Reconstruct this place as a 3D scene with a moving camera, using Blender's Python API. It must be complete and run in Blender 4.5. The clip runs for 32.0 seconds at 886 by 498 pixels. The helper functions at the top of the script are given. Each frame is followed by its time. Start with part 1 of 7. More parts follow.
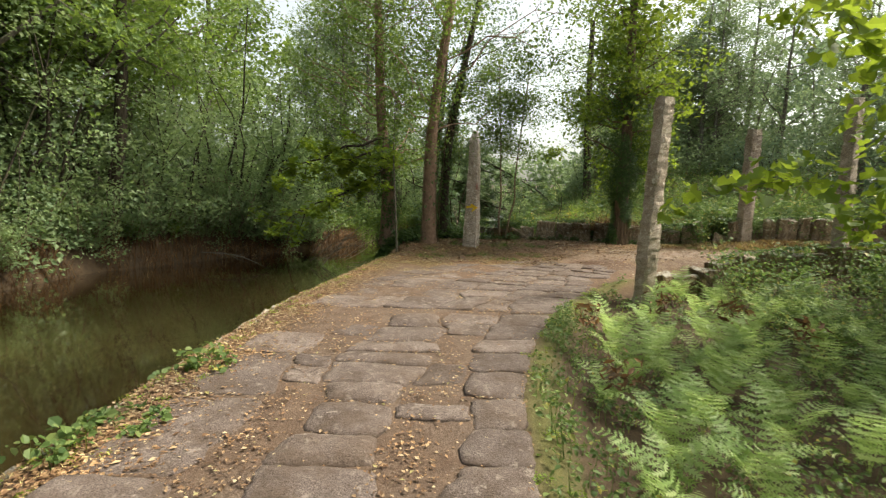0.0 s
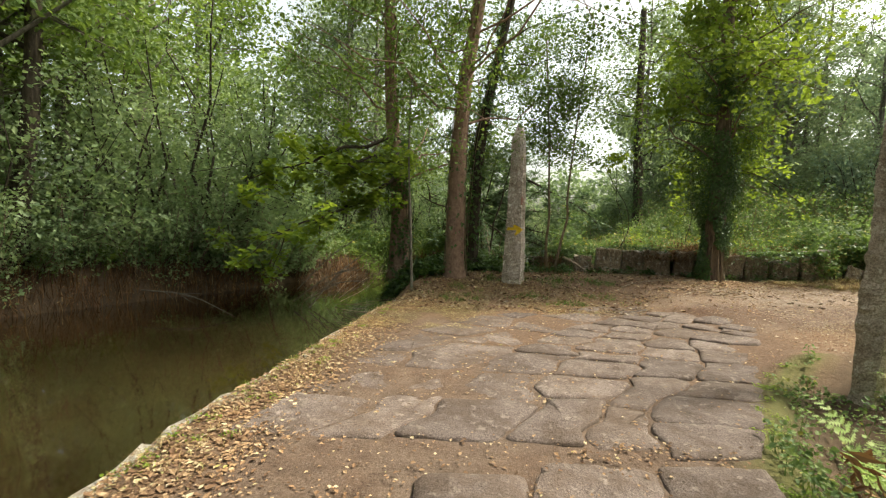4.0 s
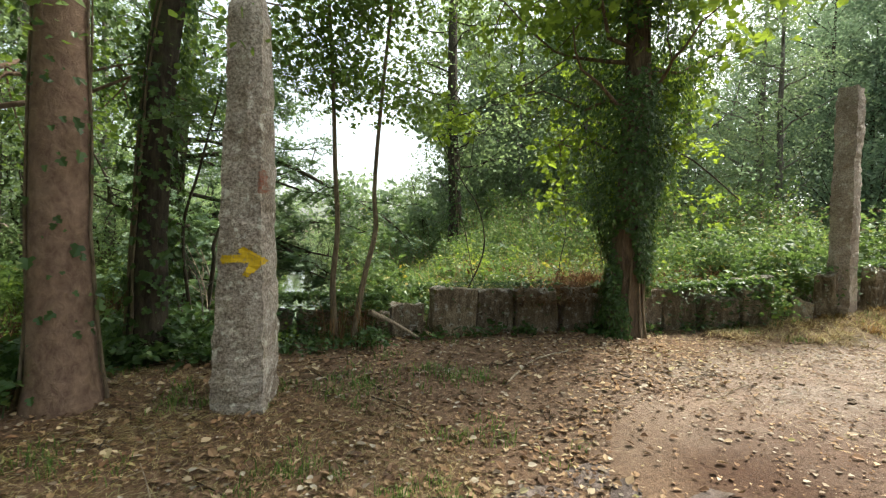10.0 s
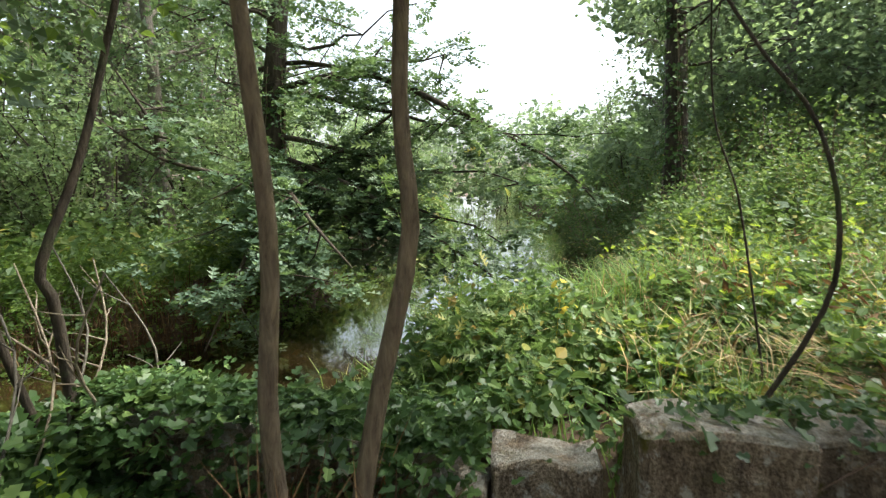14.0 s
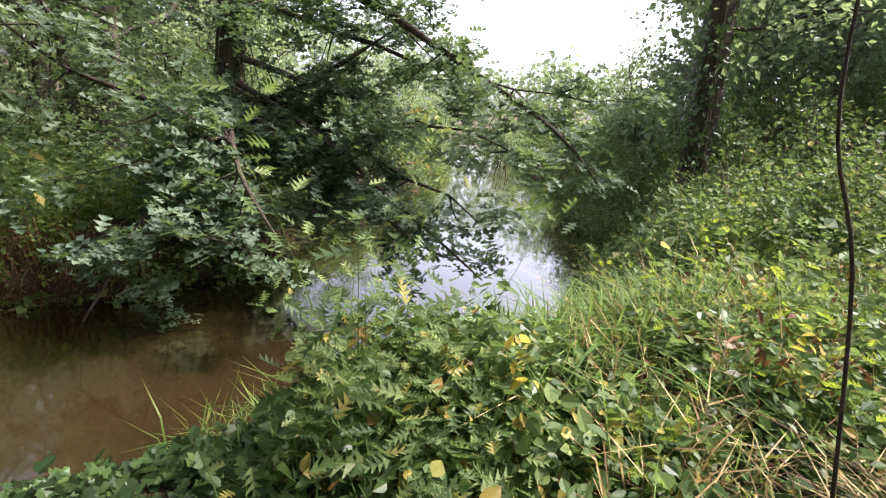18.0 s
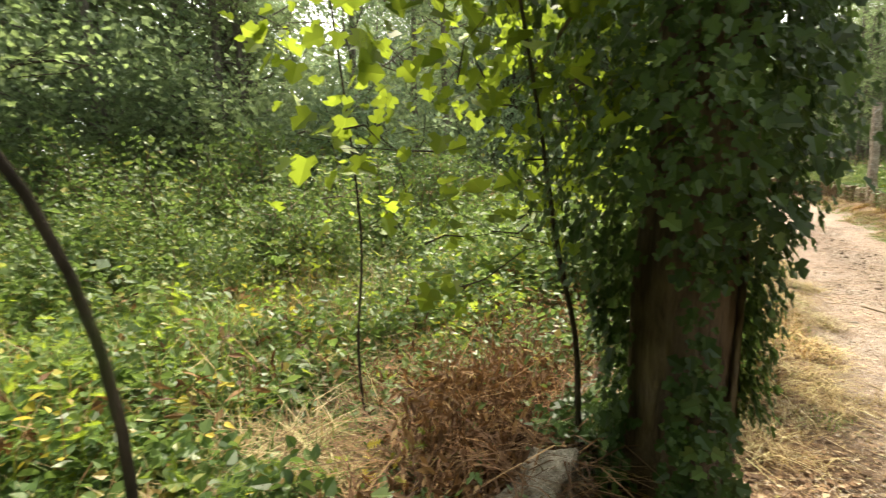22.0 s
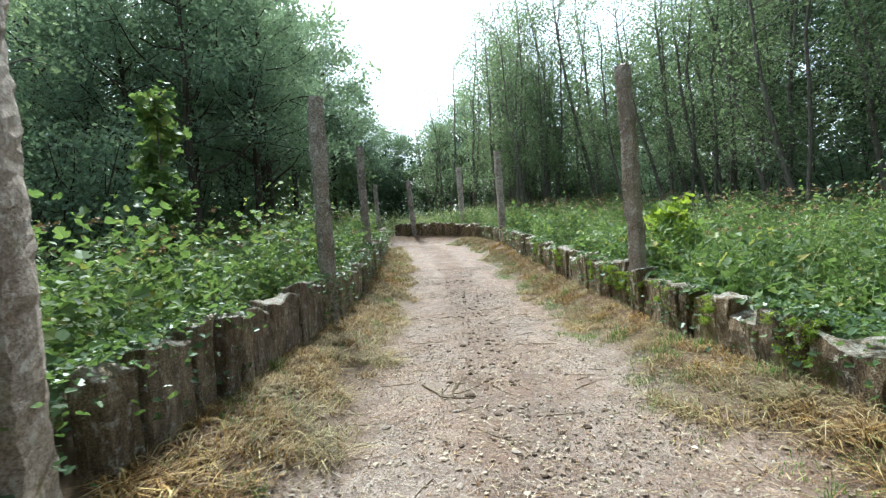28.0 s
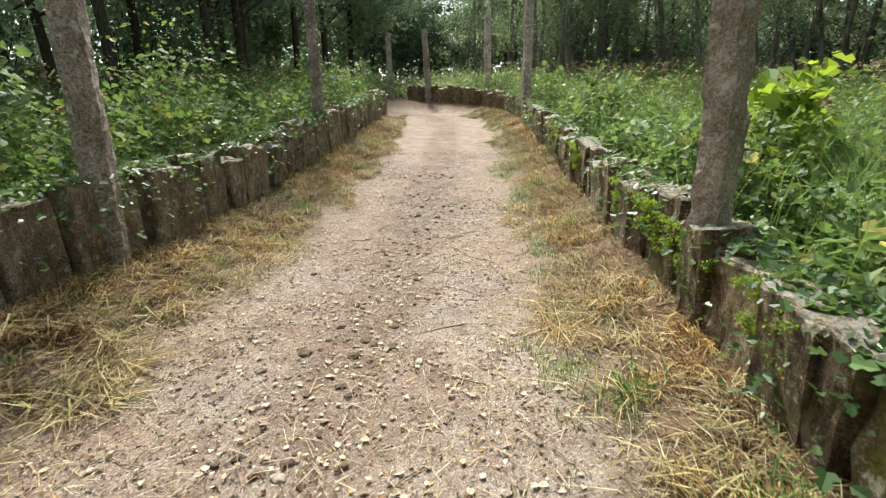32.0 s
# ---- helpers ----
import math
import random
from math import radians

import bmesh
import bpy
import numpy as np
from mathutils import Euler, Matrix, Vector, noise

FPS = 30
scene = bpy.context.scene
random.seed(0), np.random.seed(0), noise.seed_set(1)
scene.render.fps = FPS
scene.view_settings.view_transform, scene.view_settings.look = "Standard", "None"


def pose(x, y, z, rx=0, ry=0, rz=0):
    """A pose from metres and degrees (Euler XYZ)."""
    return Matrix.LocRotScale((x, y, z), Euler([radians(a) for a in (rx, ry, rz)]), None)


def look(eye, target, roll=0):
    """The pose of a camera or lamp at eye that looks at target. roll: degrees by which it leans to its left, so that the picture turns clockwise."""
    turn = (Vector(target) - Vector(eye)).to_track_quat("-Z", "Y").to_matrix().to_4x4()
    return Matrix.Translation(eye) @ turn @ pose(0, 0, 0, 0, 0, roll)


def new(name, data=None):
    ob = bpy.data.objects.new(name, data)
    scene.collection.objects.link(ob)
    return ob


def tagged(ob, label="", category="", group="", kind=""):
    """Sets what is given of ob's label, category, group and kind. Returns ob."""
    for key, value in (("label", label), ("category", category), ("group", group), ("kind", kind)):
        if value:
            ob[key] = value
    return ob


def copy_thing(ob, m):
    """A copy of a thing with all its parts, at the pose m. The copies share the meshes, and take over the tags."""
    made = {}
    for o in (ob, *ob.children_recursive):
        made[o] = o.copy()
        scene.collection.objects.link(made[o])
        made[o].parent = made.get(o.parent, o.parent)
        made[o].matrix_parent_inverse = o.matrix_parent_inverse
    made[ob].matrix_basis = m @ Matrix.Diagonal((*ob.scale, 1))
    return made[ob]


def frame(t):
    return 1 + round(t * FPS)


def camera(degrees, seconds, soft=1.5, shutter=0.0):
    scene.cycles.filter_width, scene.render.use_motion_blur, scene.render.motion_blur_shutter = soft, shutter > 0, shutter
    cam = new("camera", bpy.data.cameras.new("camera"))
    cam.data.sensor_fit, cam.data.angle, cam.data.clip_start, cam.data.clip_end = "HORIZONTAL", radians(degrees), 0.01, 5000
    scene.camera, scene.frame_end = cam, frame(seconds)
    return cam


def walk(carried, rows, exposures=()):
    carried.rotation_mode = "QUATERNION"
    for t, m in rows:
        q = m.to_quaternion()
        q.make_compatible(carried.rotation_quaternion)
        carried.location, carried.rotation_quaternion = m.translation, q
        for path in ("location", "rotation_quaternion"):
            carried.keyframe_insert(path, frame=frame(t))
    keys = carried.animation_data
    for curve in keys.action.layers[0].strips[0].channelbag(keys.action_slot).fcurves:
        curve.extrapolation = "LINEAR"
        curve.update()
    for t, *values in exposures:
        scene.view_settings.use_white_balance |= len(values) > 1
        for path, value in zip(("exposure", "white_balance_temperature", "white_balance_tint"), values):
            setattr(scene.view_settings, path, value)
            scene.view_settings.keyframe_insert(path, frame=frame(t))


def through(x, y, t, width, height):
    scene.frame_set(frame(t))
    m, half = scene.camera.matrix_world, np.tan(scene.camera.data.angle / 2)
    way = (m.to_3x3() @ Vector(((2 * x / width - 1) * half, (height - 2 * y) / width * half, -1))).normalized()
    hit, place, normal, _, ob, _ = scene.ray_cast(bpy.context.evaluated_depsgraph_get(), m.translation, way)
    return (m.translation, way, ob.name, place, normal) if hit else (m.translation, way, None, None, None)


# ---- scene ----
cam = camera(84.4, 32.0, soft=1.2, shutter=0.2)
PATH = [
    (0, (-0.529, -2.661, 1.707), (-0.55, -0.676, 1.465), 1.8),
    (0.5, (-0.556, -2.244, 1.671), (-0.759, -0.265, 1.463), 0.9),
    (1, (-0.571, -1.851, 1.679), (-0.841, 0.122, 1.503), 0.8),
    (1.5, (-0.607, -1.437, 1.662), (-0.903, 0.532, 1.474), 1.6),
    (2, (-0.685, -0.987, 1.6), (-1.0, 0.976, 1.382), 2.0),
    (2.5, (-0.805, -0.53, 1.589), (-1.136, 1.426, 1.333), 2.0),
    (3, (-0.954, -0.096, 1.583), (-1.197, 1.88, 1.397), 1.5),
    (3.5, (-1.056, 0.41, 1.533), (-1.111, 2.405, 1.4), 2.0),
    (5.5, (-1.011, 2.598, 1.579), (-1.216, 4.571, 1.331), 1.2),
    (6, (-0.952, 3.07, 1.598), (-1.347, 5.016, 1.362), -0.4),
    (6.5, (-0.877, 3.502, 1.6), (-1.281, 5.453, 1.428), -1.2),
    (7, (-0.835, 3.979, 1.555), (-1.068, 5.964, 1.497), -1.0),
    (7.5, (-0.699, 4.47, 1.535), (-0.724, 6.47, 1.548), 0.2),
    (8, (-0.565, 4.993, 1.534), (-0.367, 6.983, 1.53), 1.3),
    (8.5, (-0.408, 5.518, 1.518), (0.046, 7.465, 1.453), 1.1),
    (9, (-0.24, 5.965, 1.515), (0.366, 7.869, 1.434), 1.2),
    (9.5, (-0.126, 6.437, 1.501), (0.603, 8.298, 1.446), 1.4),
    (10, (0.029, 6.948, 1.458), (0.807, 8.79, 1.403), 1.4),
    (10.5, (0.17, 7.441, 1.468), (1.05, 9.236, 1.406), 1.4),
    (11, (0.271, 7.951, 1.47), (1.244, 9.698, 1.43), 0.8),
    (11.5, (0.341, 8.453, 1.471), (1.198, 10.259, 1.4), 0.1),
    (12, (0.462, 8.898, 1.472), (1.197, 10.755, 1.352), -0.1),
    (12.5, (0.677, 9.333, 1.501), (1.226, 11.25, 1.345), -0.0),
    (13, (0.909, 9.805, 1.47), (1.248, 11.766, 1.265), 0.1),
    (13.5, (1.191, 10.28, 1.538), (1.383, 12.256, 1.294), 0.0),
    (14, (1.506, 10.742, 1.691), (1.518, 12.716, 1.372), -0.7),
    (14.5, (1.707, 11.154, 1.721), (1.536, 13.12, 1.393), 0.7),
    (16.5, (1.945, 11.762, 1.8), (1.857, 13.723, 1.42), 4.4),
    (17, (1.902, 11.817, 1.806), (1.945, 13.77, 1.376), 5.3),
    (17.5, (1.865, 11.859, 1.821), (1.91, 13.796, 1.325), 5.8),
    (18, (1.857, 11.875, 1.825), (1.897, 13.803, 1.293), 6.3),
    (18.5, (1.865, 11.874, 1.828), (2.092, 13.8, 1.337), 7.3),
    (19, (1.883, 11.869, 1.828), (2.389, 13.758, 1.409), 7.8),
    (19.5, (1.933, 11.87, 1.845), (2.672, 13.688, 1.463), 7.4),
    (20, (1.978, 11.87, 1.853), (2.946, 13.583, 1.498), 7.0),
    (20.5, (2.043, 11.852, 1.866), (3.262, 13.402, 1.533), 5.9),
    (21, (2.127, 11.82, 1.871), (3.597, 13.145, 1.582), 4.2),
    (21.5, (2.26, 11.77, 1.843), (3.939, 12.83, 1.604), 1.1),
    (22, (2.432, 11.71, 1.807), (4.277, 12.452, 1.591), -1.0),
    (22.5, (2.686, 11.617, 1.779), (4.659, 11.825, 1.529), 1.0),
    (23, (2.794, 11.451, 1.756), (4.737, 11.067, 1.475), 0.1),
    (23.5, (2.874, 11.332, 1.762), (4.711, 10.616, 1.428), -1.3),
    (24, (3.068, 11.221, 1.766), (4.886, 10.441, 1.469), -1.8),
    (24.5, (3.237, 11.079, 1.744), (5.07, 10.319, 1.492), -1.7),
    (26.5, (4.326, 10.223, 1.71), (6.255, 9.715, 1.564), -3.6),
    (27, (4.696, 9.944, 1.698), (6.643, 9.511, 1.555), -4.0),
    (27.5, (5.056, 9.72, 1.717), (7.018, 9.355, 1.597), -4.5),
    (28, (5.484, 9.437, 1.7), (7.463, 9.15, 1.647), -4.6),
    (28.5, (5.888, 9.172, 1.662), (7.865, 8.875, 1.672), -3.5),
    (29, (6.18, 8.926, 1.682), (8.154, 8.609, 1.735), -1.5),
    (29.5, (6.508, 8.655, 1.683), (8.48, 8.327, 1.645), -0.6),
    (30, (6.927, 8.421, 1.682), (8.886, 8.06, 1.504), -1.5),
    (30.5, (7.333, 8.175, 1.702), (9.284, 7.832, 1.423), -1.4),
    (31, (7.763, 7.989, 1.724), (9.701, 7.742, 1.299), -0.6),
    (31.5, (8.227, 7.868, 1.758), (10.147, 7.714, 1.222), -1.5),
    (32, (8.69, 7.703, 1.758), (10.605, 7.629, 1.185), -1.2),
]
EXPOSURES = [(0, 1.22, 7050, 3), (3.5, 1.37, 7150, 2), (6, 1.52, 6950, -2), (7, 1.7, 6800, -5), (10, 1.65, 6500, 2), (12, 1.76, 6250, 6), (14, 1.9, 6250, 5), (17, 1.97, 6250, 25), (19, 1.93, 6450, 22), (21, 1.8, 7600, 11), (22.5, 2.02, 7200, 3), (24, 2.02, 6200, 1), (26.5, 1.45, 5600, 0), (28.5, 1.45, 5500, -1), (30, 1.35, 6200, 4), (32, 1.47, 6300, 2)]
walk(cam, [(t, look(eye, target, roll)) for t, eye, target, roll in PATH], EXPOSURES)

# ---- light ----
world = bpy.data.worlds.new("world")
scene.world = world
world.use_nodes = True
_wn, _wl = world.node_tree.nodes, world.node_tree.links
SUN_ELEV, SUN_AZ = 54.0, 80.0   # degrees above the horizon; degrees from +y towards +x
_sky = _wn.new("ShaderNodeTexSky")
_sky.sky_type = "NISHITA"
_sky.sun_disc = False
_sky.sun_elevation, _sky.sun_rotation = radians(SUN_ELEV), radians(SUN_AZ)
_sky.dust_density, _sky.air_density, _sky.ozone_density = 4.0, 1.0, 1.0
_pale = _wn.new("ShaderNodeHueSaturation")          # thin cloud whitens the sky
_pale.inputs["Saturation"].default_value = 0.42
_wl.new(_sky.outputs[0], _pale.inputs["Color"])
_wl.new(_pale.outputs[0], _wn["Background"].inputs[0])
_wn["Background"].inputs[1].default_value = 0.14
sun = new("sun", bpy.data.lights.new("sun", "SUN"))
sun.data.energy, sun.data.angle, sun.data.color = 2.8, radians(9), (1.0, 0.94, 0.84)
_d = Vector((math.sin(radians(SUN_AZ)) * math.cos(radians(SUN_ELEV)), math.cos(radians(SUN_AZ)) * math.cos(radians(SUN_ELEV)), math.sin(radians(SUN_ELEV))))
sun.matrix_world = look(_d * 60, (0, 0, 0))

# ---- materials ----
def material(name, rough=0.8, metal=0.0):
    m = bpy.data.materials.new(name)
    m.use_nodes = True
    b = m.node_tree.nodes["Principled BSDF"]
    b.inputs["Roughness"].default_value = rough
    b.inputs["Metallic"].default_value = metal
    b.inputs["Specular IOR Level"].default_value = 0.3
    return m, m.node_tree.nodes, m.node_tree.links, b


def noise_node(nodes, links, scale, detail=6.0, rough=0.6, vec=None, distort=0.0):
    n = nodes.new("ShaderNodeTexNoise")
    n.inputs["Scale"].default_value, n.inputs["Detail"].default_value = scale, detail
    n.inputs["Roughness"].default_value, n.inputs["Distortion"].default_value = rough, distort
    if vec is not None:
        links.new(vec, n.inputs["Vector"])
    return n.outputs["Fac"]


def ramp(nodes, links, fac, stops):
    r = nodes.new("ShaderNodeValToRGB")
    e = r.color_ramp.elements
    while len(e) < len(stops):
        e.new(0.5)
    for k, (p, c) in enumerate(stops):
        e[k].position, e[k].color = p, (*c, 1) if len(c) == 3 else c
    links.new(fac, r.inputs[0])
    return r.outputs[0]


def mix(nodes, links, fac, a, b, mode="MIX"):
    n = nodes.new("ShaderNodeMix")
    n.data_type, n.blend_type = "RGBA", mode
    if isinstance(fac, float):
        n.inputs[0].default_value = fac
    else:
        links.new(fac, n.inputs[0])
    for k, v in ((6, a), (7, b)):
        if isinstance(v, tuple):
            n.inputs[k].default_value = (*v, 1)
        else:
            links.new(v, n.inputs[k])
    return n.outputs[2]


def bump(nodes, links, b, fac, strength=0.5, dist=0.02):
    n = nodes.new("ShaderNodeBump")
    n.inputs["Strength"].default_value, n.inputs["Distance"].default_value = strength, dist
    links.new(fac, n.inputs["Height"])
    links.new(n.outputs[0], b.inputs["Normal"])


def world_pos(nodes):
    return nodes.new("ShaderNodeNewGeometry").outputs["Position"]


def stone_material(name, light, dark, lichen, moss=0.0, grain=90.0, streak=0.0, dirt=0.0, cap=0.0):
    """Granite: speckle, broad stains, lichen and moss."""
    m, n, l, b = material(name, 0.92)
    p = world_pos(n)
    base = ramp(n, l, noise_node(n, l, grain, 4, 0.8, p), [(0.38, dark), (0.5, tuple((x + y) / 2 for x, y in zip(light, dark))), (0.6, light)])
    stain = ramp(n, l, noise_node(n, l, 2.7, 5, 0.65, p), [(0.36, (0.62, 0.58, 0.53)), (0.6, (1.08, 1.08, 1.08))])
    c = mix(n, l, 1.0, base, stain, "MULTIPLY")
    if streak:          # rain streaks down the face
        mp = n.new("ShaderNodeMapping")
        mp.inputs["Scale"].default_value = (1, 1, 0.3)
        l.new(p, mp.inputs[0])
        c = mix(n, l, streak, c, mix(n, l, 1.0, c, ramp(n, l, noise_node(n, l, 13, 8, 0.75, mp.outputs[0], 0.8), [(0.36, (0.20, 0.15, 0.10)), (0.52, (0.85, 0.74, 0.60)), (0.66, (1.5, 1.42, 1.28))]), "MULTIPLY"))
    li = ramp(n, l, noise_node(n, l, 14, 6, 0.7, p), [(0.56, (0, 0, 0)), (0.64, (1, 1, 1))])
    c = mix(n, l, li, c, lichen)
    if moss:
        mo = ramp(n, l, noise_node(n, l, 4.0, 6, 0.7, p), [(0.66 - 0.3 * moss, (0, 0, 0)), (0.76 - 0.3 * moss, (1, 1, 1))])
        c = mix(n, l, mo, c, mix(n, l, noise_node(n, l, 60, 3, 0.6, p), (0.06, 0.062, 0.016), (0.23, 0.20, 0.045)))
    if cap:             # pale crust of lichen on the weathered tops
        nz = n.new("ShaderNodeSeparateXYZ")
        l.new(n.new("ShaderNodeNewGeometry").outputs["True Normal"], nz.inputs[0])
        top = ramp(n, l, nz.outputs[2], [(0.45, (0, 0, 0)), (0.8, (1, 1, 1))])
        spots = ramp(n, l, noise_node(n, l, 9, 7, 0.75, p), [(0.40, (0, 0, 0)), (0.55, (cap, cap, cap))])
        c = mix(n, l, mix(n, l, 1.0, top, spots, "MULTIPLY"), c, ramp(n, l, noise_node(n, l, 70, 5, 0.8, p), [(0.35, (0.22, 0.20, 0.17)), (0.6, (0.62, 0.59, 0.53))]))
    if dirt:            # trodden earth spread over the stone
        c = mix(n, l, ramp(n, l, noise_node(n, l, 1.7, 8, 0.72, p, 0.4), [(0.47, (0, 0, 0)), (0.6, (dirt, dirt, dirt))]), c, ramp(n, l, noise_node(n, l, 50, 6, 0.75, p), [(0.3, (0.05, 0.034, 0.026)), (0.7, (0.16, 0.115, 0.09))]))
    rnd = n.new("ShaderNodeObjectInfo").outputs["Random"]
    c = mix(n, l, 1.0, c, ramp(n, l, rnd, [(0, (0.72, 0.70, 0.68)), (1, (1.1, 1.08, 1.04))]), "MULTIPLY")
    l.new(c, b.inputs["Base Color"])
    add = n.new("ShaderNodeMath")
    add.operation = "ADD"
    l.new(noise_node(n, l, 40, 6, 0.75, p), add.inputs[0])
    l.new(noise_node(n, l, 7, 4, 0.6, p), add.inputs[1])
    bump(n, l, b, add.outputs[0], 1.0 if streak else 0.8, 0.05 if streak else 0.025)
    return m


def leaf_material(name, stops, through=(0.27, 0.40, 0.09), amount=0.35, rough=0.55):
    """Leaves: each leaf its own green, shiny above, lit through from behind."""
    m, n, l, b = material(name, rough)
    g = n.new("ShaderNodeNewGeometry")
    c = ramp(n, l, g.outputs["Random Per Island"], stops)
    c = mix(n, l, 1.0, c, ramp(n, l, noise_node(n, l, 0.9, 3, 0.6, g.outputs["Position"]), [(0.3, (0.62, 0.68, 0.7)), (0.7, (1.18, 1.12, 0.95))]), "MULTIPLY")
    l.new(c, b.inputs["Base Color"])
    t = n.new("ShaderNodeBsdfTranslucent")
    l.new(mix(n, l, 0.55, c, through), t.inputs[0])
    s = n.new("ShaderNodeMixShader")
    s.inputs[0].default_value = amount
    l.new(b.outputs[0], s.inputs[1])
    l.new(t.outputs[0], s.inputs[2])
    l.new(s.outputs[0], n["Material Output"].inputs[0])
    return m


def bark_material(name, light, dark, scale=18.0, green=(0.07, 0.08, 0.035), moss=0.35, stretch=0.22):
    m, n, l, b = material(name, 0.95)
    p = world_pos(n)
    mp = n.new("ShaderNodeMapping")
    mp.inputs["Scale"].default_value = (1, 1, stretch)
    l.new(p, mp.inputs[0])
    v = noise_node(n, l, scale, 7, 0.7, mp.outputs[0], 0.4)
    c = ramp(n, l, v, [(0.35, dark), (0.65, light)])
    mo = ramp(n, l, noise_node(n, l, 3.0, 5, 0.7, p), [(0.7 - 0.35 * moss, (0, 0, 0)), (0.85 - 0.35 * moss, (1, 1, 1))])
    c = mix(n, l, mo, c, green)
    l.new(c, b.inputs["Base Color"])
    bump(n, l, b, v, 0.9, 0.03)
    return m


GRANITE = stone_material("granite", (0.59, 0.525, 0.475), (0.18, 0.148, 0.125), (0.64, 0.62, 0.57), 0.0, 48)
GRANITE_WARM = stone_material("granite_weathered", (0.58, 0.50, 0.435), (0.235, 0.19, 0.155), (0.60, 0.56, 0.50), 0.10, 60)
WALL_STONE = stone_material("wall_stone", (0.52, 0.455, 0.385), (0.17, 0.14, 0.11), (0.52, 0.49, 0.43), 0.22, 90, 0.8, cap=0.9)
WALL_STONE_MOSSY = stone_material("wall_stone_mossy", (0.40, 0.33, 0.245), (0.11, 0.085, 0.056), (0.54, 0.50, 0.41), 0.46, 90, 0.95, cap=1.0)
PAVING = stone_material("paving_stone", (0.235, 0.19, 0.178), (0.075, 0.056, 0.05), (0.26, 0.215, 0.195), 0.0, 110, 0.0, 0.75)
ALDER = bark_material("alder_bark", (0.30, 0.20, 0.145), (0.15, 0.092, 0.066), 14, moss=0.22, stretch=0.75)
DARK_BARK = bark_material("dark_bark", (0.09, 0.07, 0.05), (0.03, 0.024, 0.018), 22, moss=0.4)
GREY_BARK = bark_material("grey_bark", (0.21, 0.185, 0.155), (0.085, 0.072, 0.058), 20, moss=0.45)
TWIG = bark_material("twig", (0.26, 0.20, 0.13), (0.11, 0.08, 0.055), 40, moss=0.0)
IVY_BARK = bark_material("ivy_tree_bark", (0.20, 0.145, 0.095), (0.06, 0.042, 0.03), 20, moss=0.15)
DRY_TWIG = bark_material("dry_twig", (0.42, 0.35, 0.26), (0.2, 0.15, 0.11), 40, moss=0.0)
LEAF_WILLOW = leaf_material("willow_leaf", [(0, (0.11, 0.175, 0.10)), (0.5, (0.19, 0.275, 0.15)), (1, (0.32, 0.40, 0.24))], (0.40, 0.51, 0.17), 0.5)
LEAF_ALDER = leaf_material("alder_leaf", [(0, (0.065, 0.115, 0.032)), (0.6, (0.115, 0.19, 0.05)), (1, (0.20, 0.28, 0.08))], (0.34, 0.46, 0.06), 0.4)
LEAF_OAK = leaf_material("oak_leaf", [(0, (0.055, 0.095, 0.058)), (0.6, (0.10, 0.155, 0.10)), (1, (0.20, 0.26, 0.18))], amount=0.34)
LEAF_IVY = leaf_material("ivy_leaf", [(0, (0.026, 0.055, 0.02)), (0.6, (0.054, 0.105, 0.036)), (0.9, (0.095, 0.16, 0.054)), (1, (0.17, 0.25, 0.085))], amount=0.28, rough=0.4)
LEAF_BRIGHT = leaf_material("maple_leaf", [(0, (0.08, 0.15, 0.02)), (0.6, (0.15, 0.24, 0.035)), (1, (0.26, 0.34, 0.06))], (0.45, 0.55, 0.05), 0.5)
LEAF_SYCAMORE = leaf_material("sycamore_leaf", [(0, (0.045, 0.095, 0.018)), (0.6, (0.09, 0.165, 0.03)), (1, (0.19, 0.27, 0.05))], (0.42, 0.52, 0.05), 0.45)
LEAF_NETTLE = leaf_material("nettle_leaf", [(0, (0.04, 0.08, 0.026)), (0.55, (0.105, 0.165, 0.056)), (0.9, (0.20, 0.255, 0.095)), (1, (0.40, 0.33, 0.08))])
LEAF_BRAMBLE = leaf_material("bramble_leaf", [(0, (0.035, 0.075, 0.022)), (0.5, (0.075, 0.135, 0.04)), (0.88, (0.15, 0.22, 0.07)), (0.95, (0.36, 0.30, 0.07)), (1, (0.22, 0.12, 0.05))], rough=0.42)
LEAF_YELLOW = leaf_material("yellow_leaf", [(0, (0.22, 0.25, 0.03)), (0.5, (0.45, 0.38, 0.05)), (1, (0.62, 0.50, 0.10))], (0.6, 0.5, 0.08), 0.4)
LEAF_MEADOW = leaf_material("meadow_leaf", [(0, (0.13, 0.18, 0.07)), (0.6, (0.25, 0.30, 0.14)), (1, (0.40, 0.42, 0.24))], (0.38, 0.45, 0.15), 0.4)
LEAF_FERN = leaf_material("fern_leaf", [(0, (0.14, 0.24, 0.075)), (0.5, (0.29, 0.42, 0.16)), (1, (0.48, 0.58, 0.32))], (0.46, 0.58, 0.16), 0.5)
# Two tones of one dark foliage; the second has the wood's shade mixed in.
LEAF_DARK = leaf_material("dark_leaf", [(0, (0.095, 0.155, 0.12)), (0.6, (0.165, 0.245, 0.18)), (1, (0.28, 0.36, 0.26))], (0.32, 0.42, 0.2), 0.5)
LEAF_DARK_SHADED = leaf_material("dark_leaf_shaded", [(0, (0.045, 0.085, 0.055)), (0.6, (0.085, 0.135, 0.09)), (1, (0.16, 0.22, 0.14))], (0.2, 0.3, 0.12), 0.35)
LEAF_POPLAR = leaf_material("poplar_leaf", [(0, (0.11, 0.165, 0.10)), (0.6, (0.185, 0.25, 0.15)), (1, (0.30, 0.37, 0.23))], (0.34, 0.44, 0.18), 0.45)
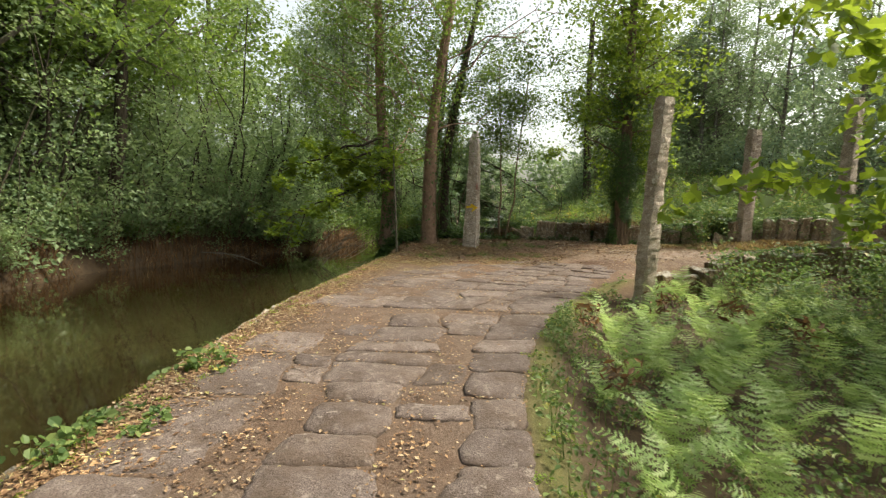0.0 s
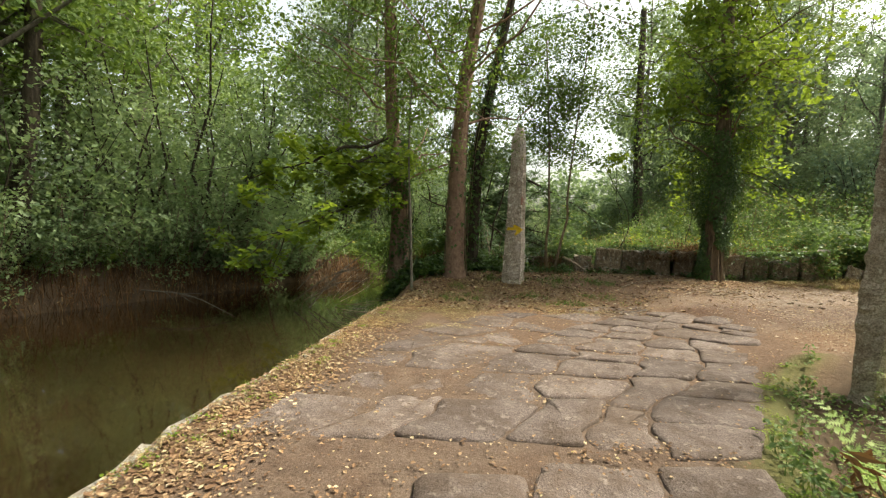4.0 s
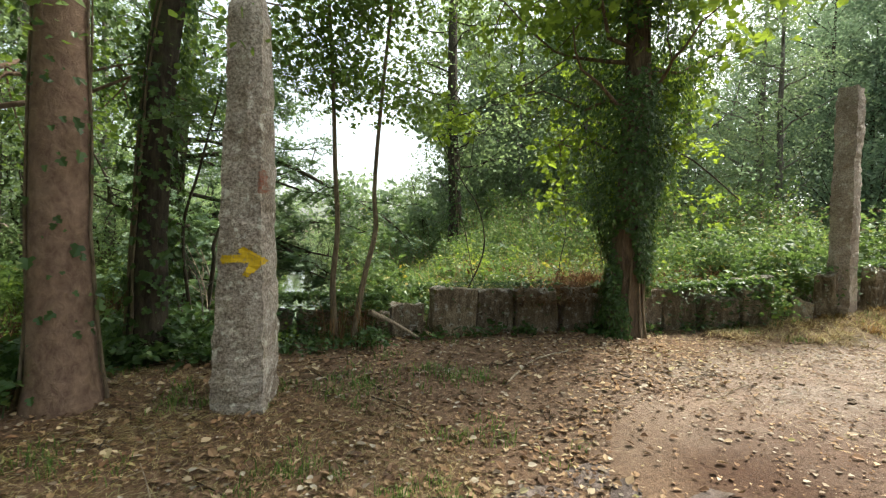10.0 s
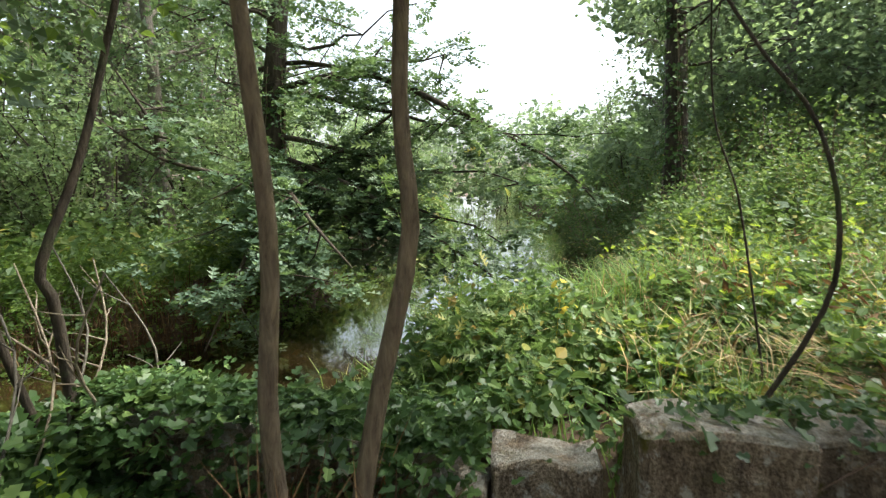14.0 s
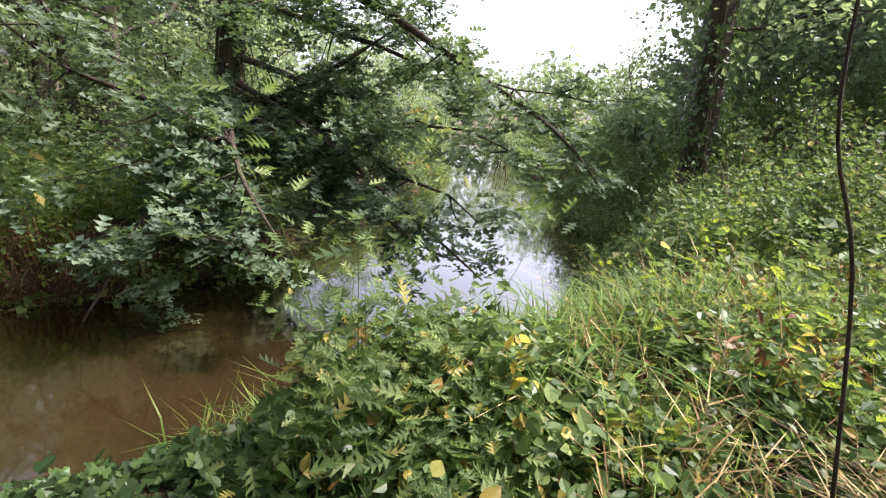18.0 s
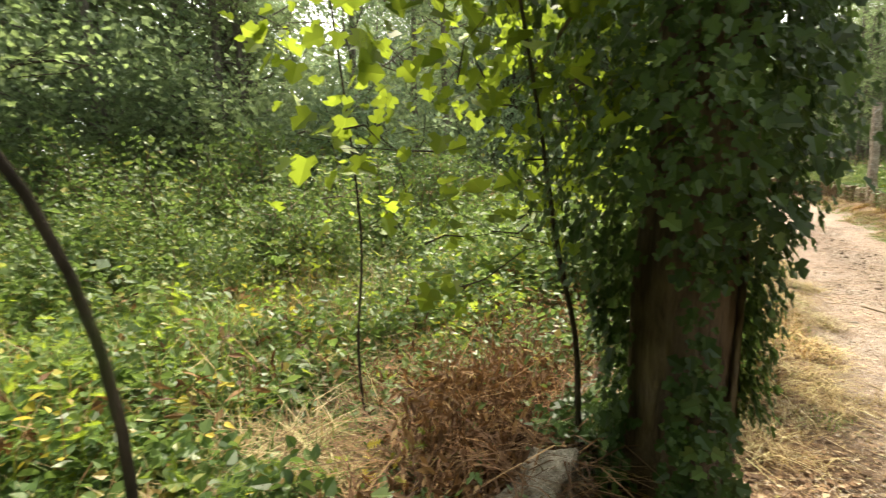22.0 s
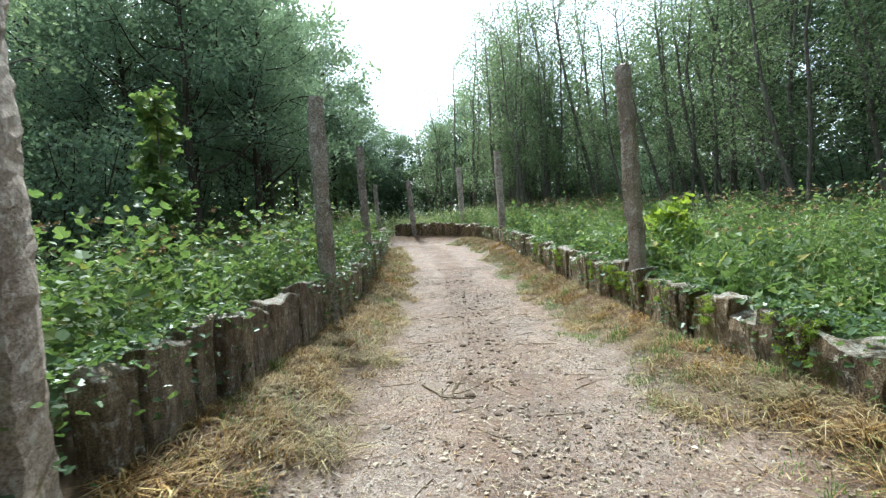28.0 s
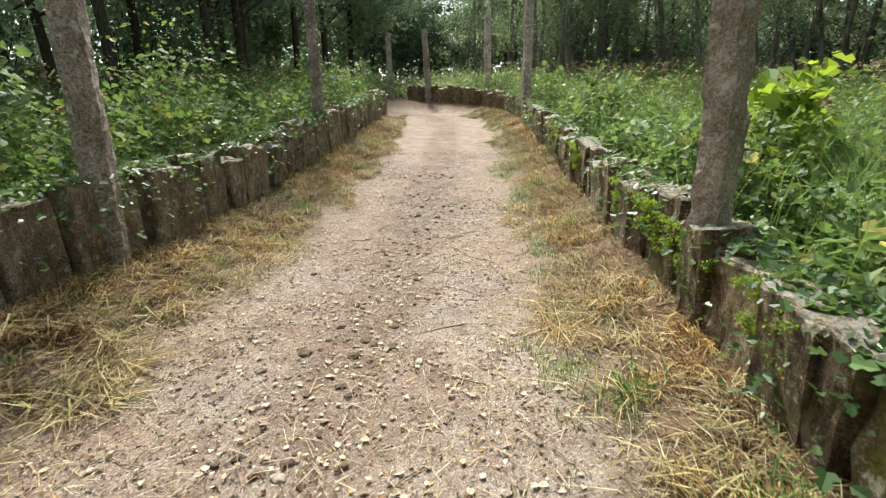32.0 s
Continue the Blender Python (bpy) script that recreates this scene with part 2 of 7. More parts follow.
GRASS_GREEN = leaf_material("grass_blade", [(0, (0.05, 0.11, 0.025)), (0.6, (0.12, 0.22, 0.045)), (0.92, (0.22, 0.30, 0.08)), (1, (0.30, 0.27, 0.10))])
GRASS_DRY = leaf_material("dry_grass", [(0, (0.06, 0.034, 0.018)), (0.35, (0.19, 0.115, 0.055)), (0.65, (0.37, 0.27, 0.125)), (0.86, (0.62, 0.52, 0.31)), (1, (0.20, 0.24, 0.07))], (0.5, 0.38, 0.15), 0.25, 0.7)
BRACKEN = leaf_material("dead_bracken", [(0, (0.05, 0.026, 0.015)), (0.55, (0.13, 0.068, 0.035)), (0.9, (0.26, 0.15, 0.075)), (1, (0.42, 0.30, 0.17))], (0.3, 0.15, 0.05), 0.2, 0.8)
GRIT = leaf_material("grit", [(0, (0.06, 0.045, 0.035)), (0.25, (0.17, 0.13, 0.105)), (0.65, (0.33, 0.28, 0.235)), (1, (0.60, 0.55, 0.48))], (0.3, 0.25, 0.2), 0.0, 0.9)
DRY_STALK = leaf_material("dry_stalk", [(0, (0.12, 0.075, 0.04)), (0.6, (0.30, 0.21, 0.11)), (1, (0.52, 0.42, 0.26))], (0.4, 0.3, 0.12), 0.15, 0.8)
GRASS_RUST = leaf_material("rusty_grass", [(0, (0.07, 0.03, 0.012)), (0.4, (0.24, 0.13, 0.042)), (0.7, (0.43, 0.265, 0.09)), (1, (0.64, 0.50, 0.23))], (0.48, 0.31, 0.09), 0.25, 0.7)
FLAKE = leaf_material("pale_flake", [(0, (0.16, 0.115, 0.09)), (0.5, (0.31, 0.25, 0.20)), (1, (0.52, 0.45, 0.38))], (0.4, 0.3, 0.2), 0.05, 0.85)
LITTER = leaf_material("leaf_litter", [(0, (0.085, 0.045, 0.028)), (0.4, (0.22, 0.125, 0.075)), (0.8, (0.37, 0.24, 0.145)), (0.96, (0.55, 0.44, 0.31)), (1, (0.28, 0.26, 0.08))], (0.3, 0.2, 0.08), 0.12, 0.75)


def ground_material():
    m, n, l, b = material("ground_earth", 0.95)
    p = world_pos(n)
    a = n.new("ShaderNodeAttribute")
    a.attribute_name = "zone"
    sep = n.new("ShaderNodeSeparateColor")
    l.new(a.outputs["Color"], sep.inputs[0])
    fine, mid = noise_node(n, l, 55, 8, 0.75, p), noise_node(n, l, 5, 6, 0.65, p)
    soil = ramp(n, l, mid, [(0.3, (0.05, 0.034, 0.022)), (0.7, (0.12, 0.08, 0.05))])
    track = ramp(n, l, fine, [(0.3, (0.095, 0.072, 0.058)), (0.5, (0.25, 0.204, 0.173)), (0.7, (0.46, 0.40, 0.34))])
    track = mix(n, l, 1.0, track, ramp(n, l, mid, [(0.3, (0.60, 0.53, 0.50)), (0.5, (0.95, 0.9, 0.88)), (0.68, (1.14, 1.12, 1.09))]), "MULTIPLY")
    def bits(scale, stops, lo, hi, share=0.45):
        """Loose bits lying about: cells of a colour each, with gaps between."""
        warp = n.new("ShaderNodeTexNoise")
        warp.inputs["Scale"].default_value, warp.inputs["Detail"].default_value = scale * 1.3, 4
        l.new(p, warp.inputs["Vector"])
        moved = n.new("ShaderNodeVectorMath")
        moved.operation = "MULTIPLY_ADD"
        moved.inputs[1].default_value = (1.6 / scale, 1.6 / scale, 0.6 / scale)
        l.new(warp.outputs["Color"], moved.inputs[0])
        l.new(p, moved.inputs[2])
        v = n.new("ShaderNodeTexVoronoi")
        v.inputs["Scale"].default_value = scale
        l.new(moved.outputs[0], v.inputs["Vector"])
        tint = n.new("ShaderNodeSeparateColor")
        l.new(v.outputs["Color"], tint.inputs[0])
        inside = ramp(n, l, v.outputs["Distance"], [(lo, (1, 1, 1)), (hi, (0, 0, 0))])
        few = ramp(n, l, tint.outputs[1], [(share, (0, 0, 0)), (share + 0.05, (1, 1, 1))])
        return mix(n, l, 1.0, inside, few, "MULTIPLY"), ramp(n, l, tint.outputs[0], stops), v.outputs["Distance"]

    grit, grit_c, grit_d = bits(42, [(0, (0.10, 0.08, 0.065)), (0.5, (0.26, 0.215, 0.18)), (1, (0.50, 0.45, 0.40))], 0.16, 0.28)
    fine_grit, fine_c, _ = bits(110, [(0, (0.10, 0.08, 0.062)), (0.5, (0.28, 0.23, 0.195)), (1, (0.50, 0.44, 0.385))], 0.25, 0.4)
    red = ramp(n, l, noise_node(n, l, 1.1, 5, 0.65, p, 0.5), [(0.42, (0, 0, 0)), (0.62, (0.75, 0.75, 0.75))])
    track = mix(n, l, red, track, mix(n, l, 1.0, track, (0.88, 0.74, 0.65), "MULTIPLY"))
    track = mix(n, l, fine_grit, track, fine_c)
    track = mix(n, l, grit, track, grit_c)
    litter = ramp(n, l, noise_node(n, l, 30, 8, 0.8, p), [(0.3, (0.07, 0.042, 0.026)), (0.5, (0.165, 0.10, 0.062)), (0.72, (0.29, 0.19, 0.12))])
    flake, flake_c, _ = bits(34, [(0, (0.07, 0.035, 0.02)), (0.5, (0.17, 0.095, 0.052)), (0.85, (0.25, 0.16, 0.09)), (1, (0.36, 0.28, 0.18))], 0.24, 0.36, 0.62)
    crumb, crumb_c, _ = bits(70, [(0, (0.05, 0.03, 0.02)), (0.5, (0.19, 0.12, 0.07)), (1, (0.32, 0.25, 0.16))], 0.3, 0.42, 0.55)
    litter = mix(n, l, crumb, litter, crumb_c)
    litter = mix(n, l, flake, litter, flake_c)
    mossy = ramp(n, l, noise_node(n, l, 25, 6, 0.7, p), [(0.3, (0.045, 0.06, 0.015)), (0.7, (0.13, 0.13, 0.035))])
    c = mix(n, l, sep.outputs[0], soil, track)
    c = mix(n, l, sep.outputs[1], c, litter)
    c = mix(n, l, sep.outputs[2], c, mossy)
    # low alpha: dark earth, stain, and the shade patch painted into the colour
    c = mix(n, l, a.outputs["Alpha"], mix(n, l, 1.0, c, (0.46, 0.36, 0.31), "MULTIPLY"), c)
    l.new(c, b.inputs["Base Color"])
    bump(n, l, b, fine, 0.8, 0.022)
    return m


def water_material():
    m, n, l, b = material("river_water", 0.04)
    p = world_pos(n)
    l.new(ramp(n, l, noise_node(n, l, 0.5, 4, 0.6, p), [(0.3, (0.012, 0.0075, 0.003)), (0.7, (0.030, 0.019, 0.0075))]), b.inputs["Base Color"])
    b.inputs["IOR"].default_value = 1.33
    b.inputs["Specular IOR Level"].default_value = 0.9
    b.inputs["Coat Weight"].default_value, b.inputs["Coat Roughness"].default_value, b.inputs["Coat IOR"].default_value = 1.0, 0.04, 1.6
    mp = n.new("ShaderNodeMapping")
    mp.inputs["Scale"].default_value = (1.0, 0.5, 1)
    l.new(p, mp.inputs[0])
    bump(n, l, b, noise_node(n, l, 7.0, 4, 0.55, mp.outputs[0], 0.6), 0.14, 0.03)
    return m


GROUND = ground_material()
WATER = water_material()
PAINT, _n, _l, _b = material("yellow_paint", 0.8)
_pp = world_pos(_n)
_l.new(ramp(_n, _l, noise_node(_n, _l, 45, 5, 0.7, _pp), [(0.33, (0.30, 0.24, 0.14)), (0.45, (0.58, 0.38, 0.015)), (0.7, (0.70, 0.48, 0.03))]), _b.inputs["Base Color"])
RUST, _n, _l, _b = material("red_paint_smear", 0.9)
_l.new(ramp(_n, _l, noise_node(_n, _l, 60, 5, 0.7, world_pos(_n)), [(0.4, (0.27, 0.22, 0.18)), (0.6, (0.30, 0.10, 0.06))]), _b.inputs["Base Color"])

# ---- tools for building ----
rng = np.random.default_rng(7)


def mesh_from(name, verts, faces, mat, smooth=False):
    """A mesh from arrays; faces is one (n, k) array or a list of such arrays."""
    me = bpy.data.meshes.new(name)
    verts = np.asarray(verts, dtype=np.float32)
    groups = [np.asarray(g, dtype=np.int32) for g in (faces if isinstance(faces, list) else [faces]) if len(g)]
    loops = np.concatenate([g.ravel() for g in groups])
    sizes = np.concatenate([np.full(len(g), g.shape[1], dtype=np.int32) for g in groups])
    me.vertices.add(len(verts))
    me.vertices.foreach_set("co", verts.ravel())
    me.loops.add(len(loops))
    me.loops.foreach_set("vertex_index", loops)
    me.polygons.add(len(sizes))
    me.polygons.foreach_set("loop_start", np.concatenate([[0], np.cumsum(sizes)[:-1]]).astype(np.int32))
    me.polygons.foreach_set("use_smooth", np.full(len(sizes), smooth))
    me.materials.append(mat)
    me.update(calc_edges=True)
    me.validate()
    return me


def child(name, me, parent, label="", loc=None):
    ob = new(name, me)
    ob.parent = parent
    if loc is not None:
        ob.matrix_local = loc
    return tagged(ob, label) if label else ob


def thing(name, label, category, loc=(0, 0, 0), data=None, group="", kind="", rz=0.0):
    ob = new(name, data)
    ob.matrix_world = pose(*loc, 0, 0, rz)
    return tagged(ob, label, category, group, kind)


def join(parts):
    """Joins (verts, faces) pairs; faces all of one width."""
    vs, fs, at = [], [], 0
    for v, f in parts:
        vs.append(v), fs.append(f + at)
        at += len(v)
    return np.concatenate(vs), np.concatenate(fs)


def tube(points, radii, sides=7, wob=0.0, gen=None):
    """A tapered tube of quads along points."""
    pts, radii = np.asarray(points, float), np.asarray(radii, float)
    d = np.gradient(pts, axis=0)
    d /= np.linalg.norm(d, axis=1)[:, None] + 1e-9
    ref = np.where(np.abs(d[:, 2:3]) > 0.9, [[1.0, 0, 0]], [[0, 0, 1.0]])
    u = np.cross(d, ref)
    u /= np.linalg.norm(u, axis=1)[:, None] + 1e-9
    w = np.cross(d, u)
    for k in range(1, len(u)):            # keep the rings from twisting
        p = u[k - 1] - d[k] * (u[k - 1] @ d[k])
        u[k] = p / (np.linalg.norm(p) + 1e-9)
        w[k] = np.cross(d[k], u[k])
    a = np.linspace(0, 2 * np.pi, sides, endpoint=False)
    r = radii[:, None] * (1 + (wob * gen.normal(size=(len(pts), sides)) if wob else 0))
    v = pts[:, None] + r[..., None] * (np.cos(a)[None, :, None] * u[:, None] + np.sin(a)[None, :, None] * w[:, None])
    n = len(pts)
    i = np.arange(n - 1)[:, None] * sides
    j = np.arange(sides)[None]
    f = np.stack([i + j, i + (j + 1) % sides, i + sides + (j + 1) % sides, i + sides + j], -1).reshape(-1, 4)
    return v.reshape(-1, 3), f


def curve_points(a, b, n, bend, gen):
    """Points from a to b that wander."""
    a, b = np.asarray(a, float), np.asarray(b, float)
    t = np.linspace(0, 1, n)[:, None]
    w = np.cumsum(gen.normal(size=(n, 3)), 0) * bend
    w -= t * w[-1] + (1 - t) * w[0]
    return a + (b - a) * t + w


LEAF_SHAPES = {
    "ovate": ([(0, 0), (0.18, 0.30), (0.45, 0.36), (0.75, 0.2), (1, 0), (0.75, -0.2), (0.45, -0.36), (0.18, -0.30)], [(0, 1, 2), (0, 2, 3), (0, 3, 4), (0, 4, 5), (0, 5, 6), (0, 6, 7)]),
    # outline points (along, across) and fans of triangles; the midrib is folded down
    "kite": ([(0, 0), (0.45, 0.32), (1, 0), (0.45, -0.32)], [(0, 1, 2), (0, 2, 3)]),
    "narrow": ([(0, 0), (0.4, 0.15), (1, 0), (0.4, -0.15)], [(0, 1, 2), (0, 2, 3)]),
    "round": ([(0, 0), (0.2, 0.38), (0.65, 0.40), (1, 0), (0.65, -0.40), (0.2, -0.38)], [(0, 1, 2), (0, 2, 3), (0, 3, 4), (0, 4, 5)]),
    "oak": ([(0, 0), (0.3, 0), (0.62, 0), (1, 0), (0.2, 0.24), (0.48, 0.36), (0.84, 0.30), (0.2, -0.24), (0.48, -0.36), (0.84, -0.30)],
            [(0, 1, 4), (1, 2, 5), (2, 3, 6), (0, 7, 1), (1, 8, 2), (2, 9, 3)]),
    "feather": ([(0, 0), (0.2, 0), (0.4, 0), (0.6, 0), (0.8, 0), (1, 0), (0.28, 0.26), (0.5, 0.30), (0.72, 0.26), (0.92, 0.17), (0.28, -0.26), (0.5, -0.30), (0.72, -0.26), (0.92, -0.17)],
                [(0, 1, 6), (1, 2, 7), (2, 3, 8), (3, 4, 9), (0, 10, 1), (1, 11, 2), (2, 12, 3), (3, 13, 4), (3, 5, 4)]),
    "lobed": ([(0, 0), (-0.08, 0.28), (0.22, 0.52), (0.42, 0.24), (0.66, 0.38), (1, 0), (0.66, -0.38), (0.42, -0.24), (0.22, -0.52), (-0.08, -0.28)],
              [(0, 1, 2), (0, 2, 3), (0, 3, 4), (0, 4, 5), (0, 5, 6), (0, 6, 7), (0, 7, 8), (0, 8, 9)]),
}


def leaves(centres, size, gen, shape="kite", up=0.5, hang=0.0, spread=0.35, toward=None):
    """Leaves at the centres: up turns their faces to the sky, hang lets them point down."""
    c = np.asarray(centres, float)
    n = len(c)
    nor = gen.normal(size=(n, 3))
    nor /= np.linalg.norm(nor, axis=1)[:, None]
    nor[:, 2] += up * 2
    if toward is not None:
        nor = nor * 0.6 + np.asarray(toward) * 1.6
    nor /= np.linalg.norm(nor, axis=1)[:, None] + 1e-9
    ax = gen.normal(size=(n, 3))
    ax[:, 2] -= hang * 2
    ax -= nor * (ax * nor).sum(1)[:, None]
    ax /= np.linalg.norm(ax, axis=1)[:, None] + 1e-9
    side = np.cross(nor, ax)
    s = size * (1 + spread * gen.normal(size=n)).clip(0.35, 2.0)
    out, tri = LEAF_SHAPES[shape]
    o = np.array(out)
    fold = -0.35 * np.abs(o[:, 1])
    v = c[:, None] + s[:, None, None] * (o[None, :, 0:1] * ax[:, None] + o[None, :, 1:2] * side[:, None] - fold[None, :, None] * nor[:, None])
    f = np.array(tri)[None] + (np.arange(n) * len(out))[:, None, None]
    return v.reshape(-1, 3), f.reshape(-1, 3)


def clumps(tips, per, radius, gen, squash=0.7):
    """Points scattered round the tips."""
    t = np.repeat(np.asarray(tips, float), per, axis=0)
    o = gen.normal(size=t.shape)
    o *= (radius * gen.random(len(t)) ** 0.5 / (np.linalg.norm(o, axis=1) + 1e-9))[:, None]
    o[:, 2] *= squash
    return t + o


def smooth01(x, a, b):
    t = np.clip((x - a) / (b - a), 0, 1)
    return t * t * (3 - 2 * t)


def to_line(x, y, line):
    """Distance of points to a polyline of (x, y, ...) and the interpolated further columns there."""
    line = np.asarray(line, float)
    best = np.full(np.shape(x), 1e9)
    extra = np.zeros(np.shape(x))
    for p, q in zip(line[:-1], line[1:]):
        d = q[:2] - p[:2]
        t = np.clip(((x - p[0]) * d[0] + (y - p[1]) * d[1]) / (d @ d), 0, 1)
        e = np.hypot(x - p[0] - t * d[0], y - p[1] - t * d[1])
        near = e < best
        best = np.where(near, e, best)
        if line.shape[1] > 2:
            extra = np.where(near, p[2] + t * (q[2] - p[2]), extra)
    return best, extra


def along(line, step, start=0.0):
    """Points and headings at even steps along a polyline."""
    line = np.asarray(line, float)
    seg = np.hypot(*np.diff(line[:, :2], axis=0).T)
    s = np.concatenate([[0], np.cumsum(seg)])
    out, at = [], start
    while at < s[-1]:
        k = min(np.searchsorted(s, at, side="right") - 1, len(seg) - 1)
        t = (at - s[k]) / seg[k]
        p = line[k, :2] + t * (line[k + 1, :2] - line[k, :2])
        d = (line[k + 1, :2] - line[k, :2]) / seg[k]
        out.append((p, d, at))
        at += step() if callable(step) else step
    return out


# ---- the plan ----
WATER_Z = -0.45
RIVER = [(-6.0, -60, 3.0), (-6.0, 4, 3.0), (-5.6, 7.5, 3.05), (-4.6, 10.6, 2.1), (-4.1, 12.7, 1.4), (-2.6, 14.5, 1.25), (-0.6, 15.4, 1.5), (1.4, 17.0, 2.15), (2.7, 20.5, 2.4), (3.5, 25, 2.3), (4.0, 30, 2.2), (3.0, 60, 3.0)]
WALL_L = [(-0.1, 12.95), (0.8, 12.7), (1.62, 12.45), (3.2, 12.2), (4.9, 11.85), (6.3, 11.3), (7.8, 11.0), (12.3, 10.15), (18.0, 9.45), (22.0, 9.1), (25.6, 8.9)]
WALL_R = [(3.0, 5.55), (4.7, 6.35), (6.8, 6.62), (11.3, 6.05), (16.5, 5.45), (21.7, 4.95), (24.0, 4.98), (26.3, 5.45), (28.0, 6.6), (29.2, 7.6), (30.3, 8.2)]
ROAD = [(1.2, 7.6), (3.2, 9.2), (6.0, 8.9), (11.8, 8.1), (18, 7.4), (22.5, 7.0), (25.6, 7.3), (27.9, 9.2), (28.6, 13), (28, 18)]
PAVED_RIGHT = [(0.05, -9), (0.05, 0), (0.16, 1.3), (0.44, 2.5), (1.04, 4.3), (1.95, 5.6), (2.6, 6.1)]


def right_edge(y):
    return np.interp(y, [p[1] for p in PAVED_RIGHT], [p[0] for p in PAVED_RIGHT])


def kerb_x(y):
    """The causeway's edge over the water."""
    return np.interp(y, [-30, 2, 4.5, 6.5, 8.6, 9.9, 11], [-3.15, -3.12, -2.98, -2.66, -2.32, -2.02, -1.8])


def land(x, y):
    h = np.interp(x, [-200, -9, -3, 2, 5.5, 14, 21.7, 28.6, 40, 120, 700], [3.0, 0.35, 0, 0.02, 0.28, 0.36, 1.02, 1.55, 2.0, 4.5, 20])
    h = h + 0.24 * smooth01(y, 9.4, 11.6) * (1 - smooth01(x, 2, 6)) * smooth01(x, -3, -1.5)
    d, _ = to_line(x, y, ROAD)
    h = h + 0.30 * smooth01(d, 1.1, 2.1) * smooth01(x, 5, 9)
    fern = smooth01(x - right_edge(y), 0.05, 0.7) * smooth01(6.2 + 0.1 * np.maximum(x - 3, 0) - y, -0.2, 0.7)
    h = h - 0.38 * fern * (1 - smooth01(x, 5, 14))
    h = h + 0.14 * smooth01(y - np.interp(x, [p[0] for p in WALL_L], [p[1] for p in WALL_L]), 0.1, 0.6) * smooth01(x, 1, 3)
    h = h + 0.05 * smooth01(np.hypot(x, y - 8), 60, 400) * (np.hypot(x, y - 8) - 60).clip(0) * 0.2
    h = h + 0.30 * np.exp(-((x - 2.95) ** 2 + (y - 5.5) ** 2) / 0.5)
    return h


def ground_z(x, y):
    x, y = np.asarray(x, float), np.asarray(y, float)
    h = land(x, y)
    d, w = to_line(x, y, RIVER)
    out = d - w
    bank = smooth01(out, -0.5, 0.9)
    z = (WATER_Z - 0.55) * (1 - bank) + h * bank
    cause = (y < 10.3) & (x > -4.2) & (x < 3)          # sheer stone edge along the causeway
    edge = smooth01(x - kerb_x(y), -0.06, 0.1)
    return np.where(cause, (WATER_Z - 0.55) * (1 - edge) + h * edge, z)


def gz(x, y):
    return float(ground_z(x, y))


def scatter(n, x0, x1, y0, y1, gen, keep=None):
    """Random ground points of a rectangle that satisfy keep(x, y)."""
    x, y = x0 + (x1 - x0) * gen.random(n), y0 + (y1 - y0) * gen.random(n)
    if keep is not None:
        k = keep(x, y)
        x, y = x[k], y[k]
    return np.c_[x, y, ground_z(x, y)]


def blades(base, height, width, gen, lean=0.5, flat=0.0):
    """Grass blades of three triangles each, bent over; flat lays them down."""
    b = np.asarray(base, float)
    n = len(b)
    a = gen.random(n) * 2 * np.pi
    d = np.c_[np.cos(a), np.sin(a), np.zeros(n)]
    s = np.c_[-np.sin(a), np.cos(a), np.zeros(n)]
    h = height * (0.5 + 0.8 * gen.random(n))[:, None]
    l = (lean * (0.3 + gen.random(n)))[:, None]
    up = np.array([0, 0, 1.0]) * (1 - flat)
    m = b + h * (0.55 * up + 0.30 * l * d) + flat * d * h * 0.5
    t = b + h * ((1 - 0.35 * l) * up + l * d) + flat * d * h
    w = width * (0.6 + 0.8 * gen.random(n))[:, None]
    v = np.stack([b - s * w, b + s * w, m - s * w * 0.8, m + s * w * 0.8, t], 1)
    f = np.array([(0, 1, 3), (0, 3, 2), (2, 3, 4)])[None] + (np.arange(n) * 5)[:, None, None]
    return v.reshape(-1, 3), f.reshape(-1, 3)


def weeds(base, height, per, leaf, gen, shape="kite", radius=0.11, stem=0.005):
    """Leafy stems: leaves in whorls up each stem, thicker towards the top. Returns leaves and stems."""
    b = np.asarray(base, float)
    n = len(b)
    hill = np.array([noise.noise((p[0] * 0.8, p[1] * 0.8, 5.0)) + 0.6 * noise.noise((p[0] * 2.3, p[1] * 2.3, 1.0)) for p in b])
    h = height * (0.55 + 0.65 * gen.random(n)) * (1 + 1.2 * hill).clip(0.25, 2.1)
    tilt = gen.normal(size=(n, 2)) * 0.16
    t = 0.25 + 0.75 * gen.random((n, per)) ** 0.75
    a = gen.random((n, per)) * 2 * np.pi
    r = radius * (0.5 + gen.random((n, per))) * (1.15 - 0.6 * t)
    c = np.stack([b[:, None, 0] + tilt[:, None, 0] * h[:, None] * t + r * np.cos(a), b[:, None, 1] + tilt[:, None, 1] * h[:, None] * t + r * np.sin(a), b[:, None, 2] + h[:, None] * t], -1)
    top = b + np.c_[tilt * h[:, None], h]
    w = np.array([stem, 0, 0])
    sv = np.stack([b - w, b + w, top], 1).reshape(-1, 3)
    sf = np.arange(n * 3).reshape(-1, 3)
    return leaves(c.reshape(-1, 3), leaf, gen, shape, 0.6, 0.2), (sv, sf)


def stuff(name, label, category, geo, mat):
    v, f = geo
    return tagged(new(name, mesh_from(name, v, f, mat)), label, category, kind="stuff")


